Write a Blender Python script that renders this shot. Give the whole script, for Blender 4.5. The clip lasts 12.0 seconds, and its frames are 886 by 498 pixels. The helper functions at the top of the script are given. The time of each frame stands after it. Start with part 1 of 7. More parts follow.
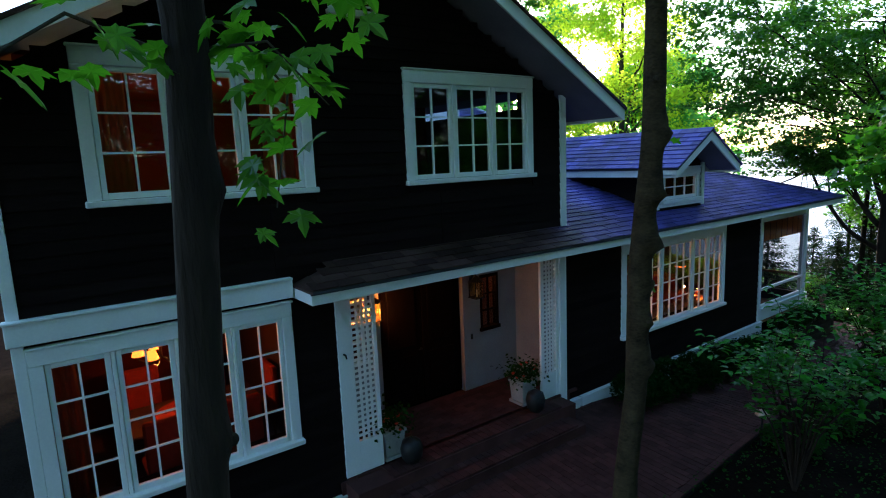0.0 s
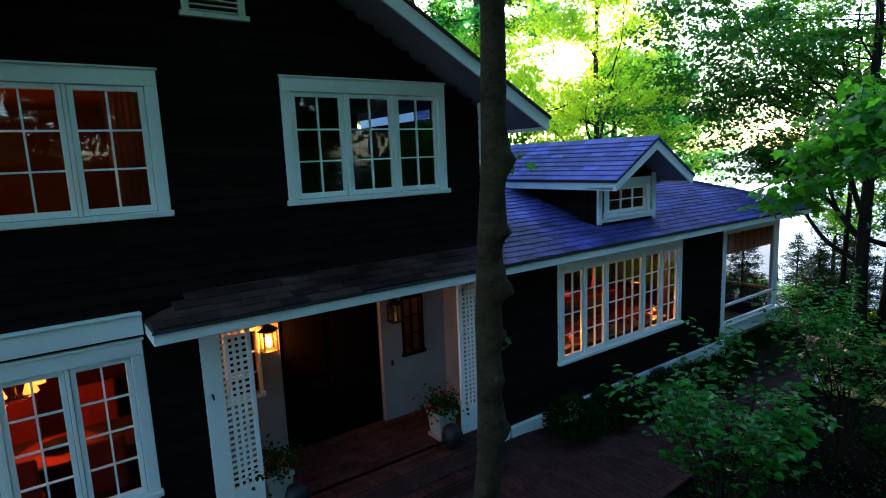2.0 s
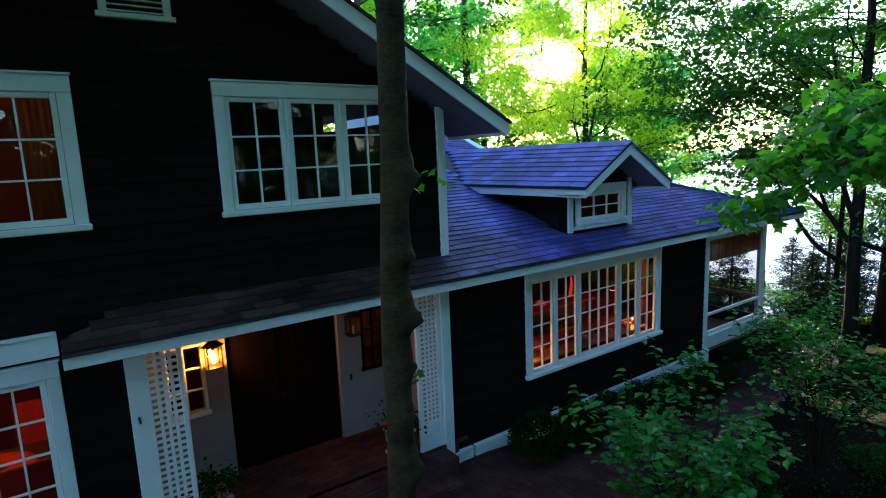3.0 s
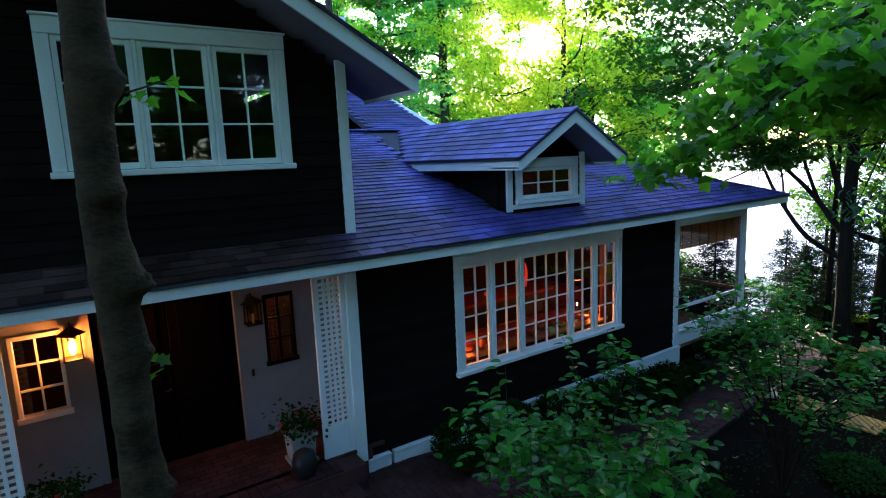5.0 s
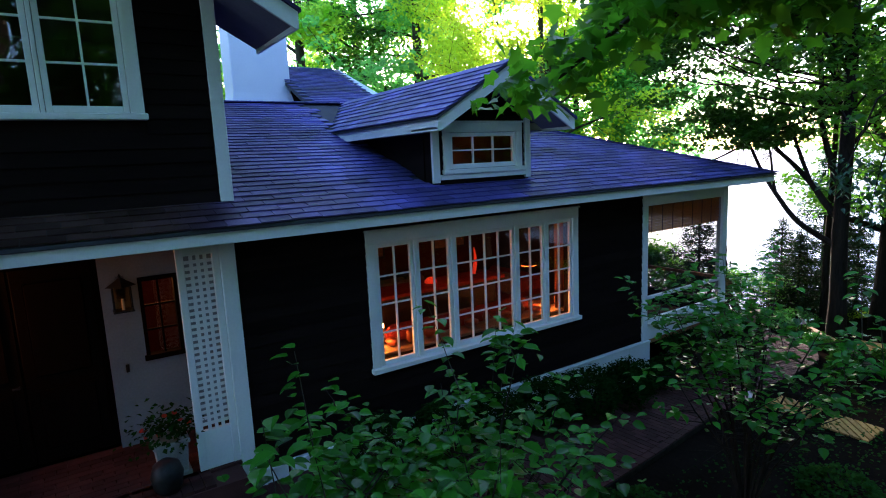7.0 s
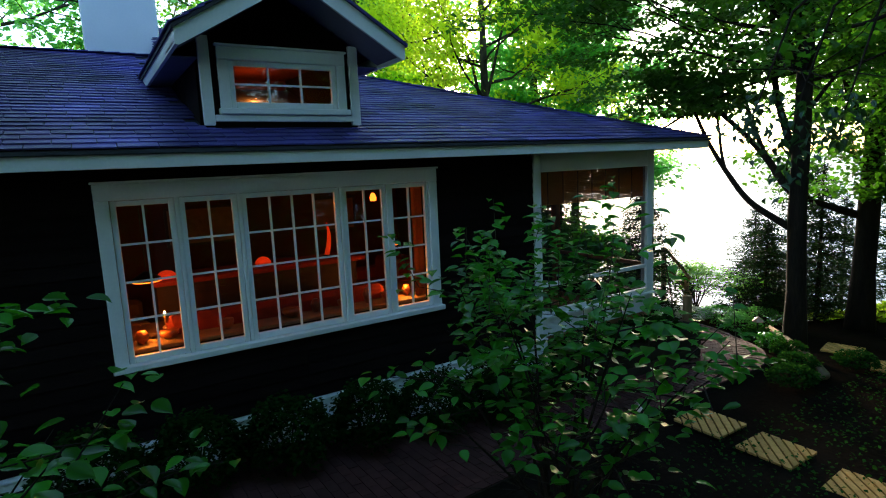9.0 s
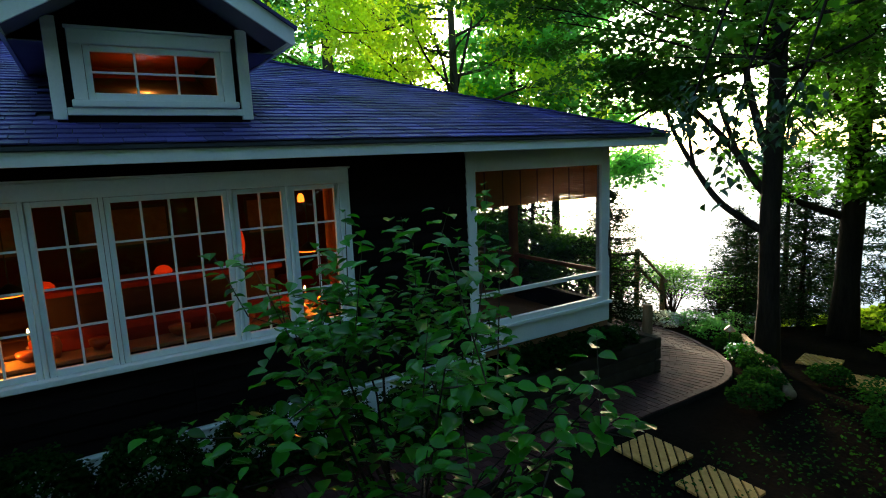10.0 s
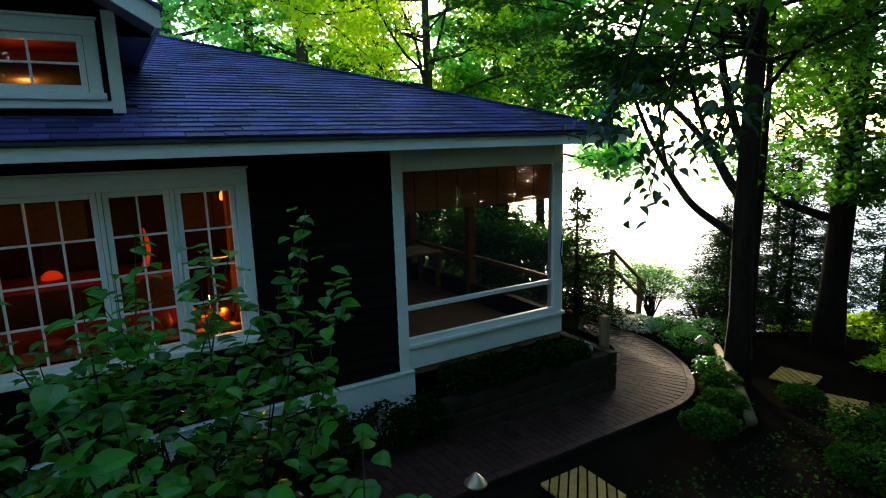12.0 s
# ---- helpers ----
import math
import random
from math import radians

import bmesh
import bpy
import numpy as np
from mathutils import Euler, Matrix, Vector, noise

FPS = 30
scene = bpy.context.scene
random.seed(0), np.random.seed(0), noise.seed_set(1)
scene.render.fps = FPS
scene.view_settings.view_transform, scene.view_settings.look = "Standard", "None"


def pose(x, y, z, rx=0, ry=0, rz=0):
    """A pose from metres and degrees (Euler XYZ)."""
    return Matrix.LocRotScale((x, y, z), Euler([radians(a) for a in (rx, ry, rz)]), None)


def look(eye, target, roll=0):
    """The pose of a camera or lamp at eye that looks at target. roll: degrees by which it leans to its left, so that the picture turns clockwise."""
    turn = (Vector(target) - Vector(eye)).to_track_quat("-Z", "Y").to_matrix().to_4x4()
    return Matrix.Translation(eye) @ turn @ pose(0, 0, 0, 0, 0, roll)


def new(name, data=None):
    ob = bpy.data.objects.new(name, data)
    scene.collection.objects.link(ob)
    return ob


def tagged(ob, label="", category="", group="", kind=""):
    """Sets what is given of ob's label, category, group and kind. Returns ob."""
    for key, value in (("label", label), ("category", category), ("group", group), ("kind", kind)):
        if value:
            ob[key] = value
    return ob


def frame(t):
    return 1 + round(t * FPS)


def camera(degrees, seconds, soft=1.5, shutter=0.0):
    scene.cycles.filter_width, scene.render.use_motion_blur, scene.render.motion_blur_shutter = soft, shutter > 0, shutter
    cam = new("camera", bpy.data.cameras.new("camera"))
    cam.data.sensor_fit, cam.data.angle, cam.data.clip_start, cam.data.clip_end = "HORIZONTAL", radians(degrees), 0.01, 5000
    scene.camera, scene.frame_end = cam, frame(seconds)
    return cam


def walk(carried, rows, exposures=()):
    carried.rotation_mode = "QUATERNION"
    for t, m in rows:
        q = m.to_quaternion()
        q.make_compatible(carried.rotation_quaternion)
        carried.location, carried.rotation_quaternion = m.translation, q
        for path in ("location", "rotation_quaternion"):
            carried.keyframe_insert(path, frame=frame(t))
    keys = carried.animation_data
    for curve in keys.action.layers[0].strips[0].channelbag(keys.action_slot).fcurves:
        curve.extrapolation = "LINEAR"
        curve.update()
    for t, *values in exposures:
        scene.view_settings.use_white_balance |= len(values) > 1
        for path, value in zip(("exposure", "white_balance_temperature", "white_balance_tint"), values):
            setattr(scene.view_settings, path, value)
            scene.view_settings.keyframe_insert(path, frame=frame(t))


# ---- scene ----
cam = camera(76.4, 12.0, 1.1)
PATH = [
    (0, (-1.129, 0.022, 4.184), (0.031, 1.621, 3.873), -2.4),
    (0.5, (-0.799, -0.025, 4.247), (0.359, 1.575, 3.93), -2.2),
    (1, (-0.394, -0.062, 4.287), (0.76, 1.54, 3.969), -2.3),
    (1.5, (0.027, -0.124, 4.319), (1.175, 1.483, 4.002), -2.3),
    (2, (0.41, -0.179, 4.343), (1.552, 1.432, 4.026), -2.4),
    (2.5, (0.801, -0.232, 4.393), (1.936, 1.383, 4.072), -2.4),
    (3, (1.158, -0.245, 4.426), (2.287, 1.374, 4.104), -2.4),
    (3.2, (1.35, -0.25, 4.425), (2.471, 1.375, 4.104), -2.5),
    (4.8, (2.553, -0.173, 3.971), (3.665, 1.46, 3.659), -2.6),
    (5, (2.694, -0.166, 3.932), (3.798, 1.47, 3.614), -2.4),
    (5.5, (3.049, -0.082, 3.734), (4.151, 1.556, 3.413), -2.5),
    (6, (3.373, -0.016, 3.552), (4.471, 1.625, 3.233), -2.5),
    (6.5, (3.732, 0.039, 3.438), (4.826, 1.684, 3.129), -2.7),
    (7, (4.2, 0.078, 3.418), (5.284, 1.729, 3.103), -2.6),
    (7.2, (4.37, 0.089, 3.401), (5.455, 1.74, 3.088), -2.5),
    (8.8, (6.634, 0.176, 2.688), (7.686, 1.852, 2.396), -2.6),
    (9, (6.937, 0.191, 2.647), (7.988, 1.868, 2.355), -2.6),
    (9.5, (7.589, 0.248, 2.609), (8.637, 1.926, 2.315), -2.6),
    (10, (8.148, 0.278, 2.662), (9.185, 1.959, 2.35), -2.5),
    (10.5, (8.446, 0.296, 2.721), (9.474, 1.98, 2.393), -2.3),
    (11, (8.781, 0.325, 2.767), (9.803, 2.009, 2.42), -2.0),
    (11.5, (9.078, 0.334, 2.779), (10.091, 2.022, 2.423), -2.0),
    (12, (9.323, 0.365, 2.788), (10.329, 2.054, 2.422), -1.7),
]
EXPOSED = [(0.0, 2.92, 6200, 18), (2.5, 3.1, 6000, 16), (5.0, 3.18, 6000, 25), (7.2, 3.18, 6100, 28), (9.0, 2.85, 6800, 12), (12.0, 2.75, 7100, 7)]
walk(cam, [(t, look(eye, target, roll)) for t, eye, target, roll in PATH], EXPOSED)

# ---- world, sun, exposure ----
world = bpy.data.worlds.new("world")
scene.world = world
world.use_nodes = True
wn = world.node_tree
sky = wn.nodes.new("ShaderNodeTexSky")
sky.sky_type = "NISHITA"
sky.sun_disc = False
sky.sun_elevation = radians(8)
sky.sun_rotation = radians(40)
sky.air_density, sky.dust_density, sky.ozone_density = 1.0, 1.2, 3.0
wn.links.new(sky.outputs[0], wn.nodes["Background"].inputs[0])
wn.nodes["Background"].inputs[1].default_value = 0.15

sun_data = bpy.data.lights.new("sun", "SUN")
sun_data.energy, sun_data.angle, sun_data.color = 1.7, radians(10.0), (1.0, 0.88, 0.66)
sun = new("sun", sun_data)
sun.matrix_world = look((31.6, 37.6, 7.4), (0, 0, 0))

# ---- helpers of this scene ----
RNG = np.random.default_rng(7)
EMPTY_SIZE = 0.2


def thing(name, label, category, at=(0, 0, 0), rz=0.0, group="", kind=""):
    ob = new(name)
    ob.empty_display_size = EMPTY_SIZE
    ob.matrix_basis = pose(*at, 0, 0, rz)
    return tagged(ob, label, category, group, kind)


def finish(name, bm, material, smooth=False):
    me = bpy.data.meshes.new(name)
    bm.to_mesh(me)
    bm.free()
    me.materials.append(material)
    if smooth:
        for p in me.polygons:
            p.use_smooth = True
    return me


def part(name, bm, material, parent=None, label="", smooth=False):
    ob = new(name, finish(name, bm, material, smooth))
    ob.parent = parent
    if label:
        ob["label"] = label
    return ob


def piece(name, me, parent, m):
    ob = new(name, me)
    ob.parent = parent
    ob.matrix_basis = m
    return ob


def add_box(bm, x0, x1, y0, y1, z0, z1, m=None):
    vs = [bm.verts.new((x, y, z)) for x in (x0, x1) for y in (y0, y1) for z in (z0, z1)]
    for q in ((0, 1, 3, 2), (4, 6, 7, 5), (0, 4, 5, 1), (2, 3, 7, 6), (0, 2, 6, 4), (1, 5, 7, 3)):
        bm.faces.new([vs[i] for i in q])
    if m is not None:
        for v in vs:
            v.co = m @ v.co
    return vs


def boxes(rows, bevel=0.0):
    bm = bmesh.new()
    for r in rows:
        add_box(bm, *r)
    if bevel:
        bmesh.ops.bevel(bm, geom=list(bm.edges), offset=bevel, segments=1, affect="EDGES", profile=0.5)
    bmesh.ops.recalc_face_normals(bm, faces=list(bm.faces))
    return bm


def prism(points, y0, y1, bm=None):
    """A polygon of (x, z), pulled along y."""
    bm = bm or bmesh.new()
    a = [bm.verts.new((x, y0, z)) for x, z in points]
    b = [bm.verts.new((x, y1, z)) for x, z in points]
    bm.faces.new(a)
    bm.faces.new(list(reversed(b)))
    n = len(points)
    for i in range(n):
        bm.faces.new((a[i], b[i], b[(i + 1) % n], a[(i + 1) % n]))
    bmesh.ops.recalc_face_normals(bm, faces=list(bm.faces))
    return bm


def slab(points, thick, bm=None):
    """A flat polygon in space with a thickness downwards."""
    bm = bm or bmesh.new()
    a = [bm.verts.new(p) for p in points]
    b = [bm.verts.new((p[0], p[1], p[2] - thick)) for p in points]
    bm.faces.new(a)
    bm.faces.new(list(reversed(b)))
    n = len(points)
    for i in range(n):
        bm.faces.new((a[i], b[i], b[(i + 1) % n], a[(i + 1) % n]))
    bmesh.ops.recalc_face_normals(bm, faces=list(bm.faces))
    return bm


def tube(bm, pts, radii, n=8, cap=True):
    pts = [Vector(p) for p in pts]
    rings = []
    side = Vector((1, 0, 0))
    for i, p in enumerate(pts):
        d = (pts[min(i + 1, len(pts) - 1)] - pts[max(i - 1, 0)]).normalized()
        side = (side - d * side.dot(d))
        if side.length < 1e-4:
            side = d.orthogonal()
        side.normalize()
        up = d.cross(side)
        rings.append([bm.verts.new(p + float(radii[i]) * (math.cos(a) * side + math.sin(a) * up))
                      for a in (2 * math.pi * k / n for k in range(n))])
    for a, b in zip(rings, rings[1:]):
        for k in range(n):
            bm.faces.new((a[k], a[(k + 1) % n], b[(k + 1) % n], b[k]))
    if cap:
        bm.faces.new(list(reversed(rings[0])))
        bm.faces.new(rings[-1])
    return bm


def lathe(profile, n=20, bm=None, at=(0, 0, 0)):
    """Turns (radius, z) rows about the z axis."""
    bm = bm or bmesh.new()
    rings = []
    for r, z in profile:
        rings.append([bm.verts.new((at[0] + r * math.cos(2 * math.pi * k / n), at[1] + r * math.sin(2 * math.pi * k / n), at[2] + z))
                      for k in range(n)])
    for a, b in zip(rings, rings[1:]):
        for k in range(n):
            bm.faces.new((a[k], a[(k + 1) % n], b[(k + 1) % n], b[k]))
    bm.faces.new(list(reversed(rings[0])))
    bm.faces.new(rings[-1])
    return bm


def mesh_of(name, verts, quads, material, flat=False):
    me = bpy.data.meshes.new(name)
    n, k = quads.shape
    me.vertices.add(len(verts))
    me.vertices.foreach_set("co", np.ascontiguousarray(verts, dtype=np.float32).ravel())
    me.loops.add(n * k)
    me.loops.foreach_set("vertex_index", np.ascontiguousarray(quads, dtype=np.int32).ravel())
    me.polygons.add(n)
    me.polygons.foreach_set("loop_start", np.arange(0, n * k, k, dtype=np.int32))
    me.polygons.foreach_set("loop_total", np.full(n, k, dtype=np.int32))
    if flat:
        me.polygons.foreach_set("use_smooth", np.zeros(n, dtype=bool))
    me.update(calc_edges=True)
    me.materials.append(material)
    return me


def frames_for(n, droop, rng, tilt=0.45):
    """n random leaf frames: along, across, up. droop: how far the tips hang."""
    a = rng.uniform(0, 2 * np.pi, n)
    along = np.stack([np.cos(a), np.sin(a), -droop + rng.normal(0, 0.78 * tilt, n)], 1)
    along /= np.linalg.norm(along, axis=1)[:, None]
    up = np.stack([rng.normal(0, tilt, n), rng.normal(0, tilt, n), np.ones(n)], 1)
    across = np.cross(up, along)
    across /= np.linalg.norm(across, axis=1)[:, None]
    up = np.cross(along, across)
    return along, across, up


LEAF_SIMPLE = np.array([(0, 0, 0), (0.5, 0.36, 0.1), (1.0, 0, -0.1), (0.45, -0.36, 0.1)])
LEAF_SIMPLE_F = np.array([(0, 1, 2, 3)])
LEAF_RIB = [(0, 0, 0), (0.25, 0, -0.03), (0.5, 0, -0.04), (0.75, 0, -0.07), (1.0, 0, -0.16)]
LEAF_EDGE = [(0.08, 0.16, 0.05), (0.24, 0.31, 0.1), (0.5, 0.33, 0.1), (0.72, 0.23, 0.04), (0.88, 0.1, -0.06)]
LEAF_OVATE = np.array(LEAF_RIB + LEAF_EDGE + [(x, -y, z * 0.7) for x, y, z in LEAF_EDGE])
LEAF_OVATE_F = np.array([(0, 1, 6, 5), (1, 2, 7, 6), (2, 3, 8, 7), (3, 4, 9, 8), (0, 10, 11, 1), (1, 11, 12, 2), (2, 12, 13, 3), (3, 13, 14, 4)])
LEAF_MAPLE = np.array([(0, 0, 0), (0.05, 0.38, 0.06), (0.3, 0.3, 0.02), (0.5, 0.56, 0.03), (0.62, 0.24, 0.0), (1.0, 0, -0.12),
                       (0.62, -0.24, 0.0), (0.5, -0.56, 0.03), (0.3, -0.3, 0.02), (0.05, -0.38, 0.06), (0.4, 0, -0.03)])
LEAF_MAPLE_F = np.array([(0, 10, 2, 1), (10, 4, 3, 2), (10, 6, 5, 4), (10, 8, 7, 6), (0, 9, 8, 10)])


def toothed_maple():
    """A five-lobed leaf with teeth: outline by angle and reach, fanned from the middle."""
    lobes = ((-150, 0.3), (-118, 0.46), (-104, 0.34), (-92, 0.42), (-62, 0.7), (-52, 0.5), (-40, 0.56), (-28, 0.36), (-16, 0.6), (-9, 0.72), (0, 0.98),
             (9, 0.72), (16, 0.6), (28, 0.36), (40, 0.56), (52, 0.5), (62, 0.7), (92, 0.42), (104, 0.34), (118, 0.46), (150, 0.3))
    ring = [(0.32 + 0.68 * r * math.cos(radians(a)), 0.72 * r * math.sin(radians(a)), 0.05 - 0.16 * r * r) for a, r in lobes]
    pts = [(0.32, 0, 0.0), (0, 0, 0)] + ring
    n = len(ring)
    tris = [(0, 2 + i, 3 + i) for i in range(n - 1)] + [(0, 1, 2), (0, n + 1, 1)]
    return pts, tris


def leaf_mesh(name, centres, sizes, material, rng, droop=0.35, template=LEAF_SIMPLE, faces=LEAF_SIMPLE_F, tilt=0.45):
    n = len(centres)
    along, across, up = frames_for(n, droop, rng, tilt)
    t = template
    v = (centres[:, None, :] + sizes[:, None, None] * (t[None, :, 0, None] * along[:, None, :] + t[None, :, 1, None] * across[:, None, :]
                                                         + t[None, :, 2, None] * up[:, None, :]))
    f = faces[None] + (np.arange(n) * len(t))[:, None, None]
    return mesh_of(name, v.reshape(-1, 3), f.reshape(-1, 4), material)


def single_leaf(name, template, faces, material):
    me = bpy.data.meshes.new(name)
    me.from_pydata([tuple(p) for p in template], [], [tuple(dict.fromkeys(f.tolist())) for f in faces])
    me.materials.append(material)
    return me


# ---- materials ----
def surface(name, c1, c2, scale=6.0, rough=0.6, bump=0.15, fine=60.0, rand=0.0, metal=0.0, spec=0.5, island=False, stretch=(1, 1, 1), rough2=None, dist=0.004, ior=1.5, sheen=(1, 1, 1)):
    m = bpy.data.materials.new(name)
    m.use_nodes = True
    nt = m.node_tree
    N, L = nt.nodes, nt.links
    b = N["Principled BSDF"]
    geo = N.new("ShaderNodeNewGeometry")
    mp = N.new("ShaderNodeMapping")
    mp.inputs["Scale"].default_value = stretch
    L.new(geo.outputs["Position"], mp.inputs[0])
    big = N.new("ShaderNodeTexNoise")
    big.inputs["Scale"].default_value, big.inputs["Detail"].default_value = scale, 5
    small = N.new("ShaderNodeTexNoise")
    small.inputs["Scale"].default_value, small.inputs["Detail"].default_value = fine, 4
    L.new(mp.outputs[0], big.inputs[0])
    L.new(mp.outputs[0], small.inputs[0])
    add = N.new("ShaderNodeMath")
    add.operation = "MULTIPLY_ADD"
    L.new(small.outputs[0], add.inputs[0])
    add.inputs[1].default_value = 0.5
    half = N.new("ShaderNodeMath")
    half.operation = "MULTIPLY"
    half.inputs[1].default_value = 0.75
    L.new(big.outputs[0], half.inputs[0])
    L.new(half.outputs[0], add.inputs[2])
    ramp = N.new("ShaderNodeValToRGB")
    ramp.color_ramp.elements[0].position, ramp.color_ramp.elements[1].position = 0.38, 0.86
    ramp.color_ramp.elements[0].color, ramp.color_ramp.elements[1].color = (*c1, 1), (*c2, 1)
    L.new(add.outputs[0], ramp.inputs[0])
    colour = ramp.outputs[0]
    if rand:
        src = geo.outputs["Random Per Island"] if island else N.new("ShaderNodeObjectInfo").outputs["Random"]
        mr = N.new("ShaderNodeMapRange")
        mr.inputs["To Min"].default_value, mr.inputs["To Max"].default_value = 1 - rand, 1 + rand
        L.new(src, mr.inputs[0])
        hs = N.new("ShaderNodeHueSaturation")
        L.new(mr.outputs[0], hs.inputs["Value"])
        L.new(colour, hs.inputs["Color"])
        colour = hs.outputs[0]
    L.new(colour, b.inputs["Base Color"])
    rr = N.new("ShaderNodeMapRange")
    rr.inputs["To Min"].default_value, rr.inputs["To Max"].default_value = rough, min(1.0, rough2 if rough2 else rough + 0.2)
    L.new(small.outputs[0], rr.inputs[0])
    L.new(rr.outputs[0], b.inputs["Roughness"])
    b.inputs["Metallic"].default_value = metal
    b.inputs["IOR"].default_value = ior
    b.inputs["Specular Tint"].default_value = (*sheen, 1)
    b.inputs["Specular IOR Level"].default_value = spec
    if bump:
        bp = N.new("ShaderNodeBump")
        bp.inputs["Strength"].default_value, bp.inputs["Distance"].default_value = bump, dist
        L.new(add.outputs[0], bp.inputs["Height"])
        L.new(bp.outputs[0], b.inputs["Normal"])
    return m


def leafy(name, c1, c2, trans, through_colour, gloss=0.45, island=True, spec=0.22):
    m = bpy.data.materials.new(name)
    m.use_nodes = True
    nt = m.node_tree
    N, L = nt.nodes, nt.links
    out = N["Material Output"]
    b = N["Principled BSDF"]
    geo = N.new("ShaderNodeNewGeometry")
    src = geo.outputs["Random Per Island"] if island else N.new("ShaderNodeObjectInfo").outputs["Random"]
    nz = N.new("ShaderNodeTexNoise")
    nz.inputs["Scale"].default_value = 1.2
    L.new(geo.outputs["Position"], nz.inputs[0])
    mx = N.new("ShaderNodeMath")
    mx.operation = "MULTIPLY_ADD"
    mx.inputs[1].default_value = 0.6
    L.new(src, mx.inputs[0])
    sc = N.new("ShaderNodeMath")
    sc.operation = "MULTIPLY"
    sc.inputs[1].default_value = 0.5
    L.new(nz.outputs[0], sc.inputs[0])
    L.new(sc.outputs[0], mx.inputs[2])
    ramp = N.new("ShaderNodeValToRGB")
    ramp.color_ramp.elements[0].position, ramp.color_ramp.elements[1].position = 0.15, 0.9
    ramp.color_ramp.elements[0].color, ramp.color_ramp.elements[1].color = (*c1, 1), (*c2, 1)
    L.new(mx.outputs[0], ramp.inputs[0])
    L.new(ramp.outputs[0], b.inputs["Base Color"])
    b.inputs["Roughness"].default_value = gloss
    b.inputs["Specular IOR Level"].default_value = spec
    tr = N.new("ShaderNodeBsdfTranslucent")
    tr.inputs[0].default_value = (*through_colour, 1)
    mix = N.new("ShaderNodeMixShader")
    mix.inputs[0].default_value = trans
    L.new(b.outputs[0], mix.inputs[1])
    L.new(tr.outputs[0], mix.inputs[2])
    L.new(mix.outputs[0], out.inputs[0])
    return m


def glowing(name, colour, strength):
    m = bpy.data.materials.new(name)
    m.use_nodes = True
    b = m.node_tree.nodes["Principled BSDF"]
    b.inputs["Base Color"].default_value = (*colour, 1)
    b.inputs["Emission Color"].default_value = (*colour, 1)
    b.inputs["Emission Strength"].default_value = strength
    return m


def clear_pane(name, tint=(1, 1, 1), dim=1.0, rough=0.0, ior=1.5):
    m = bpy.data.materials.new(name)
    m.use_nodes = True
    N, L = m.node_tree.nodes, m.node_tree.links
    N.remove(N["Principled BSDF"])
    tr = N.new("ShaderNodeBsdfTransparent")
    tr.inputs[0].default_value = (tint[0] * dim, tint[1] * dim, tint[2] * dim, 1)
    gl = N.new("ShaderNodeBsdfGlossy")
    gl.inputs["Roughness"].default_value = rough
    lw = N.new("ShaderNodeLayerWeight")
    lw.inputs[0].default_value = 0.5
    pw = N.new("ShaderNodeMath")
    pw.operation = "POWER"
    pw.inputs[1].default_value = 5.0
    L.new(lw.outputs["Facing"], pw.inputs[0])
    fr = N.new("ShaderNodeMath")
    fr.operation = "MULTIPLY_ADD"
    f0 = ((ior - 1) / (ior + 1)) ** 2
    fr.inputs[1].default_value, fr.inputs[2].default_value = 1 - f0, f0
    L.new(pw.outputs[0], fr.inputs[0])
    nz = N.new("ShaderNodeTexNoise")
    nz.inputs["Scale"].default_value = 2.2
    bp = N.new("ShaderNodeBump")
    bp.inputs["Strength"].default_value, bp.inputs["Distance"].default_value = 0.12, 0.02
    geo = N.new("ShaderNodeNewGeometry")
    L.new(geo.outputs["Position"], nz.inputs[0])
    L.new(nz.outputs[0], bp.inputs["Height"])
    L.new(bp.outputs[0], gl.inputs["Normal"])
    mix = N.new("ShaderNodeMixShader")
    L.new(fr.outputs[0], mix.inputs[0])
    L.new(tr.outputs[0], mix.inputs[1])
    L.new(gl.outputs[0], mix.inputs[2])
    L.new(mix.outputs[0], N["Material Output"].inputs[0])
    return m


def mesh_screen(name, cover):
    m = bpy.data.materials.new(name)
    m.use_nodes = True
    N, L = m.node_tree.nodes, m.node_tree.links
    N.remove(N["Principled BSDF"])
    tr = N.new("ShaderNodeBsdfTransparent")
    df = N.new("ShaderNodeBsdfDiffuse")
    df.inputs[0].default_value = (0.02, 0.02, 0.022, 1)
    mix = N.new("ShaderNodeMixShader")
    mix.inputs[0].default_value = cover
    L.new(tr.outputs[0], mix.inputs[1])
    L.new(df.outputs[0], mix.inputs[2])
    L.new(mix.outputs[0], N["Material Output"].inputs[0])
    return m


SIDING = surface("siding", (0.007, 0.0042, 0.004), (0.016, 0.0095, 0.0088), 3, 0.7, 0.4, 50, rand=0.25, stretch=(0.4, 1, 3), spec=0.04)
TRIM = surface("white_trim", (0.76, 0.78, 0.77), (0.87, 0.88, 0.87), 2.5, 0.45, 0.08, 40)
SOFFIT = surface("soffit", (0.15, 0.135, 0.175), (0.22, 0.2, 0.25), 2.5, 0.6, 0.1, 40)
SHINGLE = surface("asphalt_shingle", (0.024, 0.02, 0.05), (0.118, 0.102, 0.4), 1.3, 0.45, 0.7, 150, rand=0.48, spec=0.35, ior=1.6, sheen=(0.45, 0.42, 1.0), rough2=0.65)
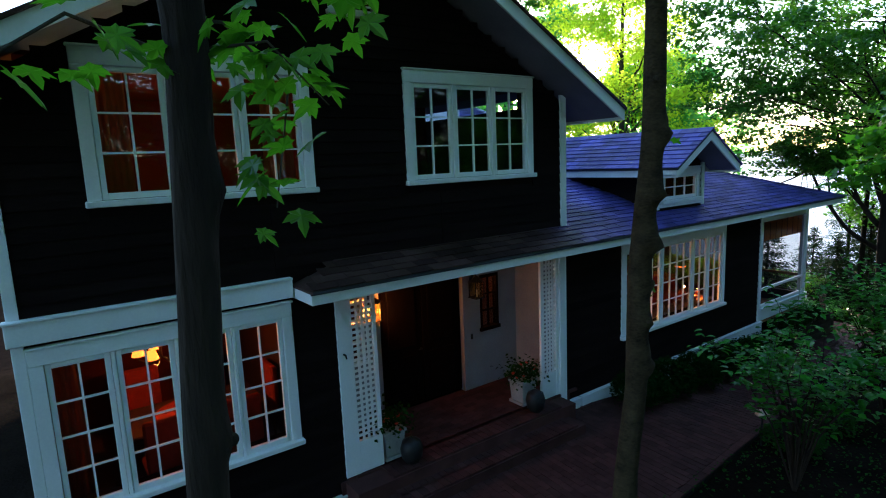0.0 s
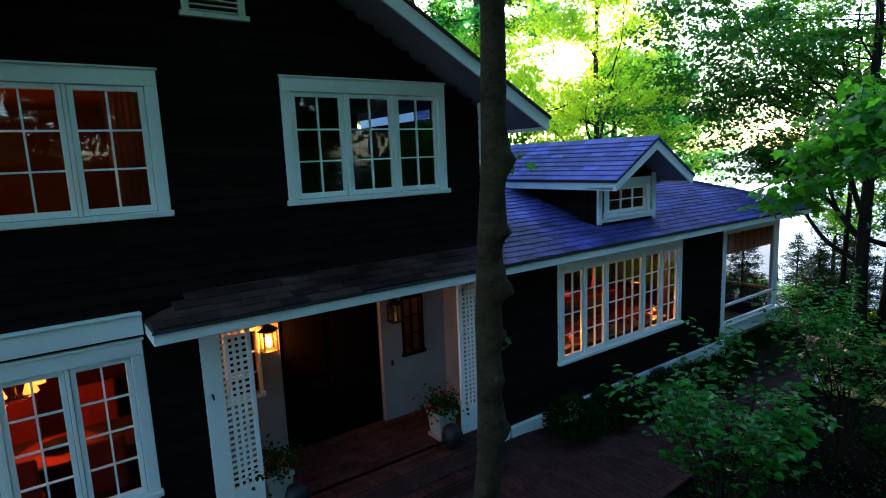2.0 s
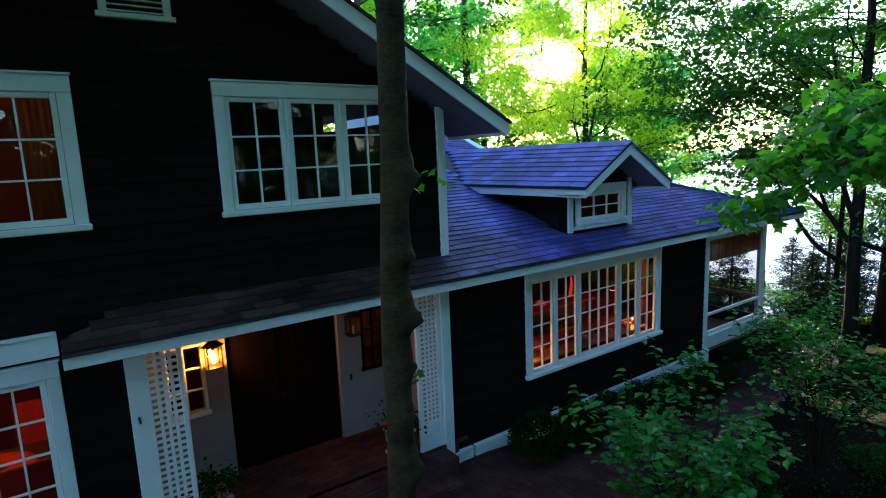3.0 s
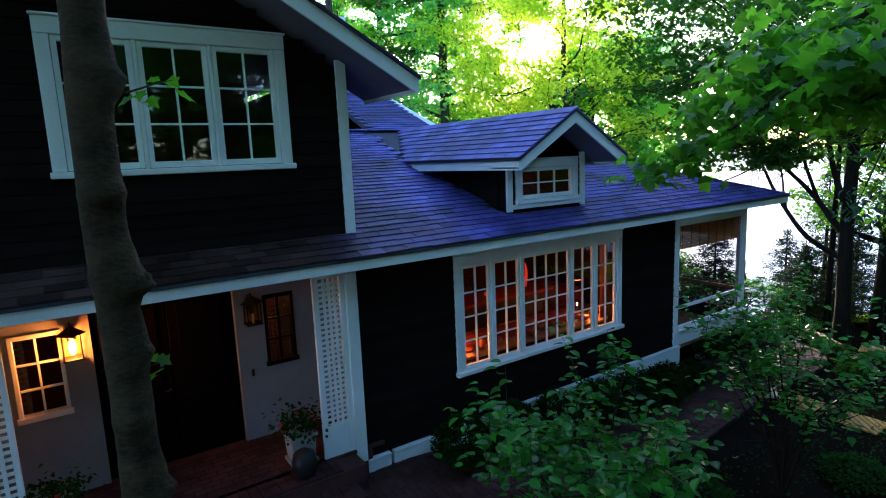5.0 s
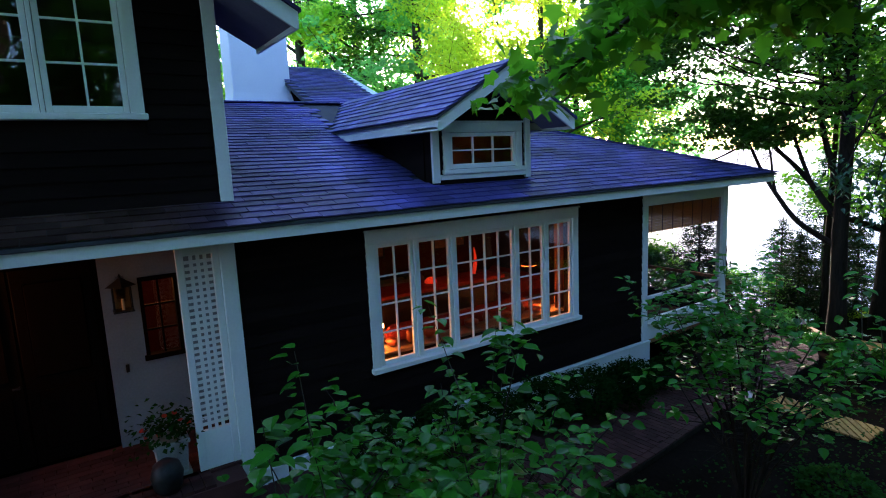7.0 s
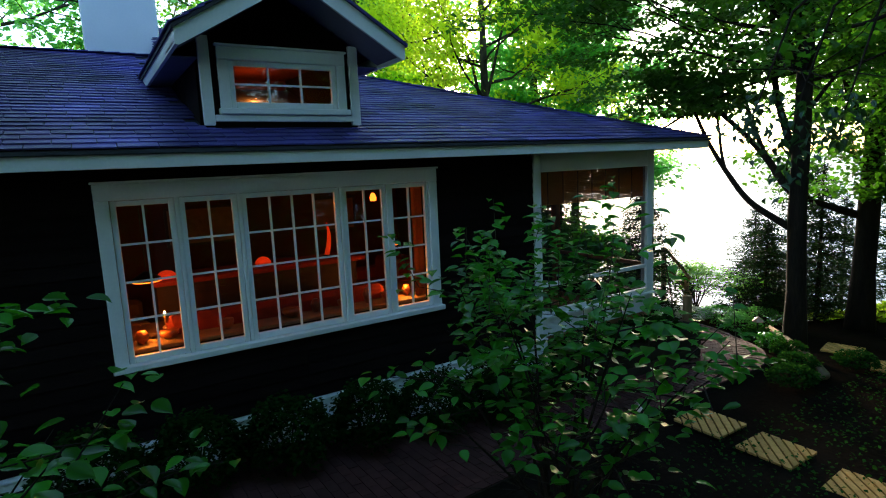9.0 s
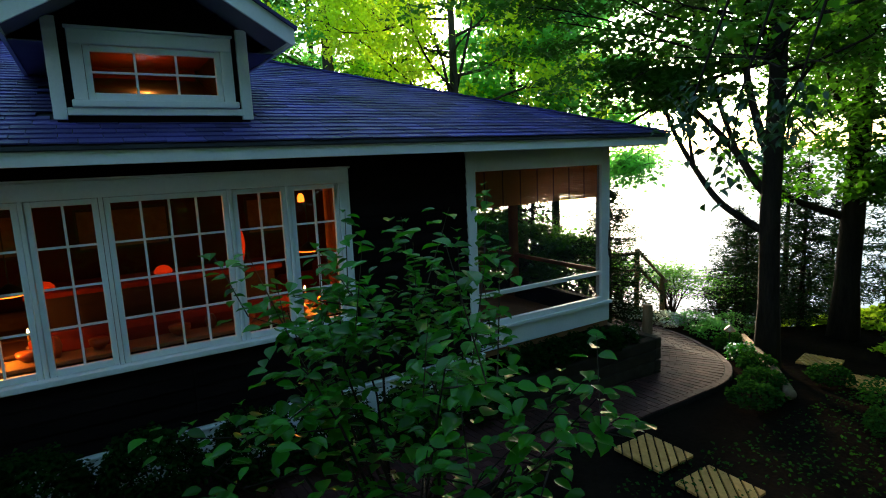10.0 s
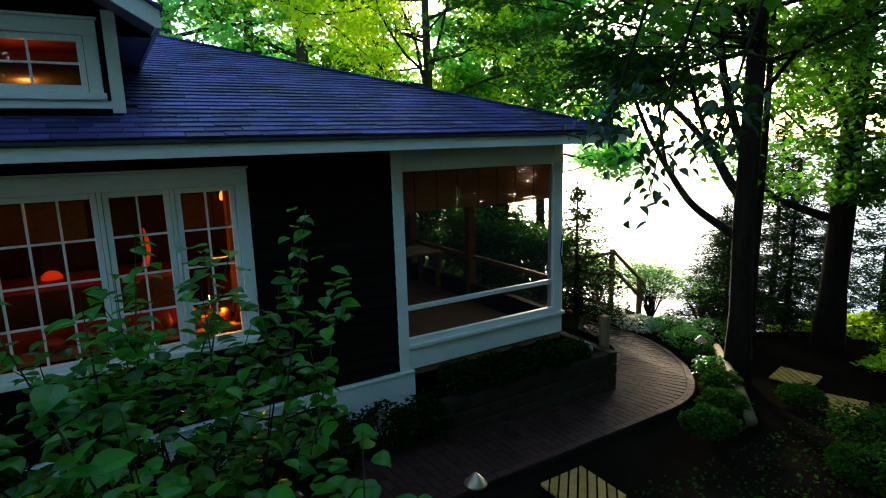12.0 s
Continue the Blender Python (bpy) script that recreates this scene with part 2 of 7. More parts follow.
SHINGLE_J = surface("asphalt_shingle_far", (0.024, 0.02, 0.05), (0.118, 0.102, 0.4), 1.3, 0.45, 0.7, 150, rand=0.48, spec=0.35, ior=1.6, sheen=(0.45, 0.42, 1.0), rough2=0.65, island=True)


def paint_roof_shade(m, colour):
    """Patchy brown that paints the shade of gable and maples onto the left roof."""
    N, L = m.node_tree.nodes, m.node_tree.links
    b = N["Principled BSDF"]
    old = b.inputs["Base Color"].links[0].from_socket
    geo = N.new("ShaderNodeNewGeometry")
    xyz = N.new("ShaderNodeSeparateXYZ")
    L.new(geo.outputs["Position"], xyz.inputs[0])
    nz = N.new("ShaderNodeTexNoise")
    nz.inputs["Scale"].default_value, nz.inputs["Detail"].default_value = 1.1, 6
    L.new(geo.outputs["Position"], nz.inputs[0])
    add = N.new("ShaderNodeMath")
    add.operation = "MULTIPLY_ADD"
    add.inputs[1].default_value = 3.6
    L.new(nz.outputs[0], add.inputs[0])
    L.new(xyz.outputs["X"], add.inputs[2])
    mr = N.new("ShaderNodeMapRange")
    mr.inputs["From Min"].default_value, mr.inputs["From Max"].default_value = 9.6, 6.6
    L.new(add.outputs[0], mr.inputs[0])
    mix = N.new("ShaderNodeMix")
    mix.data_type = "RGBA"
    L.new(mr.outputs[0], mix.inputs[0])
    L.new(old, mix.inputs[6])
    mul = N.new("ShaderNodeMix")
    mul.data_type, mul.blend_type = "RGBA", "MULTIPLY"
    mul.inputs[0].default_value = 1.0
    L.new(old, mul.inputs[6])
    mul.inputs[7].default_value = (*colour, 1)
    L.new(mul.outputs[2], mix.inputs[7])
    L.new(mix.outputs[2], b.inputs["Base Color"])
    # the painted shade also takes down the gloss of the shingles
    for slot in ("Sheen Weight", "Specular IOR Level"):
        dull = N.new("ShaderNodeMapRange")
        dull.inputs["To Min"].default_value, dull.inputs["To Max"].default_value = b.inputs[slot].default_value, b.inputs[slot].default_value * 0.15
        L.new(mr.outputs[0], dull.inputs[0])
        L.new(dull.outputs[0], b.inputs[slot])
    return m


# shade over the entrance roof, put into the shingle colour
paint_roof_shade(SHINGLE, (0.75, 0.48, 0.11))
paint_roof_shade(SHINGLE_J, (0.75, 0.48, 0.11))
UNDERLAY = surface("roof_felt", (0.03, 0.03, 0.04), (0.06, 0.06, 0.07), 4, 0.8, 0.2, 80)
BRICK = surface("paving_brick", (0.034, 0.012, 0.011), (0.09, 0.035, 0.032), 3.0, 0.7, 0.5, 90, rand=0.25, spec=0.14)
BRICK_J = surface("paving_brick_far", (0.034, 0.012, 0.011), (0.09, 0.035, 0.032), 3.0, 0.7, 0.5, 90, rand=0.25, spec=0.14, island=True)
JOINT = surface("sand_joint", (0.012, 0.01, 0.009), (0.035, 0.028, 0.024), 9, 0.9, 0.4, 120, spec=0.1)
SOIL = surface("soil", (0.005, 0.004, 0.0033), (0.019, 0.0135, 0.01), 1.1, 0.95, 0.9, 18, dist=0.03, spec=0.0)
BARK = surface("bark", (0.018, 0.015, 0.012), (0.105, 0.085, 0.064), 5, 0.85, 1.0, 34, stretch=(1.6, 1.6, 0.35), dist=0.025, spec=0.15)
BARK_KNOT = surface("knotty_bark", (0.01, 0.0068, 0.004), (0.075, 0.05, 0.024), 7, 0.8, 1.0, 42, stretch=(0.8, 0.8, 1.5), dist=0.018, spec=0.15)
BARK_DARK = surface("dark_bark", (0.008, 0.0058, 0.0046), (0.04, 0.028, 0.02), 4, 0.9, 1.0, 26, stretch=(1.6, 1.6, 0.3), dist=0.03, spec=0.15)
TIMBER = surface("weathered_timber", (0.14, 0.085, 0.045), (0.32, 0.21, 0.12), 5, 0.75, 0.4, 60, rand=0.15, stretch=(3, 3, 0.6), spec=0.2)
DARK_TIMBER = surface("dark_timber", (0.02, 0.015, 0.011), (0.055, 0.042, 0.03), 5, 0.85, 0.5, 60, rand=0.2, spec=0.12)
PAD_WOOD = surface("pad_wood", (0.4, 0.2, 0.05), (0.66, 0.36, 0.1), 7, 0.7, 0.4, 70, rand=0.15, stretch=(2, 2, 1), spec=0.2)
BENCH_WOOD = surface("dark_bench_wood", (0.05, 0.045, 0.04), (0.12, 0.11, 0.1), 6, 0.8, 0.3, 60, rand=0.12, spec=0.2)
STONE = surface("field_stone", (0.12, 0.115, 0.11), (0.3, 0.28, 0.26), 4, 0.8, 0.7, 40, rand=0.2, dist=0.02)
IRON = surface("black_iron", (0.012, 0.012, 0.013), (0.03, 0.03, 0.03), 20, 0.45, 0.2, 120, metal=0.6)
COPPER = surface("copper_cap", (0.5, 0.36, 0.28), (0.75, 0.6, 0.5), 12, 0.3, 0.1, 80, metal=0.9)
PLASTER = surface("chimney_paint", (0.82, 0.83, 0.83), (0.9, 0.9, 0.89), 2, 0.7, 0.3, 30)
# dark wood taken to near black, with the unlit recess in the colour
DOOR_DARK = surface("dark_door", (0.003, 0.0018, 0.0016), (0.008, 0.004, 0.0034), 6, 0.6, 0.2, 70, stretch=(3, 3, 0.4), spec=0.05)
# white wall paint greyed, with the shade of the recess in the colour
ENTRY_SHADED_WHITE = surface("shaded_entry_white", (0.2, 0.21, 0.23), (0.3, 0.31, 0.33), 2.0, 0.6, 0.1, 40, spec=0.3)
ROOM_RED = surface("room_wall", (0.05, 0.007, 0.004), (0.1, 0.015, 0.008), 1.5, 0.8, 0.05, 40, spec=0.1)
ROOM_WOOD = surface("room_wood", (0.02, 0.008, 0.005), (0.05, 0.018, 0.01), 5, 0.5, 0.1, 50, stretch=(0.5, 3, 3), spec=0.3)
ROOM_FLOOR = surface("room_floor", (0.03, 0.014, 0.008), (0.07, 0.03, 0.018), 5, 0.4, 0.1, 50)
FABRIC_RED = surface("red_fabric", (0.16, 0.014, 0.008), (0.27, 0.03, 0.016), 12, 0.85, 0.3, 200, spec=0.2)
FABRIC_TAN = surface("tan_fabric", (0.16, 0.08, 0.035), (0.3, 0.16, 0.08), 12, 0.85, 0.3, 200, spec=0.2)
LEDGE_WOOD = surface("ledge_wood", (0.2, 0.1, 0.04), (0.36, 0.2, 0.09), 5, 0.4, 0.1, 60, stretch=(0.5, 3, 3))
CERAMIC = surface("glazed_ceramic", (0.22, 0.04, 0.01), (0.42, 0.11, 0.03), 9, 0.25, 0.05, 60, rand=0.4)
CURTAIN = surface("curtain", (0.34, 0.11, 0.04), (0.5, 0.19, 0.08), 5, 0.9, 0.2, 150, stretch=(6, 6, 0.4))
BLIND = leafy("bamboo_blind", (0.6, 0.22, 0.04), (0.85, 0.4, 0.1), 0.5, (1.0, 0.5, 0.12), gloss=0.8, spec=0.0)
PORCH_WOOD = surface("porch_wood", (0.24, 0.1, 0.045), (0.42, 0.19, 0.085), 4, 0.6, 0.2, 60, spec=0.2)
POT = surface("white_planter", (0.2, 0.2, 0.2), (0.36, 0.36, 0.35), 4, 0.7, 0.2, 60, spec=0.3)
WATER = surface("lake_water", (0.05, 0.07, 0.08), (0.07, 0.1, 0.11), 0.3, 0.3, 0.05, 1.5, spec=1.0, rough2=0.4, dist=0.02)
GLASS = clear_pane("window_glass", dim=0.92)
SCREEN = mesh_screen("insect_screen", 0.3)
LAMP_GLASS = clear_pane("lantern_glass", tint=(1, 0.9, 0.7))
BULB = glowing("bulb", (1.0, 0.5, 0.12), 25.0)
SHADE_RED = glowing("amber_glass", (1.0, 0.05, 0.008), 0.055)
SHADE_HOT = glowing("hot_shade", (1.0, 0.15, 0.014), 0.8)
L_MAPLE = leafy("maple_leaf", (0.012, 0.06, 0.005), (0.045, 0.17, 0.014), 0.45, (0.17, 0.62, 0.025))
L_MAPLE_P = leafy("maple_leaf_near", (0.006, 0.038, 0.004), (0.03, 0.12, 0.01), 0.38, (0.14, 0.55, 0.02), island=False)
L_YELLOW = leafy("yellow_green_leaf", (0.09, 0.28, 0.015), (0.3, 0.5, 0.04), 0.68, (0.62, 1.0, 0.1))
L_GREEN = leafy("green_leaf", (0.02, 0.11, 0.018), (0.09, 0.32, 0.06), 0.6, (0.26, 0.84, 0.16))
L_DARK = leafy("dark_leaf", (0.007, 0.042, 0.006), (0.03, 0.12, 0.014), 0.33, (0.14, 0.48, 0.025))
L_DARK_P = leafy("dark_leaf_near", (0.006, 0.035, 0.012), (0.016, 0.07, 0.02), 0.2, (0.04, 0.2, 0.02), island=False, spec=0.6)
L_LOCUST = leafy("locust_leaf", (0.14, 0.36, 0.012), (0.6, 0.66, 0.03), 0.7, (0.8, 1.0, 0.06))
L_SHRUB = leafy("shrub_leaf", (0.003, 0.028, 0.003), (0.028, 0.23, 0.015), 0.28, (0.06, 0.46, 0.012), gloss=0.28, spec=0.16)
L_SHRUB_P = leafy("shrub_leaf_near", (0.003, 0.028, 0.003), (0.028, 0.23, 0.015), 0.28, (0.06, 0.46, 0.012), gloss=0.28, island=False, spec=0.16)
L_BOX = leafy("boxwood_leaf", (0.003, 0.016, 0.003), (0.011, 0.045, 0.009), 0.1, (0.03, 0.12, 0.015), gloss=0.7, spec=0.0)
L_COVER = leafy("ground_cover_leaf", (0.005, 0.026, 0.005), (0.021, 0.085, 0.016), 0.2, (0.045, 0.18, 0.02), gloss=0.8, spec=0.0)
L_CONIFER = leafy("conifer_needle", (0.006, 0.022, 0.006), (0.02, 0.055, 0.014), 0.1, (0.03, 0.1, 0.02), gloss=0.7, spec=0.1)
L_GRASS = leafy("lawn", (0.09, 0.24, 0.015), (0.3, 0.5, 0.05), 0.5, (0.55, 0.85, 0.05), spec=0.0)
L_FLOWER = leafy("white_flower", (0.55, 0.58, 0.5), (0.8, 0.82, 0.76), 0.3, (0.7, 0.75, 0.6))
L_RED = leafy("red_flower", (0.4, 0.02, 0.015), (0.6, 0.05, 0.03), 0.3, (0.7, 0.05, 0.02))

# ---- ground, lake ----
GX = [(-400, 0.2), (-30, 0.2), (-6, 0.1), (6.5, 0.0), (9.5, -0.22), (12, -0.46), (13.2, -0.56), (16.3, -0.68), (17.5, -0.98), (18.5, -1.1), (20.5, -1.5), (24, -3.2), (30, -7.0), (40, -11.2), (60, -13.5), (400, -14)]


def ground_z(x, y):
    z = float(np.interp(x, [a for a, _ in GX], [b for _, b in GX]))
    # a gentler shelf of lawn beside the bluff
    shelf = float(np.interp(x, [18.5, 21, 26, 32, 45, 60], [-1.1, -1.35, -1.5, -2.6, -9.5, -13.5]))
    if x > 18.5 and y < 9.5:
        w = min(1.0, max(0.0, (y - 6.0) / 3.5))
        z = z * w + max(z, shelf) * (1 - w)
    # the bluff also falls away behind the house
    back = float(np.interp(y, [11, 17, 26, 45, 80], [0, -0.5, -3, -8, -11]))
    return max(-14.0, min(z, z * 0.3 + back) if y > 11 else z)


def build_ground():
    xs = np.concatenate([np.linspace(-400, -32, 8), np.linspace(-30, -4, 14), np.linspace(-3, 26, 88), np.linspace(27, 60, 20), np.linspace(75, 400, 8)])
    ys = np.concatenate([np.linspace(-400, -40, 8), np.linspace(-30, -2, 14), np.linspace(-1.5, 14, 48), np.linspace(15, 60, 24), np.linspace(80, 400, 8)])
    v = np.array([(x, y, ground_z(x, y) - 0.03 + (0.05 * noise.noise((x * 0.7, y * 0.7, 0)) + 0.02 * noise.noise((x * 3, y * 3, 4)) if y < 3.4 or x > 17.6 else -0.04)) for y in ys for x in xs])
    nx = len(xs)
    q = np.array([(j * nx + i, j * nx + i + 1, (j + 1) * nx + i + 1, (j + 1) * nx + i) for j in range(len(ys) - 1) for i in range(nx - 1)])
    tagged(new("ground", mesh_of("ground", v, q, SOIL)), "dark mulch and bare soil under the trees", "ground", kind="structure")
    bm = bmesh.new()
    bmesh.ops.create_grid(bm, x_segments=2, y_segments=2, size=2500)
    w = new("water", finish("water", bm, WATER))
    w.location = (0, 0, -12.0)
    tagged(w, "wide calm lake reflecting the bright evening sky", "water", kind="structure")


build_ground()

# ---- the house ----
FACE = 5.95      # front of the casings
SIDE = 5.965     # front of the siding
CORE = 5.99      # front of the wall behind the siding
BACK = 6.17
EAVE_Y, EAVE_Z, PITCH = 5.43, 2.895, 0.335
RIDGE_Y = 10.3
END_X = 15.16    # eave line at the hipped end
house = thing("house", "dark brown cottage with white trim and grey-blue shingle roof", "house")


def roof_z(y):
    return EAVE_Z + (y - EAVE_Y) * PITCH


def wall_with_holes(x0, x1, z0, z1, holes, y0=CORE, y1=BACK):
    """One solid wall with rectangular holes (x0, x1, z0, z1) through it."""
    xs = sorted({x0, x1, *[v for h in holes for v in h[:2] if x0 < v < x1]})
    zs = sorted({z0, z1, *[v for h in holes for v in h[2:] if z0 < v < z1]})
    solid = {(i, k) for i in range(len(xs) - 1) for k in range(len(zs) - 1)
             if not any(h[0] < (xs[i] + xs[i + 1]) / 2 < h[1] and h[2] < (zs[k] + zs[k + 1]) / 2 < h[3] for h in holes)}
    bm = bmesh.new()
    made = {}

    def at(i, k, y):
        if (i, k, y) not in made:
            made[(i, k, y)] = bm.verts.new((xs[i], y, zs[k]))
        return made[(i, k, y)]

    for i, k in solid:
        for y in (y0, y1):
            bm.faces.new((at(i, k, y), at(i + 1, k, y), at(i + 1, k + 1, y), at(i, k + 1, y)))
        for nb, c, d in (((i - 1, k), (i, k), (i, k + 1)), ((i + 1, k), (i + 1, k), (i + 1, k + 1)), ((i, k - 1), (i, k), (i + 1, k)), ((i, k + 1), (i, k + 1), (i + 1, k + 1))):
            if nb not in solid:
                bm.faces.new((at(*c, y0), at(*d, y0), at(*d, y1), at(*c, y1)))
    bmesh.ops.recalc_face_normals(bm, faces=list(bm.faces))
    return bm


def siding(parent, x_range, z0, z1, holes, step=0.135):
    """Lapped courses; x_range(z) gives the ends of the wall at a height."""
    z = z0
    while z < z1 - 0.02:
        top = min(z + step + 0.02, z1)
        a, b = x_range(top)
        cuts = [(a, b)]
        for h in holes:
            if h[2] < z + step and h[3] > z:
                nxt = []
                for p, q in cuts:
                    if h[0] > p:
                        nxt.append((p, min(q, h[0])))
                    if h[1] < q:
                        nxt.append((max(p, h[1]), q))
                cuts = [(p, q) for p, q in nxt if q - p > 0.02]
        for p, q in cuts:
            n = max(1, round((q - p) / 2.6))
            for k in range(n):
                u, w = p + (q - p) * k / n, p + (q - p) * (k + 1) / n - (0.003 if k < n - 1 else 0)
                bm = bmesh.new()
                vs = [bm.verts.new(c) for c in ((u, SIDE, z), (u, CORE, z), (u, CORE, top), (u, CORE - 0.006, top),
                                                (w, SIDE, z), (w, CORE, z), (w, CORE, top), (w, CORE - 0.006, top))]
                for f in ((0, 1, 2, 3), (4, 7, 6, 5), (0, 3, 7, 4), (0, 4, 5, 1), (3, 2, 6, 7)):
                    bm.faces.new([vs[i] for i in f])
                part("siding_board", bm, SIDING, parent)
        z += step


PANES = {}


def pane_mesh(w, h, material):
    key = (round(w, 3), round(h, 3), material.name)
    if key not in PANES:
        PANES[key] = finish("pane", boxes([(0, w, -0.002, 0.002, 0, h)]), material)
    return PANES[key]


def window(parent, x0, x1, z0, z1, units, rows, y=FACE, casing=0.115, head=0.15, label="white casement window with small panes", sill=True):
    """A row of casements; units: (share of the width, columns). Outer casing from x0 to x1, z0 (underside of sill) to z1."""
    base = z0 + 0.06
    jam = 0.004
    win = part("window", boxes([(x0, x1, y - 0.004, CORE + 0.02, z1 - head, z1)], 0.006), TRIM, parent, label)
    part("side_casing", boxes([(x0, x0 + casing, y, CORE + 0.02, base, z1 - head)], 0.006), TRIM, win)
    part("side_casing", boxes([(x1 - casing, x1, y, CORE + 0.02, base, z1 - head)], 0.006), TRIM, win)
    if sill:
        part("window_sill", boxes([(x0 - 0.02, x1 + 0.02, y - 0.05, CORE + 0.03, z0, base)], 0.008), TRIM, win)
        part("drip_cap", boxes([(x0 - 0.015, x1 + 0.015, y - 0.025, CORE, z1, z1 + 0.022)], 0.005), TRIM, win)
    ix0, ix1, iz0, iz1 = x0 + casing, x1 - casing, base, z1 - head
    mull = 0.035
    total = (ix1 - ix0) - mull * (len(units) - 1)
    share = sum(u[0] for u in units)
    x = ix0
    for i, (s, cols) in enumerate(units):
        w = total * s / share
        if i < len(units) - 1:
            part("mullion", boxes([(x + w, x + w + mull, y + 0.008, CORE + 0.03, iz0, iz1)], 0.005), TRIM, win)
        st, yb, yf = 0.048, CORE + 0.03, y + 0.022
        a, b, c, d = x + jam, x + w - jam, iz0 + jam, iz1 - jam
        rows_ = [(a, a + st, yf, yb, c, d), (b - st, b, yf, yb, c, d), (a + st, b - st, yf, yb, c, c + st + 0.012), (a + st, b - st, yf, yb, d - st, d)]
        ga, gb, gc, gd = a + st, b - st, c + st + 0.012, d - st
        part("casement", boxes(rows_, 0.004), TRIM, win)
        bars = []
        pw, ph = (gb - ga) / cols, (gd - gc) / rows
        for k in range(1, cols):
            bars.append((ga + k * pw - 0.009, ga + k * pw + 0.009, yf + 0.008, yb - 0.008, gc, gd))
        for k in range(1, rows):
            bars.append((ga, gb, yf + 0.011, yb - 0.011, gc + k * ph - 0.009, gc + k * ph + 0.009))
        for bar in bars:
            part("glazing_bar", boxes([bar]), TRIM, win)
        pm = pane_mesh(pw, ph, GLASS)
        for r in range(rows):
            for k in range(cols):
                p = piece("pane", pm, win, pose(ga + k * pw, (yf + yb) / 2, gc + r * ph, RNG.normal(0, 0.12), 0, RNG.normal(0, 0.12)))
                p.visible_shadow = False
        x += w + mull
    return win


# openings: x0, x1, z0, z1 of the outer casings
W_UP_R = (2.68, 4.88, 3.89, 5.29)
W_UP_L = (-0.715, 1.465, 3.89, 5.29)
W_LO_L = (-1.33, 1.06, 1.03, 2.70)
W_BIG = (6.99, 10.50, 0.905, 2.62)
SCREEN_HOLE = (12.03, 14.53, 0.20, 2.75)


def inner(h, m=0.1):
    return (h[0] + m, h[1] - m, h[2] + m, h[3] - m)


LEFT_X, RIGHT_X, MID_X = -1.42, 5.56, 2.07
TOP_Z = 7.12     # ridge of the upper gable, top of the rake boards
RAKE = 0.557


def rake_z(x):
    return TOP_Z - abs(x - MID_X) * RAKE


# lower wall
lower = part("wall", wall_with_holes(LEFT_X, 12.05, -0.7, 2.85, [inner(W_LO_L), inner(W_BIG), (1.58, 5.53, 0.0, 2.72)]), SIDING, house, "dark brown lower wall")
siding(lower, lambda z: (LEFT_X + 0.09, 1.60), 0.20, 2.77, [W_LO_L])
siding(lower, lambda z: (5.53, 12.03), 0.20, 2.72, [W_BIG])
# upper gable wall
upper = part("gable_wall", wall_with_holes(LEFT_X, RIGHT_X, 2.85, 4.95, [inner(W_UP_L), inner(W_UP_R)]), SIDING, house, "dark brown upper gable wall")
bm = wall_with_holes(MID_X - 3.07, MID_X + 3.07, 4.95, 5.2, [inner(W_UP_L), inner(W_UP_R)])
prism([(MID_X - 3.07, 5.2), (MID_X + 3.07, 5.2), (MID_X, TOP_Z - 0.2)], CORE, BACK, bm)
for s in (-1, 1):
    prism([(MID_X + s * 3.07, 4.95), (MID_X + s * 3.49, 4.95), (MID_X + s * 3.07, 5.2)], CORE, BACK, bm)
part("gable_peak", bm, SIDING, house)


def gable_ends(z):
    half = min((TOP_Z - 0.15 - z) / RAKE, 10)
    return max(LEFT_X + 0.09, MID_X - half), min(RIGHT_X - 0.105, MID_X + half)


VENT = (1.765, 2.38, 5.82, 6.35)
siding(upper, gable_ends, 2.96, 6.9, [W_UP_L, W_UP_R, VENT])
# side walls of the upper storey and of the lower one
part("side_wall", boxes([(RIGHT_X - 0.18, RIGHT_X, BACK, 13.0, 3.05, 4.95), (LEFT_X, LEFT_X + 0.18, BACK, 13.0, -0.7, 4.95)]), SIDING, house)
part("rear_wall", boxes([(LEFT_X, 14.5, 13.0, 13.15, -0.9, 2.85), (LEFT_X, RIGHT_X, 13.0, 13.15, 2.85, 5.0)]), SIDING, house)
# corner boards, band, skirt
part("corner_board", boxes([(RIGHT_X - 0.105, RIGHT_X + 0.004, FACE, CORE, roof_z(FACE) + 0.03, rake_z(RIGHT_X) - 0.1), (RIGHT_X, RIGHT_X + 0.02, FACE, FACE + 0.1, roof_z(FACE) + 0.03, rake_z(RIGHT_X) - 0.1)], 0.004), TRIM, house)
part("corner_board", boxes([(LEFT_X - 0.004, LEFT_X + 0.09, FACE, CORE, 2.97, rake_z(LEFT_X) - 0.1)], 0.004), TRIM, house)
part("corner_board", boxes([(LEFT_X - 0.004, LEFT_X + 0.09, FACE, CORE, 0.2, 2.75)], 0.004), TRIM, house)
part("band_board", boxes([(LEFT_X - 0.03, 1.08, FACE - 0.05, CORE, 2.76, 2.96), (LEFT_X - 0.04, 1.08, FACE - 0.075, CORE, 2.96, 2.985)], 0.006), TRIM, house)
for a, b in ((LEFT_X, 1.58), (5.53, 5.86), (5.90, 11.66), (11.66, 12.2)):
    part("skirt_board", boxes([(a, b, FACE - 0.03, CORE, -0.75, 0.165), (a, b, FACE - 0.045, CORE, 0.165, 0.19)], 0.005), TRIM, house)
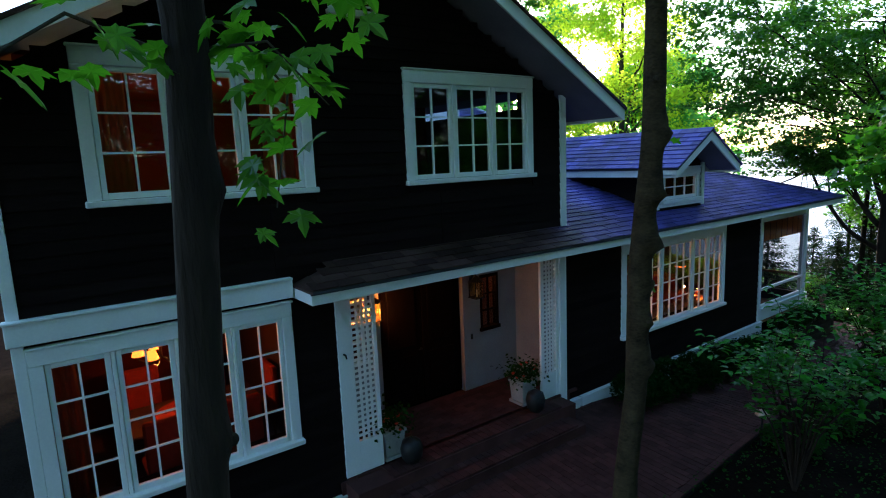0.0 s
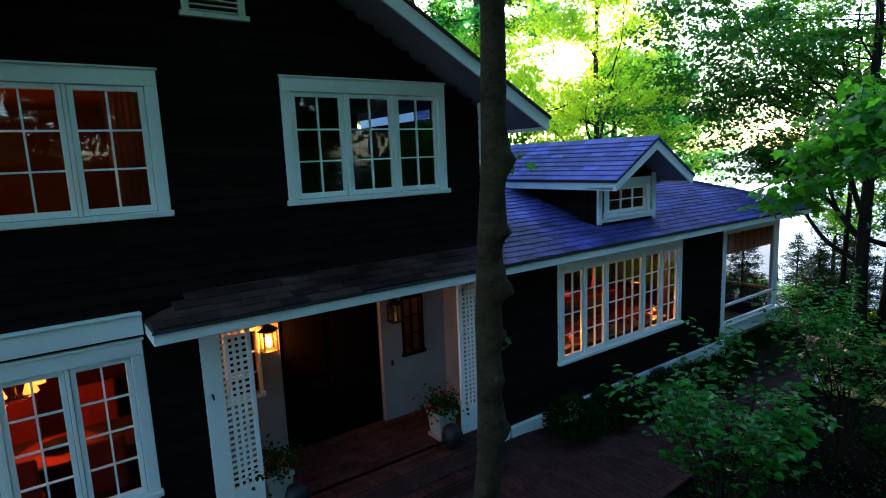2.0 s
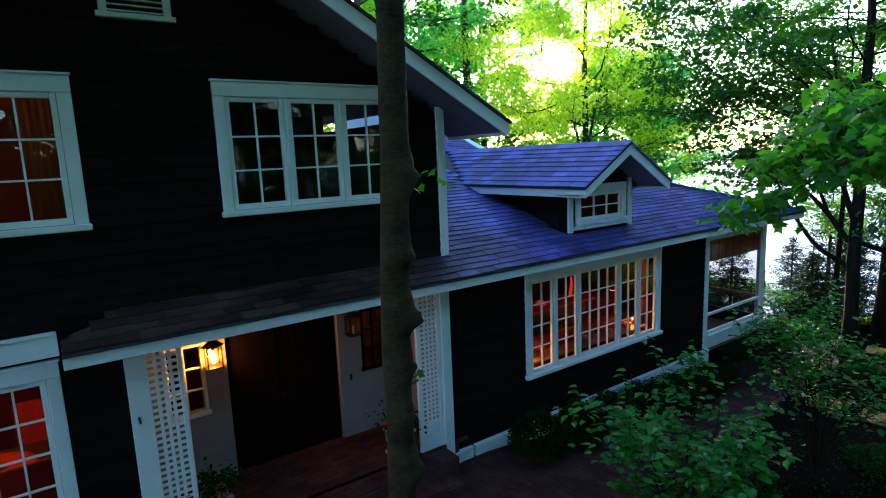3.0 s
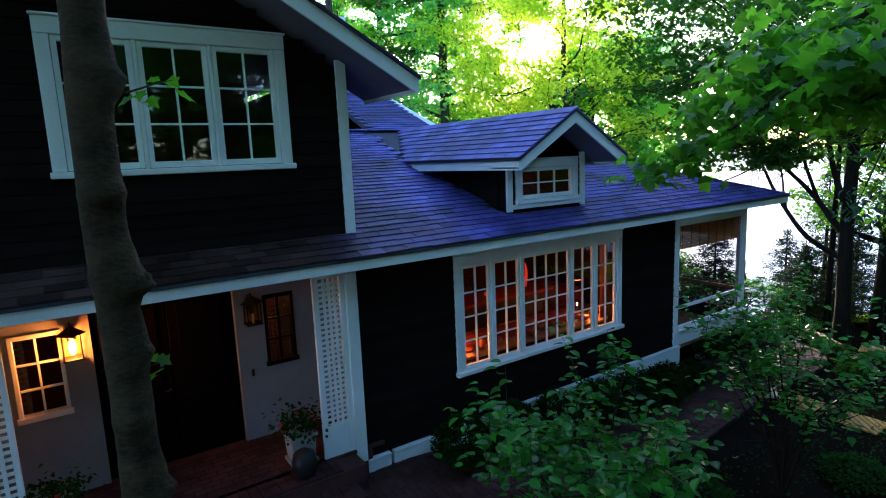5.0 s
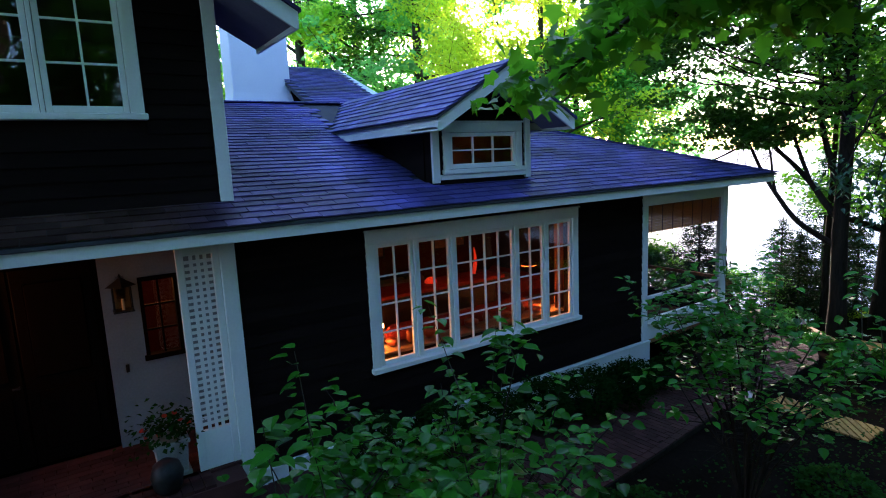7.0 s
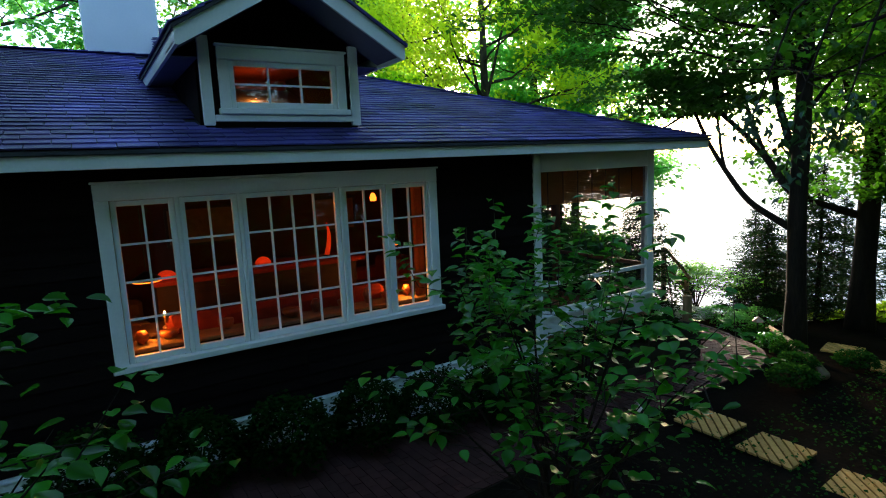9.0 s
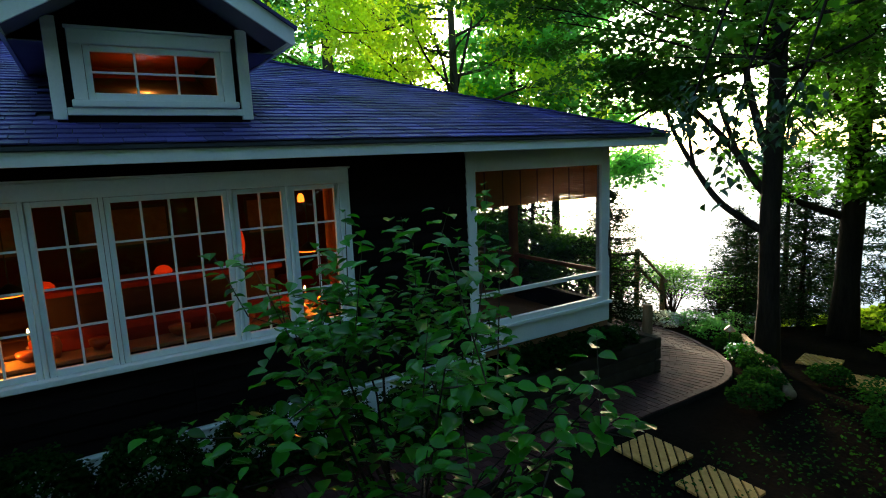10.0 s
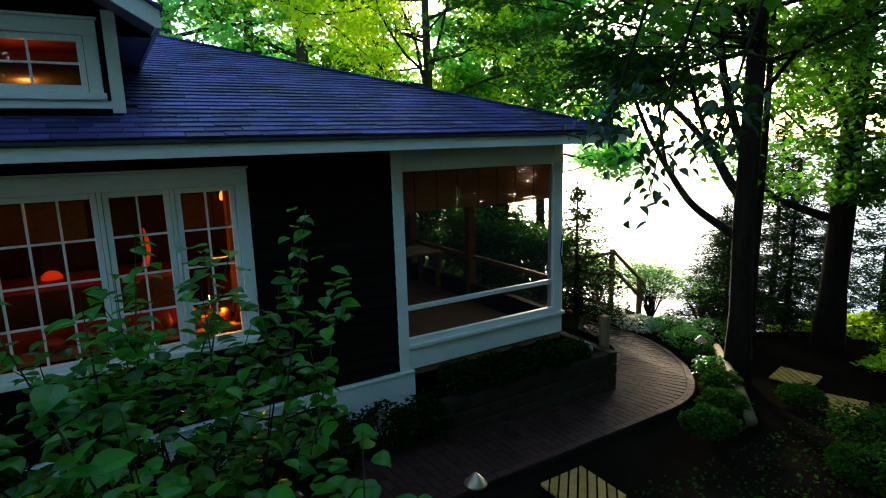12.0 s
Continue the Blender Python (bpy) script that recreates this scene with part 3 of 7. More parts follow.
# the gable vent
vent = part("gable_vent", boxes([(VENT[0], VENT[0] + 0.07, FACE - 0.01, CORE, VENT[2] + 0.05, VENT[3]), (VENT[1] - 0.07, VENT[1], FACE - 0.01, CORE, VENT[2] + 0.05, VENT[3]),
                                 (VENT[0], VENT[1], FACE - 0.01, CORE, VENT[3] - 0.07, VENT[3]), (VENT[0] - 0.03, VENT[1] + 0.03, FACE - 0.04, CORE, VENT[2], VENT[2] + 0.05)], 0.004), TRIM, house, "white louvred attic vent")
for k in range(8):
    z = VENT[2] + 0.07 + k * 0.052
    part("louvre", boxes([(VENT[0] + 0.07, VENT[1] - 0.07, FACE + 0.005, CORE, z, z + 0.012)]), TRIM, vent)
# windows
THREE = [(1, 2)] * 3
window(house, *W_UP_R, THREE, 3)
window(house, *W_UP_L, THREE, 3)
window(house, *W_LO_L, [(1, 2)] * 4, 4)
window(house, *W_BIG, [(1, 2), (1, 2), (1.95, 4), (1, 2), (1, 2)], 4, label="wide white picture window with small panes and side casements")

# upper roof with its overhanging rakes
TIP_X = 6.17
OUT_Y = 5.33
for s in (-1, 1):
    tip = MID_X + s * (TIP_X - MID_X)
    zt = rake_z(TIP_X)
    eave_y = 6.65
    inx = (RIGHT_X if s > 0 else LEFT_X) + s * 0.06
    part("roof_slope", slab([(MID_X, OUT_Y - 0.03, TOP_Z + 0.02), (MID_X, 13.3, TOP_Z + 0.02), (inx, 13.3, rake_z(inx) + 0.012), (inx, eave_y, rake_z(inx) + 0.012), (tip + s * 0.02, eave_y, zt + 0.01), (tip + s * 0.02, OUT_Y - 0.03, zt + 0.01)], 0.035), SHINGLE_J, house)
    part("rake_board", prism([(MID_X, TOP_Z - 0.015), (tip, zt - 0.02), (tip, zt - 0.17), (tip - s * 0.03, zt - 0.17), (MID_X, TOP_Z - 0.19)], OUT_Y, OUT_Y + 0.03), TRIM, house)
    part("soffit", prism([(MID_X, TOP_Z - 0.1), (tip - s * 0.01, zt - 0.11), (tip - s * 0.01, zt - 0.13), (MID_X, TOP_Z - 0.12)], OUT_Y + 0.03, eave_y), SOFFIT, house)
    part("eave_fascia", boxes([(min(tip, tip - s * 0.025), max(tip, tip - s * 0.025), OUT_Y + 0.03, eave_y, zt - 0.17, zt - 0.02)]), TRIM, house)

# main lower roof: front slope, hipped end, back slope
HIP_X = END_X - (RIDGE_Y - EAVE_Y)
RZ = roof_z(RIDGE_Y)
FX = 1.10
EY, EZ = EAVE_Y - 0.02, EAVE_Z - 0.007
roof = part("roof", slab([(FX + 0.0, EY, EZ), (END_X + 0.02, EY, EZ), (HIP_X, RIDGE_Y, RZ), (RIGHT_X, RIDGE_Y, RZ), (RIGHT_X, CORE, roof_z(CORE)), (FX + CORE - EAVE_Y, CORE, roof_z(CORE))], 0.03), UNDERLAY, house, "grey-blue asphalt shingle roof")
part("roof_end", slab([(END_X + 0.02, EY, EZ), (END_X + 0.02, RIDGE_Y * 2 - EY, EZ), (HIP_X, RIDGE_Y, RZ)], 0.03), SHINGLE_J, house)
part("roof_back", slab([(RIGHT_X, RIDGE_Y, RZ), (HIP_X, RIDGE_Y, RZ), (END_X, RIDGE_Y * 2 - EY, EZ), (RIGHT_X, RIDGE_Y * 2 - EY, EZ)], 0.03), SHINGLE_J, house)
part("roof_return", slab([(FX, EY, EZ), (FX + CORE - EAVE_Y, CORE, roof_z(CORE)), (FX, CORE, EZ)], 0.03), SHINGLE_J, house)
# fascias and soffit
FB, FT = 2.74, EAVE_Z - 0.035
part("fascia", boxes([(FX, END_X, EAVE_Y + 0.02, EAVE_Y + 0.05, FB, FT)], 0.004), TRIM, house)
part("fascia", boxes([(FX, FX + 0.03, EAVE_Y + 0.05, CORE, FB, FT)], 0.004), TRIM, house)
part("fascia", boxes([(END_X - 0.03, END_X, EAVE_Y + 0.05, RIDGE_Y * 2 - EAVE_Y, FB, FT)], 0.004), TRIM, house)
part("drip_edge", boxes([(FX - 0.01, END_X + 0.012, EAVE_Y - 0.005, EAVE_Y + 0.02, FT - 0.008, FT + 0.006)]), IRON, house)
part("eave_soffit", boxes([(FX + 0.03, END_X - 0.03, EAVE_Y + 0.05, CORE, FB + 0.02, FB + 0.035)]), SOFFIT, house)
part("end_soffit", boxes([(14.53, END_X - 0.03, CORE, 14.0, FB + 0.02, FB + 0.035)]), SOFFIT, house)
# ridge and hip caps
for a, b in (((RIGHT_X, RIDGE_Y, RZ), (HIP_X, RIDGE_Y, RZ)), ((HIP_X, RIDGE_Y, RZ), (END_X, EAVE_Y, EAVE_Z))):
    A, B = Vector(a), Vector(b)
    n = int((B - A).length / 0.2)
    me = finish("cap_shingle", boxes([(-0.12, 0.12, -0.12, 0.12, -0.004, 0.008)]), SHINGLE)
    for k in range(n):
        p = A.lerp(B, (k + 0.5) / n)
        d = (B - A).normalized()
        q = d.to_track_quat("X", "Z").to_matrix().to_4x4()
        piece("cap_shingle", me, roof, Matrix.Translation(p + Vector((0, 0, 0.018))) @ q @ pose(0, 0, 0, 0, -3, 0))

# dormer
DX0, DX1 = 7.97, 9.565
DMX = (DX0 + DX1) / 2 + 0.01
DTOP, DRAKE, DTIP = 4.53, 0.60, 1.075
DY = 5.40


def dormer_z(x):
    return DTOP - abs(x - DMX) * DRAKE


W_DORM = (8.13, 9.42, 3.225, 3.86)
bm = wall_with_holes(DX0 + 0.02, DX1 - 0.02, 2.95, 3.80, [inner(W_DORM, 0.08)], CORE, BACK)
prism([(DX0 + 0.02, 3.80), (DX1 - 0.02, 3.80), (DX1 - 0.02, dormer_z(DX1) - 0.14), (DMX, DTOP - 0.14), (DX0 + 0.02, dormer_z(DX0) - 0.14)], CORE, BACK, bm)
dormer = part("dormer", bm, SIDING, house, "small gabled dormer with dark siding and white trim")
siding(dormer, lambda z: (max(DX0 + 0.1, DMX - (DTOP - 0.12 - z) / DRAKE), min(DX1 - 0.1, DMX + (DTOP - 0.12 - z) / DRAKE)), 3.1, 4.3, [W_DORM], 0.12)
for xa, xb in ((DX0, DX0 + 0.12), (DX1 - 0.12, DX1)):
    part("dormer_cheek", boxes([(xa, xb, BACK, 8.6, 2.9, dormer_z(DX0) - 0.12)]), SIDING, dormer)
for xa in (DX0 - 0.003, DX1 - 0.097):
    part("dormer_corner_board", boxes([(xa, xa + 0.1, FACE - 0.005, CORE, 3.125, dormer_z(DX0) - 0.1)], 0.004), TRIM, dormer)
window(house, *W_DORM, [(1, 3)], 2, casing=0.1, head=0.12, label="small white dormer window with six panes")
part("dormer_apron", boxes([(W_DORM[0] - 0.06, W_DORM[1] + 0.06, FACE - 0.02, CORE, 3.16, 3.222)], 0.004), TRIM, dormer)
meet_y = EAVE_Y + (dormer_z(DMX + DTIP) + 0.02 - EAVE_Z) / PITCH
ridge_meet = EAVE_Y + (DTOP + 0.02 - EAVE_Z) / PITCH
for s in (-1, 1):
    tip = DMX + s * DTIP
    zt = dormer_z(tip)
    part("dormer_slope", slab([(DMX, DY - 0.03, DTOP + 0.015), (DMX, ridge_meet, DTOP + 0.015), (tip + s * 0.02, meet_y, zt), (tip + s * 0.02, DY - 0.03, zt)], 0.03), UNDERLAY if s < 0 else SHINGLE_J, dormer)
    part("dormer_rake", prism([(DMX, DTOP - 0.015), (tip, zt - 0.02), (tip, zt - 0.15), (tip - s * 0.03, zt - 0.155), (DMX, DTOP - 0.18)], DY, DY + 0.03), TRIM, dormer)
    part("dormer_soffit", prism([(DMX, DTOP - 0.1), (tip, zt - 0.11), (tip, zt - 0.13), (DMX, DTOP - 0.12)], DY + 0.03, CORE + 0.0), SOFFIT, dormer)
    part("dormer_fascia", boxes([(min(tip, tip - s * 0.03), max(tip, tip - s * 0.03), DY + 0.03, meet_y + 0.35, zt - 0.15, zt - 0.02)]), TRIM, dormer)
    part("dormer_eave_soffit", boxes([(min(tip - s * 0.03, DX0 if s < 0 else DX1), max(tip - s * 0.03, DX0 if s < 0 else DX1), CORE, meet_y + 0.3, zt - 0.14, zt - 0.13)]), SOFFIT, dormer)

# shingles
TAB, EXPO, THK = 0.305, 0.142, 0.012
ang = math.atan(PITCH)
ca, sa = math.cos(ang), math.sin(ang)


def tab_bmesh(w, h, thick):
    return boxes([(0.004, w - 0.004, 0, h, 0, thick)])


tab_me = finish("shingle", tab_bmesh(TAB, EXPO + 0.05, THK), SHINGLE)
bulk = []
TABS = np.random.default_rng(17)
n_parts = 0
rows_n = int((RIDGE_Y - EAVE_Y) / ca / EXPO)
for r in range(rows_n + 1):
    v = r * EXPO - 0.03
    y, z = EAVE_Y + v * ca, EAVE_Z + v * sa
    yt = y + EXPO * ca
    off = (r % 2) * TAB / 2 + 0.03 * math.sin(r * 2.3)
    x = FX - TAB + off
    while x < END_X:
        right = END_X - max(0, y - EAVE_Y)
        left = FX + max(0, y - EAVE_Y) if y < CORE else RIGHT_X + 0.02
        a, b = max(x, left), min(x + TAB, right)
        inside = y > CORE - 0.02 and DX0 - 0.02 < (a + b) / 2 < DX1 + 0.02 and yt < ridge_meet
        # under the dormer's roof
        xm = (a + b) / 2
        if yt > meet_y and yt < ridge_meet and abs(xm - DMX) < DTIP * (1 - (yt - meet_y) / (ridge_meet - meet_y)):
            inside = True
        if b - a > 0.03 and not inside:
            slip, lift = TABS.normal(0, 0.006), 0.085 + TABS.normal(0, 0.012)
            m = Matrix.Translation((a, y + slip, z + 0.017 + slip * PITCH)) @ Matrix.Rotation(ang - lift, 4, "X") @ Matrix.Diagonal(((b - a) / TAB, 1, 1, 1))
            if r < 12 and 4.0 < a < 12.6 and n_parts < 300:
                piece("shingle", tab_me, roof, m)
                n_parts += 1
            else:
                bulk.append(m)
        x += TAB
# the dormer's visible slope
dl = math.atan(DRAKE)
for r in range(int(DTIP / math.cos(dl) / EXPO) + 1):
    v = r * EXPO - 0.02
    yend = meet_y + (ridge_meet - meet_y) * min(1, v * math.cos(dl) / DTIP)
    y = DY - 0.04 - (r % 2) * TAB / 2
    while y < yend:
        a, b = max(y, DY - 0.04), min(y + TAB, yend)
        if b - a > 0.03:
            o = Vector((DMX - DTIP - 0.02 + v * math.cos(dl), b, dormer_z(DMX + DTIP) + v * math.sin(dl) + 0.022))
            rot = Matrix(((0, math.cos(dl), -math.sin(dl)), (-1, 0, 0), (0, math.sin(dl), math.cos(dl)))).to_4x4()
            bulk.append(Matrix.Translation(o) @ rot @ Matrix.Rotation(-0.09, 4, "X") @ Matrix.Diagonal(((b - a) / TAB, 1, 1, 1)))
        y += TAB
# roof behind, seen past the chimney
REAR_Y, REAR_TOP = 13.6, 5.72
part("rear_roof", slab([(8.08, RIDGE_Y - 0.3, RZ - 0.15), (9.7, RIDGE_Y - 0.3, RZ - 0.15), (10.1, REAR_Y, REAR_TOP - 0.03), (8.5, REAR_Y, REAR_TOP - 0.03)], 0.06), UNDERLAY, house)
part("rear_rake", slab([(9.7, RIDGE_Y - 0.3, RZ - 0.06), (9.8, RIDGE_Y - 0.3, RZ - 0.02), (10.2, REAR_Y, REAR_TOP + 0.02), (10.1, REAR_Y, REAR_TOP - 0.02)], 0.12), TRIM, house)
part("rear_roof_wall", boxes([(8.5, 9.9, 13.2, 13.4, 2.8, REAR_TOP - 0.25)]), SIDING, house)
ra = math.atan((REAR_TOP - RZ) / (REAR_Y - RIDGE_Y))
for r in range(int((REAR_Y - RIDGE_Y) / math.cos(ra) / EXPO) + 1):
    y, z = RIDGE_Y + r * EXPO * math.cos(ra), RZ + r * EXPO * math.sin(ra)
    x = 8.1 + 0.12 * (y - RIDGE_Y) + (r % 2) * TAB / 2
    while x < 9.75 + 0.3 * (y - RIDGE_Y) / 3.3 - 0.1:
        bulk.append(Matrix.Translation((x, y, z + 0.02)) @ Matrix.Rotation(ra - 0.09, 4, "X"))
        x += TAB
box_v = np.array([(x, y, z) for x in (0.004, TAB - 0.004) for y in (0, EXPO + 0.05) for z in (0, THK)])
box_f = np.array([(0, 1, 3, 2), (4, 6, 7, 5), (0, 4, 5, 1), (2, 3, 7, 6), (0, 2, 6, 4), (1, 5, 7, 3)])
M = np.array([np.array(m) for m in bulk])
V = np.einsum("nij,kj->nki", M[:, :3, :3], box_v) + M[:, None, :3, 3]
F = box_f[None] + (np.arange(len(bulk)) * 8)[:, None, None]
field = new("shingle_field", mesh_of("shingle_field", V.reshape(-1, 3), F.reshape(-1, 4), SHINGLE_J, True))
field.parent = roof
field["kind"] = "stuff"

# chimney behind the ridge
bm = boxes([(7.25, 8.45, 12.2, 12.9, 4.6, 6.95)], 0.02)
add_box(bm, 7.2, 8.5, 12.15, 12.95, 6.95, 7.05)
add_box(bm, 7.14, 8.56, 12.09, 13.01, 7.05, 7.18)
vs = add_box(bm, 7.25, 8.45, 12.2, 12.9, 4.0, 4.95)
for v in vs:
    if v.co.z < 4.6:
        v.co.x += -0.16 if v.co.x < 8 else 0.22
        v.co.y += -0.12 if v.co.y < 12.5 else 0.1
part("chimney", bm, PLASTER, house, "broad white-painted brick chimney with a stepped cap")

# ---- recessed entrance ----
ENTRY_Y = 7.10
FLOOR_Z = 0.375
part("entry_wall", wall_with_holes(1.58, 2.80, FLOOR_Z - 0.1, 2.75, [(2.06, 2.53, 1.34, 2.27)], ENTRY_Y, ENTRY_Y + 0.12), ENTRY_SHADED_WHITE, house, "white boarded entrance wall, greyed by shade put into its colour")
part("entry_wall", wall_with_holes(4.36, 5.53, FLOOR_Z - 0.1, 2.75, [(4.72, 5.12, 1.34, 2.27)], ENTRY_Y, ENTRY_Y + 0.12), ENTRY_SHADED_WHITE, house, "white boarded entrance wall, greyed by shade put into its colour")
part("entry_side", boxes([(1.46, 1.58, CORE, ENTRY_Y, FLOOR_Z - 0.2, 2.75)]), ENTRY_SHADED_WHITE, house)
part("entry_side", boxes([(5.53, 5.65, CORE, ENTRY_Y, FLOOR_Z - 0.2, 2.75)]), ENTRY_SHADED_WHITE, house)
part("entry_ceiling", boxes([(1.46, 5.65, CORE, ENTRY_Y + 0.4, 2.745, 2.8)]), SOFFIT, house)
ed = part("entry_door", boxes([(2.80, 4.36, ENTRY_Y + 0.1, ENTRY_Y + 0.16, FLOOR_Z, 2.75)]), DOOR_DARK, house, "dark stained double entrance door, near black with shade in its colour")
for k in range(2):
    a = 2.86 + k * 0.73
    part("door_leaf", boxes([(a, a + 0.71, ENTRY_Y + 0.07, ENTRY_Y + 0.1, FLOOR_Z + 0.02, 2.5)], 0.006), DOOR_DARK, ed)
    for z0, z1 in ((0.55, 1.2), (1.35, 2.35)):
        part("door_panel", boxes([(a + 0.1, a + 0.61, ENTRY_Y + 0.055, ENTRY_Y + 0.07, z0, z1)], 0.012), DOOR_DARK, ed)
part("door_handle", tube(bmesh.new(), [(3.54, ENTRY_Y + 0.07, 1.28), (3.54, ENTRY_Y + 0.02, 1.28), (3.48, ENTRY_Y + 0.02, 1.28)], [0.012] * 3), IRON, ed)


def small_window(x0, x1, z0, z1, wood=TRIM, label="small white six-pane entrance window"):
    win = part("window", boxes([(x0, x0 + 0.04, ENTRY_Y - 0.02, ENTRY_Y + 0.1, z0, z1), (x1 - 0.04, x1, ENTRY_Y - 0.02, ENTRY_Y + 0.1, z0, z1),
                                (x0 + 0.04, x1 - 0.04, ENTRY_Y - 0.02, ENTRY_Y + 0.1, z1 - 0.05, z1), (x0 - 0.02, x1 + 0.02, ENTRY_Y - 0.04, ENTRY_Y + 0.1, z0 - 0.03, z0 + 0.03)], 0.004), wood, house, label)
    w, h = (x1 - x0 - 0.08) / 2, (z1 - z0 - 0.08) / 3
    bars = [(x0 + 0.04 + w - 0.01, x0 + 0.04 + w + 0.01, ENTRY_Y + 0.01, ENTRY_Y + 0.05, z0 + 0.03, z1 - 0.05)]
    bars += [(x0 + 0.04, x1 - 0.04, ENTRY_Y + 0.013, ENTRY_Y + 0.047, z0 + 0.03 + k * h - 0.01, z0 + 0.03 + k * h + 0.01) for k in (1, 2)]
    for bar in bars:
        part("glazing_bar", boxes([bar]), wood, win)
    for r in range(3):
        for k in range(2):
            piece("pane", pane_mesh(w, h, GLASS), win, pose(x0 + 0.04 + k * w, ENTRY_Y + 0.03, z0 + 0.03 + r * h)).visible_shadow = False


small_window(2.06, 2.53, 1.34, 2.27)
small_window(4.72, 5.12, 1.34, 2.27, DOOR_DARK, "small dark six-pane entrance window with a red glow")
part("doorbell", boxes([(4.50, 4.535, ENTRY_Y - 0.02, ENTRY_Y, 1.22, 1.31)], 0.004), IRON, house)


def lattice_panel(name, x0, x1, solid):
    """White frame with a strip of open square lattice. solid: the plain board, from and to in x."""
    z0, z1 = FLOOR_Z, 2.72
    lx0, lx1 = (solid[1], x1 - 0.05) if solid[0] <= x0 + 0.01 else (x0 + 0.07, solid[0])
    la, lb = z0 + 0.42, z1 - 0.12
    p = part(name, boxes([(solid[0], solid[1], FACE, FACE + 0.05, z0, z1), (min(x0, lx0 - 0.07) if solid[0] > x0 + 0.01 else lx1, lx0 if solid[0] > x0 + 0.01 else x1, FACE + 0.002, FACE + 0.05, z0, z1),
                          (lx0, lx1, FACE + 0.004, FACE + 0.05, z0, la), (lx0, lx1, FACE + 0.004, FACE + 0.05, lb, z1)], 0.004), TRIM, house, "white porch panel with square lattice")
    nx = 4
    pitch = (lx1 - lx0) / nx
    for k in range(1, nx):
        part("lattice_slat", boxes([(lx0 + k * pitch - 0.017, lx0 + k * pitch + 0.017, FACE + 0.008, FACE + 0.016, la, lb)]), TRIM, p)
    nz = round((lb - la) / pitch)
    for k in range(1, nz):
        z = la + k * (lb - la) / nz
        part("lattice_slat", boxes([(lx0, lx1, FACE + 0.018, FACE + 0.026, z - 0.017, z + 0.017)]), TRIM, p)
    return p


lattice_panel("lattice_panel", 1.58, 2.11, (1.58, 1.78))
lattice_panel("lattice_panel", 4.98, 5.38, (5.31, 5.38))
part("porch_post", boxes([(5.38, 5.53, FACE - 0.03, FACE + 0.12, 0.19, 2.73)], 0.006), TRIM, house)
part("wall_tap", tube(bmesh.new(), [(1.65, FACE, 1.95), (1.65, FACE - 0.05, 1.95), (1.65, FACE - 0.07, 1.91)], [0.012, 0.012, 0.009]), IRON, house)

# ---- screened porch at the end ----
sx0, sx1, sz0, sz1 = SCREEN_HOLE
for nm, row in (("screen_jamb", (sx0, sx0 + 0.13, FACE, CORE + 0.03, 0.19, 2.75)), ("screen_jamb", (sx1 - 0.165, sx1, FACE, CORE + 0.08, 0.505, 2.75)), ("screen_head", (sx0 + 0.13, sx1 - 0.165, FACE, CORE + 0.03, 2.5, 2.75)),
                ("screen_rail", (sx0 + 0.13, sx1 - 0.165, FACE + 0.01, CORE + 0.03, 0.9, 0.955)), ("porch_panel", (sx0 + 0.13, sx1, FACE + 0.005, CORE + 0.1, 0.19, 0.46)),
                ("screen_sill", (sx0 + 0.13, sx1 + 0.01, FACE - 0.05, CORE + 0.1, 0.46, 0.50)), ("screen_bottom_rail", (sx0 + 0.13, sx1 - 0.165, FACE - 0.01, CORE + 0.02, 0.5, 0.57))):
    part(nm, boxes([row], 0.005), TRIM, house)
scr = part("insect_screen", boxes([(sx0 + 0.12, sx1 - 0.16, CORE + 0.005, CORE + 0.008, 0.56, 2.51)]), SCREEN, house)
scr.visible_shadow = False
blind = thing("roller_blind", "orange-brown woven bamboo blind, rolled half down", "blind")
for k in range(18):
    z = 2.495 - k * 0.0255
    part("blind_slat", boxes([(sx0 + 0.14, sx1 - 0.18, CORE + 0.03 + 0.004 * (k % 2), CORE + 0.04 + 0.004 * (k % 2), z - 0.024, z)], 0.003), BLIND, blind)
for k in range(7):
    x = sx0 + 0.3 + k * 0.29
    part("blind_cord", boxes([(x, x + 0.012, CORE + 0.022, CORE + 0.029, 2.03, 2.49)]), FABRIC_TAN, blind)
# added blind that blocks low sun and passes orange light to the front blind
sun_filter_blind = thing("roller_blind", "orange-brown woven bamboo blind, added on the lake side to filter sun", "blind")
for k in range(20):
    z = 2.695 - k * 0.032
    part("blind_slat", boxes([(14.4 + 0.004 * (k % 2), 14.41 + 0.004 * (k % 2), CORE + 0.12, 10.05, z - 0.03, z)], 0.003), BLIND, sun_filter_blind)
part("downpipe_bracket", tube(bmesh.new(), [(14.5, FACE - 0.02, 1.55), (14.46, FACE - 0.035, 1.3), (14.5, FACE - 0.03, 1.18), (14.53, FACE - 0.02, 1.1)], [0.008, 0.008, 0.02, 0.008]), IRON, house)
# porch room: floor, posts, rear rail, far openings
part("porch_floor", boxes([(12.05, 14.53, CORE, 10.2, 0.1, 0.18)]), PORCH_WOOD, house)
part("porch_inner_wall", boxes([(11.95, 12.05, CORE, 13.0, -0.5, 2.75)]), PORCH_WOOD, house)
part("porch_ceiling", boxes([(12.05, 14.53, CORE + 0.1, 10.2, 2.70, 2.76)]), PORCH_WOOD, house)
part("porch_base_wall", boxes([(14.41, 14.53, CORE + 0.1, 10.2, -0.8, 0.48), (12.05, 14.53, 10.1, 10.2, -0.8, 0.62)]), SIDING, house)
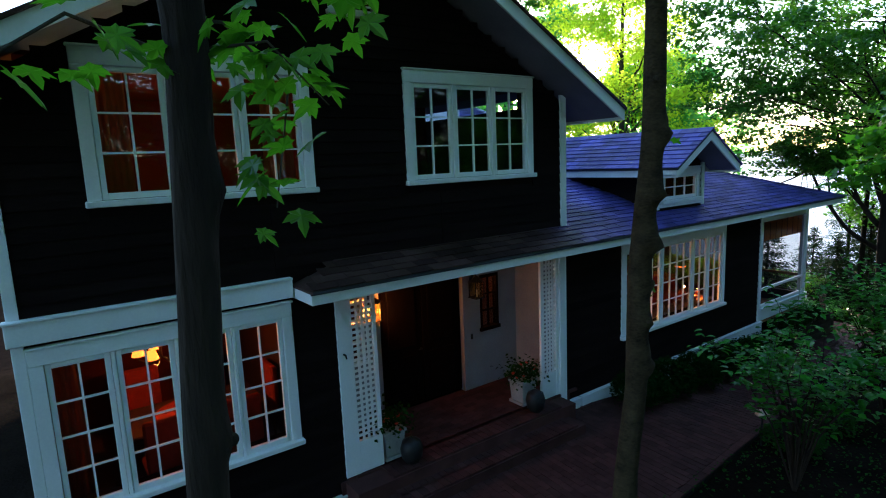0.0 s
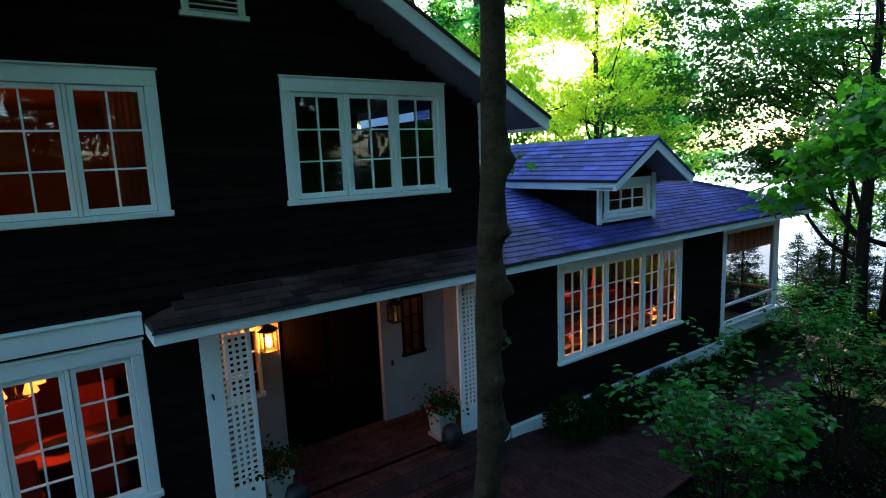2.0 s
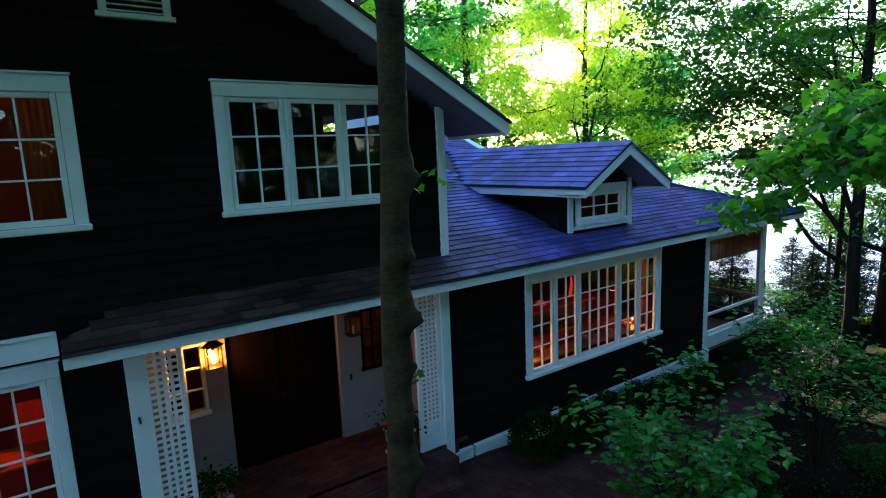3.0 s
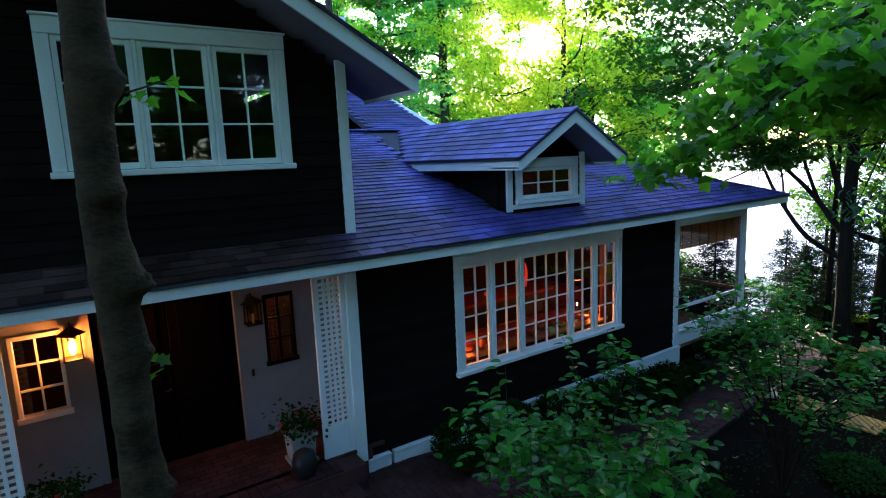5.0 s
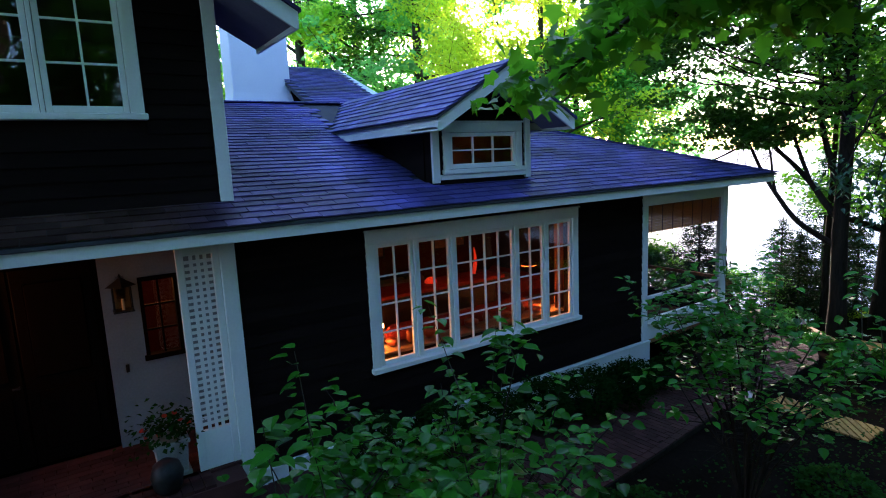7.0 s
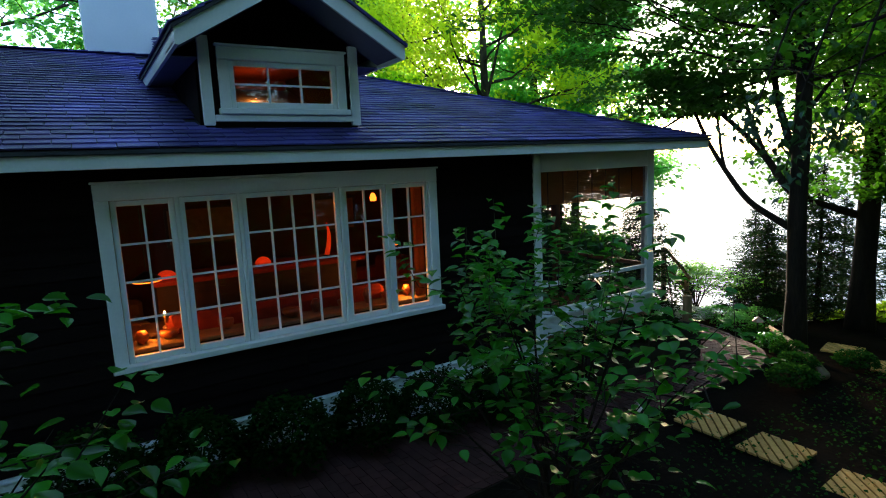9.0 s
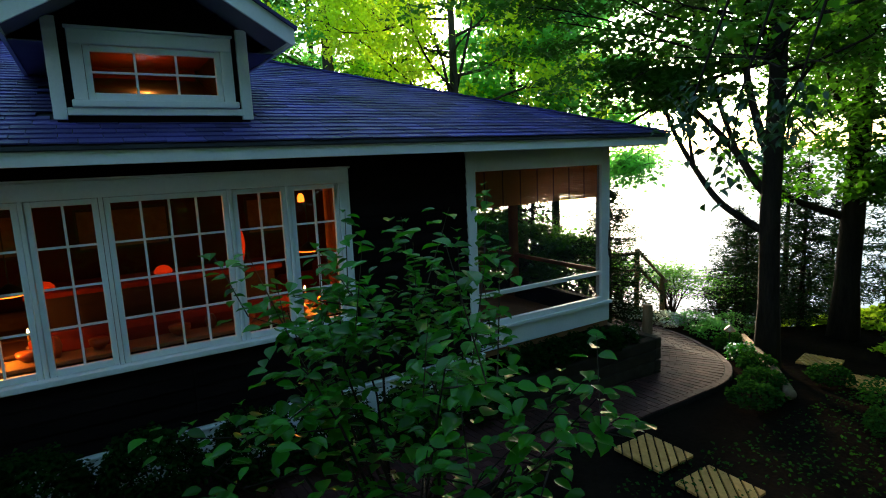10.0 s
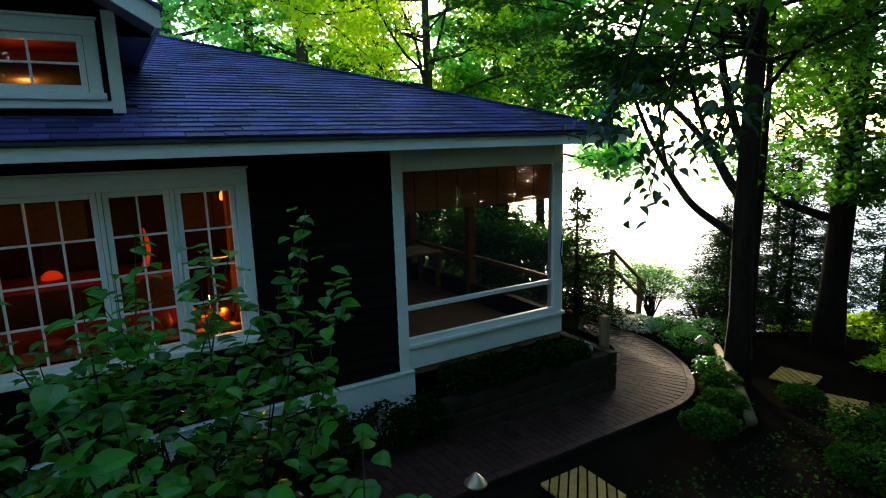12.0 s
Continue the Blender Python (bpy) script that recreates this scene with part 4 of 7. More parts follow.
for x, y in ((12.1, 10.15), (12.9, 10.15), (13.75, 10.15), (14.46, 10.15), (14.46, 8.1)):
    part("porch_post", boxes([(x - 0.07, x + 0.07, y - 0.06, y + 0.05, 0.18, 2.72)], 0.008), PORCH_WOOD, house)
part("porch_rail", boxes([(12.05, 14.5, 10.12, 10.18, 1.0, 1.06)]), PORCH_WOOD, house)
part("porch_rail", boxes([(14.44, 14.49, CORE + 0.1, 10.1, 0.9, 0.96)]), PORCH_WOOD, house)

# ---- rooms behind the windows ----
part("room_floor", boxes([(-1.3, 1.5, BACK, 9.6, 0.3, 0.37), (1.5, 5.6, ENTRY_Y + 0.3, 9.6, 0.3, 0.37), (5.6, 11.9, BACK, 9.6, 0.3, 0.37)]), ROOM_FLOOR, house)
part("room_ceiling", boxes([(-1.3, 1.4, BACK, 9.6, 2.74, 2.8), (1.4, 5.7, ENTRY_Y + 0.4, 9.6, 2.74, 2.8), (5.7, 11.9, BACK, 9.6, 2.66, 2.7)]), ROOM_WOOD, house)
part("room_wall", boxes([(-1.3, 11.9, 9.6, 9.7, 0.3, 2.8)]), ROOM_RED, house)
part("room_partition", boxes([(1.40, 1.46, BACK, 9.6, 0.37, 2.74), (5.65, 5.75, BACK, 9.6, 0.37, 2.74), (11.85, 11.95, BACK, 9.6, 0.37, 2.7)]), ROOM_WOOD, house)
part("upper_room", boxes([(-1.24, 5.38, 9.4, 9.5, 3.1, 5.26), (2.05, 2.13, BACK, 9.4, 3.1, 5.22), (-1.24, 5.38, BACK, 9.4, 3.05, 3.1), (-1.24, 5.38, BACK - 0.02, 9.4, 5.22, 5.26)]), ROOM_RED, house)
part("dormer_room", boxes([(8.12, 9.42, 8.0, 8.06, 3.0, 4.1), (8.1, 9.44, BACK, 8.0, 3.02, 3.06), (8.0, 9.54, BACK, 8.0, 3.88, 3.92)]), ROOM_RED, house)


def point(name, at, watts, colour=(1.0, 0.3, 0.05), radius=0.05):
    d = bpy.data.lights.new(name, "POINT")
    d.energy, d.color, d.shadow_soft_size = watts, colour, radius
    o = new(name, d)
    o.location = at
    return o


def chandelier(at):
    c = thing("chandelier", "small brass chandelier with glowing fabric shades", "chandelier", at)
    part("stem", tube(bmesh.new(), [(0, 0, 0.62), (0, 0, 0)], [0.012, 0.02]), IRON, c)
    for k in range(5):
        a = 2 * math.pi * k / 5 + 0.4
        x, y = 0.24 * math.cos(a), 0.24 * math.sin(a)
        part("arm", tube(bmesh.new(), [(0, 0, 0.02), (x * 0.5, y * 0.5, -0.06), (x, y, 0.0), (x, y, 0.06)], [0.008] * 4, 6), IRON, c)
        part("shade", lathe([(0.075, 0.06), (0.045, 0.16)], 14, at=(x, y, 0)), SHADE_HOT, c, smooth=True)


def pendant(at, w=0.17):
    p = thing("pendant_lamp", "wide shallow pendant lamp glowing warm white", "lamp", at)
    part("cord", tube(bmesh.new(), [(0, 0, 0.06), (0, 0, 2.66 - at[2])], [0.006, 0.006], 5), IRON, p)
    part("shade", lathe([(w, 0), (w * 0.9, 0.03), (0.05, 0.08), (0.02, 0.1)], 20), IRON, p, smooth=True)
    part("diffuser", lathe([(w * 0.92, -0.012), (w * 0.95, 0.0)], 20), SHADE_HOT, p)


def cushion(bm, x0, x1, y0, y1, z0, z1):
    b = boxes([(x0, x1, y0, y1, z0, z1)], min(x1 - x0, y1 - y0, z1 - z0) * 0.28)
    me = bpy.data.meshes.new("tmp")
    b.to_mesh(me)
    b.free()
    bm.from_mesh(me)
    bpy.data.meshes.remove(me)


def sofa(at, rz, w, material):
    s = thing("sofa", "upholstered sofa with loose back cushions", "sofa", at, rz)
    bm = bmesh.new()
    cushion(bm, -w / 2, w / 2, -0.42, 0.42, 0.08, 0.42)
    part("base", bm, material, s)
    for k in (-1, 1):
        bm = bmesh.new()
        cushion(bm, k * w / 2 - 0.1, k * w / 2 + 0.1, -0.44, 0.42, 0.08, 0.62)
        part("arm", bm, material, s)
    bm = bmesh.new()
    cushion(bm, -w / 2, w / 2, 0.26, 0.46, 0.3, 0.85)
    part("backrest", bm, material, s)
    for k in range(3):
        bm = bmesh.new()
        a = -w / 2 + 0.12 + k * (w - 0.24) / 3
        cushion(bm, a, a + (w - 0.24) / 3 - 0.01, 0.1, 0.28, 0.42, 0.82)
        part("back_cushion", bm, FABRIC_TAN if k == 1 else material, s)


def dining_chair(at, rz):
    c = thing("dining_chair", "red upholstered dining chair with a high rounded back", "chair", at, rz, "chairs round the dining table")
    for x in (-0.2, 0.2):
        for y in (-0.2, 0.2):
            part("leg", tube(bmesh.new(), [(x, y, 0), (x, y, 0.42)], [0.018, 0.024], 6), ROOM_WOOD, c)
    bm = bmesh.new()
    cushion(bm, -0.25, 0.25, -0.25, 0.25, 0.42, 0.52)
    part("seat", bm, FABRIC_RED, c)
    bm = bmesh.new()
    cushion(bm, -0.25, 0.25, 0.2, 0.29, 0.5, 1.1)
    part("backrest", bm, FABRIC_RED, c)
    return c


def table(name, label, at, w, d, h):
    t = thing(name, label, "table", at)
    part("tabletop", boxes([(-w / 2, w / 2, -d / 2, d / 2, h - 0.04, h)], 0.008), ROOM_WOOD, t)
    for x in (-w / 2 + 0.07, w / 2 - 0.07):
        for y in (-d / 2 + 0.07, d / 2 - 0.07):
            part("leg", tube(bmesh.new(), [(x, y, 0), (x, y, h - 0.04)], [0.025, 0.035], 8), ROOM_WOOD, t)


def curtain(at, w, h, label="warm orange gathered curtain beside the window"):
    c = thing("curtain", label, "curtain", at)
    n = 28
    bm = bmesh.new()
    top, low = [], []
    for k in range(n + 1):
        x, y = w * k / n, 0.025 * math.sin(k * 1.35) + 0.008 * math.sin(k * 3.1)
        top.append(bm.verts.new((x, y * 0.6, h)))
        low.append(bm.verts.new((x, y, 0)))
    for k in range(n):
        bm.faces.new((low[k], low[k + 1], top[k + 1], top[k]))
    bmesh.ops.solidify(bm, geom=list(bm.faces), thickness=0.004)
    part("drape", bm, CURTAIN, c, smooth=True)
    part("rod", tube(bmesh.new(), [(-0.03, 0, h + 0.015), (w + 0.03, 0, h + 0.015)], [0.012, 0.012]), IRON, c)


def picture_frame(at, w, h):
    p = thing("framed_picture", "dark framed picture on the red room wall", "picture", at)
    part("frame", boxes([(0, w, 0, 0.03, 0, 0.04), (0, w, 0, 0.03, h - 0.04, h), (0, 0.04, 0, 0.03, 0.04, h - 0.04), (w - 0.04, w, 0, 0.03, 0.04, h - 0.04)], 0.004), ROOM_WOOD, p)
    part("canvas", boxes([(0.04, w - 0.04, 0.012, 0.025, 0.04, h - 0.04)]), FABRIC_TAN, p)


RF = 0.37
# dining room
table("dining_table", "dark wooden dining table under the chandelier", (0.25, 7.7, RF), 1.7, 0.95, 0.74)
cloth = thing("tablecloth", "round red cloth on the dining table, lit by the chandelier", "tablecloth", (0.25, 7.65, RF + 0.744))
part("cloth", lathe([(0.43, 0.0), (0.44, 0.004)], 28), FABRIC_RED, cloth)
bowl = thing("fruit_bowl", "dark round bowl in the middle of the table", "bowl", (0.22, 7.6, RF + 0.75))
part("body", lathe([(0.05, 0), (0.13, 0.07), (0.15, 0.1)], 18), IRON, bowl, smooth=True)
for x, y, r in ((-0.2, 6.95, 180), (0.6, 6.95, 180), (-0.2, 8.5, 0), (0.7, 8.5, 0), (1.05, 7.7, -90)):
    dining_chair((x, y, RF), r)
chandelier((-0.08, 7.4, 1.96))
point("chandelier_light", (0.1, 7.5, 1.86), 5.5)
picture_frame((-0.9, 9.565, 1.5), 0.9, 0.6)
curtain((-1.24, 6.3, 0.75), 0.3, 1.9)
# living room
table("window_desk", "long dark table under the picture window", (7.35, 6.75, RF), 0.9, 0.5, 0.72)
table("window_desk", "long dark table under the picture window", (10.3, 6.75, RF), 0.9, 0.5, 0.72)
table("coffee_table", "low dark wooden coffee table with small things on it", (8.8, 7.8, RF), 1.3, 0.7, 0.45)
sofa((8.75, 9.0, RF), 0, 2.1, FABRIC_TAN)
sofa((7.0, 8.3, RF), 90, 1.5, FABRIC_TAN)
sofa((10.9, 8.3, RF), -90, 1.5, FABRIC_RED)
pendant((7.39, 6.89, 1.58), 0.15)
pendant((10.3, 6.85, 1.66), 0.13)
table("side_table", "small dark side table behind the sofa", (9.5, 9.4, RF), 0.4, 0.3, 0.9)
curtain((6.95, 6.28, 0.72), 0.22, 1.85)
curtain((10.32, 6.28, 0.72), 0.22, 1.85)
for x, w in ((6.4, 0.9), (7.9, 1.2), (10.2, 0.8)):
    picture_frame((x, 9.565, 1.6), w, 0.6)


def hanging_lamp(at):
    p = thing("pendant_lamp", "small amber glass lamp hanging from the ceiling", "lamp", at)
    part("cord", tube(bmesh.new(), [(0, 0, 0.1), (0, 0, 2.66 - at[2])], [0.005, 0.005], 5), IRON, p)
    part("shade", lathe([(0.045, -0.05), (0.05, 0.0), (0.034, 0.05), (0.014, 0.07)], 14), SHADE_HOT, p, smooth=True)


def amber_dish(at, w):
    d = thing("dish_lamp", "low red glass dish lamp glowing on the counter", "lamp", at)
    part("foot", lathe([(0.06, 0), (0.03, 0.02)], 12), IRON, d)
    part("glass", lathe([(w * 0.95, 0.02), (w, 0.03), (w * 0.92, 0.06), (w * 0.6, 0.095), (0.02, 0.11)], 20), SHADE_RED, d, smooth=True)


sofa((8.75, 6.95, RF), 180, 2.5, FABRIC_RED)
hanging_lamp((10.62, 8.0, 2.22))
counter = thing("room_counter", "dark red counter dividing the living room", "counter")
part("body", boxes([(7.5, 10.0, 7.35, 7.7, RF, 1.44)], 0.01), ROOM_WOOD, counter)
part("top", boxes([(7.45, 10.05, 7.15, 7.77, 1.44, 1.5)], 0.012), FABRIC_RED, counter)
amber_dish((7.62, 7.25, 1.5), 0.11)
amber_dish((8.75, 7.4, 1.5), 0.1)
fig = thing("glass_figure", "curved red glass figure lamp on the counter", "lamp", (9.62, 7.45, 1.5))
part("base", lathe([(0.06, 0), (0.05, 0.025)], 14), IRON, fig)
part("stem", tube(bmesh.new(), [(0.05 * math.sin(2.6 * u), 0, 0.02 + 0.44 * u) for u in np.linspace(0, 1, 12)], [0.035 * (1 - 0.75 * u * u) for u in np.linspace(0, 1, 12)], 10), SHADE_RED, fig, smooth=True)
point("living_light", (8.9, 6.75, 2.25), 0.8, (1.0, 0.2, 0.03))
point("desk_light", (7.28, 6.36, 1.22), 1.9, (1.0, 0.34, 0.05), 0.03)
point("desk_light", (10.2, 6.36, 1.22), 1.5, (1.0, 0.34, 0.05), 0.03)
for k, (x, y) in enumerate(((8.5, 7.7), (8.9, 7.9), (9.2, 7.75), (7.5, 6.65), (10.15, 6.65))):
    z = RF + (0.45 if k < 3 else 0.72)
    cd = thing("candle", "small lit candle in a holder", "candle", (x, y, z))
    part("holder", lathe([(0.035, 0), (0.035, 0.015), (0.014, 0.03)], 12), COPPER, cd)
    part("stick", lathe([(0.011, 0.03), (0.011, 0.13)], 10), FABRIC_TAN, cd)
    part("flame", lathe([(0.002, 0.13), (0.011, 0.15), (0.003, 0.185)], 8), BULB, cd)
ledge = thing("window_ledge", "warm wooden window ledge with small things on it", "shelf")
part("board", boxes([(6.95, 10.5, BACK, 6.5, 1.0, 1.04)], 0.006), LEDGE_WOOD, ledge)
for x in (7.1, 8.7, 10.3):
    part("bracket", boxes([(x - 0.02, x + 0.02, BACK, 6.42, 0.82, 0.999)], 0.004), LEDGE_WOOD, ledge)
for k, (x, y, r, h) in enumerate(((7.25, 6.36, 0.07, 0.13), (7.5, 6.4, 0.09, 0.08), (7.72, 6.34, 0.05, 0.2), (8.05, 6.38, 0.08, 0.1), (8.75, 6.36, 0.1, 0.1), (9.05, 6.4, 0.06, 0.15), (9.4, 6.36, 0.09, 0.09), (9.7, 6.38, 0.06, 0.18), (9.98, 6.36, 0.1, 0.09), (10.25, 6.4, 0.06, 0.14))):
    bowl = thing("ceramic_bowl" if h < 0.12 else "ceramic_vase", "glazed orange ceramic bowl on the window ledge" if h < 0.12 else "glazed orange ceramic vase on the window ledge", "bowl" if h < 0.12 else "vase", (x, y, 1.04))
    part("body", lathe([(r * 0.5, 0), (r, h * 0.55), (r * (1.05 if h < 0.12 else 0.55), h)], 16), CERAMIC, bowl, smooth=True)
# bedroom upstairs
point("bedroom_light", (0.4, 7.6, 4.2), 3)
curtain((-0.62, 6.3, 4.0), 0.35, 1.2)
curtain((1.02, 6.3, 4.0), 0.35, 1.2)
point("dormer_light", (8.8, 7.3, 3.55), 1.6)
point("hall_light", (4.95, 7.7, 2.3), 2.2)


def lantern(at, lit):
    l = thing("wall_lantern", "black iron wall lantern, lit, beside the entrance" if lit else "black iron wall lantern, unlit, beside the entrance", "lantern", at)
    part("wall_plate", boxes([(-0.05, 0.05, 0.0, 0.02, -0.1, 0.2)], 0.006), IRON, l)
    part("arm", tube(bmesh.new(), [(0, 0, 0.17), (0, -0.09, 0.22), (0, -0.13, 0.18)], [0.01] * 3, 6), IRON, l)
    bm = bmesh.new()
    for x in (-0.085, 0.085):
        for y in (-0.215, -0.045):
            add_box(bm, x - 0.007, x + 0.007, y - 0.007, y + 0.007, -0.16, 0.1)
    add_box(bm, -0.1, 0.1, -0.23, -0.03, -0.175, -0.16)
    part("cage", bm, IRON, l)
    part("roof", lathe([(0.15, 0.1), (0.06, 0.16), (0.02, 0.19)], 4, at=(0, -0.13, 0)), IRON, l)
    g = part("glass", boxes([(-0.08, 0.08, -0.212, -0.21, -0.16, 0.1), (-0.08, 0.08, -0.05, -0.048, -0.16, 0.1), (-0.082, -0.08, -0.21, -0.05, -0.16, 0.1), (0.08, 0.082, -0.21, -0.05, -0.16, 0.1)]), LAMP_GLASS, l)
    g.visible_shadow = False
    if lit:
        part("bulb", lathe([(0.012, -0.12), (0.035, -0.06), (0.03, -0.02), (0.008, 0.03)], 12, at=(0, -0.13, 0)), BULB, l, smooth=True)
        point("lantern_light", (at[0], at[1] - 0.13, at[2] - 0.05), 7.5, (1.0, 0.18, 0.008), 0.055)
    else:
        part("candle_tube", lathe([(0.015, -0.16), (0.015, -0.04)], 8, at=(0, -0.13, 0)), TRIM, l)


lantern((2.62, ENTRY_Y, 2.12), True)
lantern((4.55, ENTRY_Y, 2.12), False)


# porch table
pt = thing("porch_table", "plain brown wooden table on the screened porch", "table", (13.75, 9.2, 0.18))
part("tabletop", boxes([(-0.6, 0.6, -0.4, 0.4, 0.7, 0.745)], 0.008), PORCH_WOOD, pt)
for x in (-0.52, 0.52):
    for y in (-0.32, 0.32):
        part("leg", boxes([(x - 0.035, x + 0.035, y - 0.035, y + 0.035, 0, 0.7)], 0.004), PORCH_WOOD, pt)

# ---- trees ----
def limb_points(start, d, length, steps, wander, lift, rng):
    p, d = np.array(start, float), np.array(d, float) / np.linalg.norm(d)
    out = [p.copy()]
    for _ in range(steps):
        d = d + rng.normal(0, wander, 3) + np.array((0, 0, lift))
        d /= np.linalg.norm(d)
        p = p + d * length / steps
        out.append(p.copy())
    return np.array(out)


def tree(name, label, base, height, radius, leaf, bark, limbs, crown_from, spread, count, size, seed, lean=(0, 0), clump=0.45, twigs=5,
         template=LEAF_SIMPLE, faces=LEAF_SIMPLE_F, droop=0.35, fixed=(), trunk_steps=10, tilt=0.45, flat=0.45, keep=None, thin=1.0, bent=(), reach=(0.5, 1.3)):
    """A tapered trunk, wandering limbs with twigs, and leaves in clumps at the twigs' outer parts. fixed: limbs given by start height, direction and length."""
    rng = np.random.default_rng(seed)
    t = thing(name, label, "tree", base)
    bm = bmesh.new()
    zs = np.linspace(0, height, trunk_steps)
    wob = rng.normal(0, 0.012 * height ** 0.5, (trunk_steps, 2)).cumsum(0) * 0.5
    trunk = np.stack([lean[0] * zs + wob[:, 0], lean[1] * zs + wob[:, 1], zs - 0.25], 1)
    rad = radius * (1 - 0.75 * (zs / height) ** 1.2)
    rad[0] *= 1.35
    tube(bm, trunk, rad, 12)
    part("trunk", bm, bark, t, smooth=True)
    anchors = []
    plan = [(h, d, ln) for h, d, ln in fixed]
    for k in range(limbs):
        h = crown_from + (height * 0.95 - crown_from) * (k + rng.uniform(0.1, 0.9)) / limbs
        a = 2.4 * k + rng.normal(0, 0.4)
        ln = spread * (1.05 - 0.6 * ((h - crown_from) / (height - crown_from)) ** 1.5) * rng.uniform(0.75, 1.1)
        plan.append((h, (math.cos(a), math.sin(a), rng.uniform(0.1, 0.55)), ln))
    for h, d, ln in plan:
        i = min(int(h / height * (trunk_steps - 1)), trunk_steps - 2)
        f = h / height * (trunk_steps - 1) - i
        s = trunk[i] * (1 - f) + trunk[i + 1] * f
        r0 = max(0.012, thin * radius * 0.42 * (ln / spread) * (1 - 0.5 * h / height)) 
        pts = limb_points(s, d, ln, 7, 0.13, 0.03, rng)
        bm = bmesh.new()
        tube(bm, pts, np.linspace(r0, r0 * 0.18, 8), 6)
        for j in range(twigs):
            q = rng.uniform(0.3, 1.0)
            k = min(int(q * 7), 6)
            o = pts[k] + (pts[k + 1] - pts[k]) * (q * 7 - k)
            dd = (pts[k + 1] - pts[k]) / np.linalg.norm(pts[k + 1] - pts[k]) + rng.normal(0, 0.6, 3)
            tw = limb_points(o, dd, ln * rng.uniform(0.22, 0.45), 4, 0.2, 0.0, rng)
            tube(bm, tw, np.linspace(r0 * 0.3, r0 * 0.08, 5), 4, cap=False)
            anchors += [tw[2], tw[3], tw[4]]
        anchors += [pts[5], pts[6], pts[7]]
        part("limb", bm, bark, t, smooth=True)
    for pts, r0, r1, leafy_from in bent:
        P = np.array(pts, float)
        k = np.linspace(0, len(P) - 1, 5 * len(P))
        i = np.minimum(k.astype(int), len(P) - 2)
        g = (k - i)[:, None]
        p0, p1, p2, p3 = P[np.maximum(i - 1, 0)], P[i], P[i + 1], P[np.minimum(i + 2, len(P) - 1)]
        pts = 0.5 * (2 * p1 + (p2 - p0) * g + (2 * p0 - 5 * p1 + 4 * p2 - p3) * g ** 2 + (3 * p1 - p0 - 3 * p2 + p3) * g ** 3)
        bm = bmesh.new()
        tube(bm, pts, np.linspace(r0, r1, len(pts)), 8)
        m = int(leafy_from * (len(pts) - 1))
        for j in range(twigs):
            k = int(rng.integers(min(m, len(pts) - 2), len(pts)))
            tw = limb_points(pts[k], rng.normal(0, 1, 3) * np.array((1, 1, 0.5)) + np.array((0, 0, 0.15)), rng.uniform(*reach), 4, 0.2, 0.0, rng)
            tube(bm, tw, np.linspace(max(r1 * 0.5, 0.007), 0.003, 5), 4, cap=False)
            anchors += [tw[2], tw[3], tw[4]]
        anchors += list(pts[m:])
        part("limb", bm, bark, t, smooth=True)
    A = np.array(anchors)
    c = A[rng.integers(0, len(A), count)] + rng.normal(0, 1, (count, 3)) * clump * np.array((1, 1, flat)) * rng.uniform(0.3, 1.0, (count, 1))
    if keep:
        c = c[keep(c)]
        count = len(c)
    me = leaf_mesh("crown", c, size * rng.uniform(0.6, 1.25, count), leaf, rng, droop, template, faces, tilt)
    o = new("crown", me)
    o.parent = t
    return t, A


def leaf_parts(parent, me, centres, size, rng, droop=0.35, tilt=0.45):
    along, across, up = frames_for(len(centres), droop, rng, tilt)
    for c, a, b, u in zip(centres, along, across, up):
        s = size * rng.uniform(0.7, 1.2)
        m = Matrix(((a[0], b[0], u[0], 0), (a[1], b[1], u[1], 0), (a[2], b[2], u[2], 0), (0, 0, 0, 1)))
        piece("leaf", me, parent, Matrix.Translation(c) @ m @ Matrix.Scale(s, 4))


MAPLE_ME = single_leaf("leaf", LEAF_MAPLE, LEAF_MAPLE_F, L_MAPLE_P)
OVATE_ME = single_leaf("leaf", LEAF_OVATE, LEAF_OVATE_F, L_SHRUB_P)


def gz(x, y):
    return ground_z(x, y)


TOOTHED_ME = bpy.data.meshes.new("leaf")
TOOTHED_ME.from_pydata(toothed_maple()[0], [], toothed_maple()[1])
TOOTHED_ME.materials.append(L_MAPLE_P)


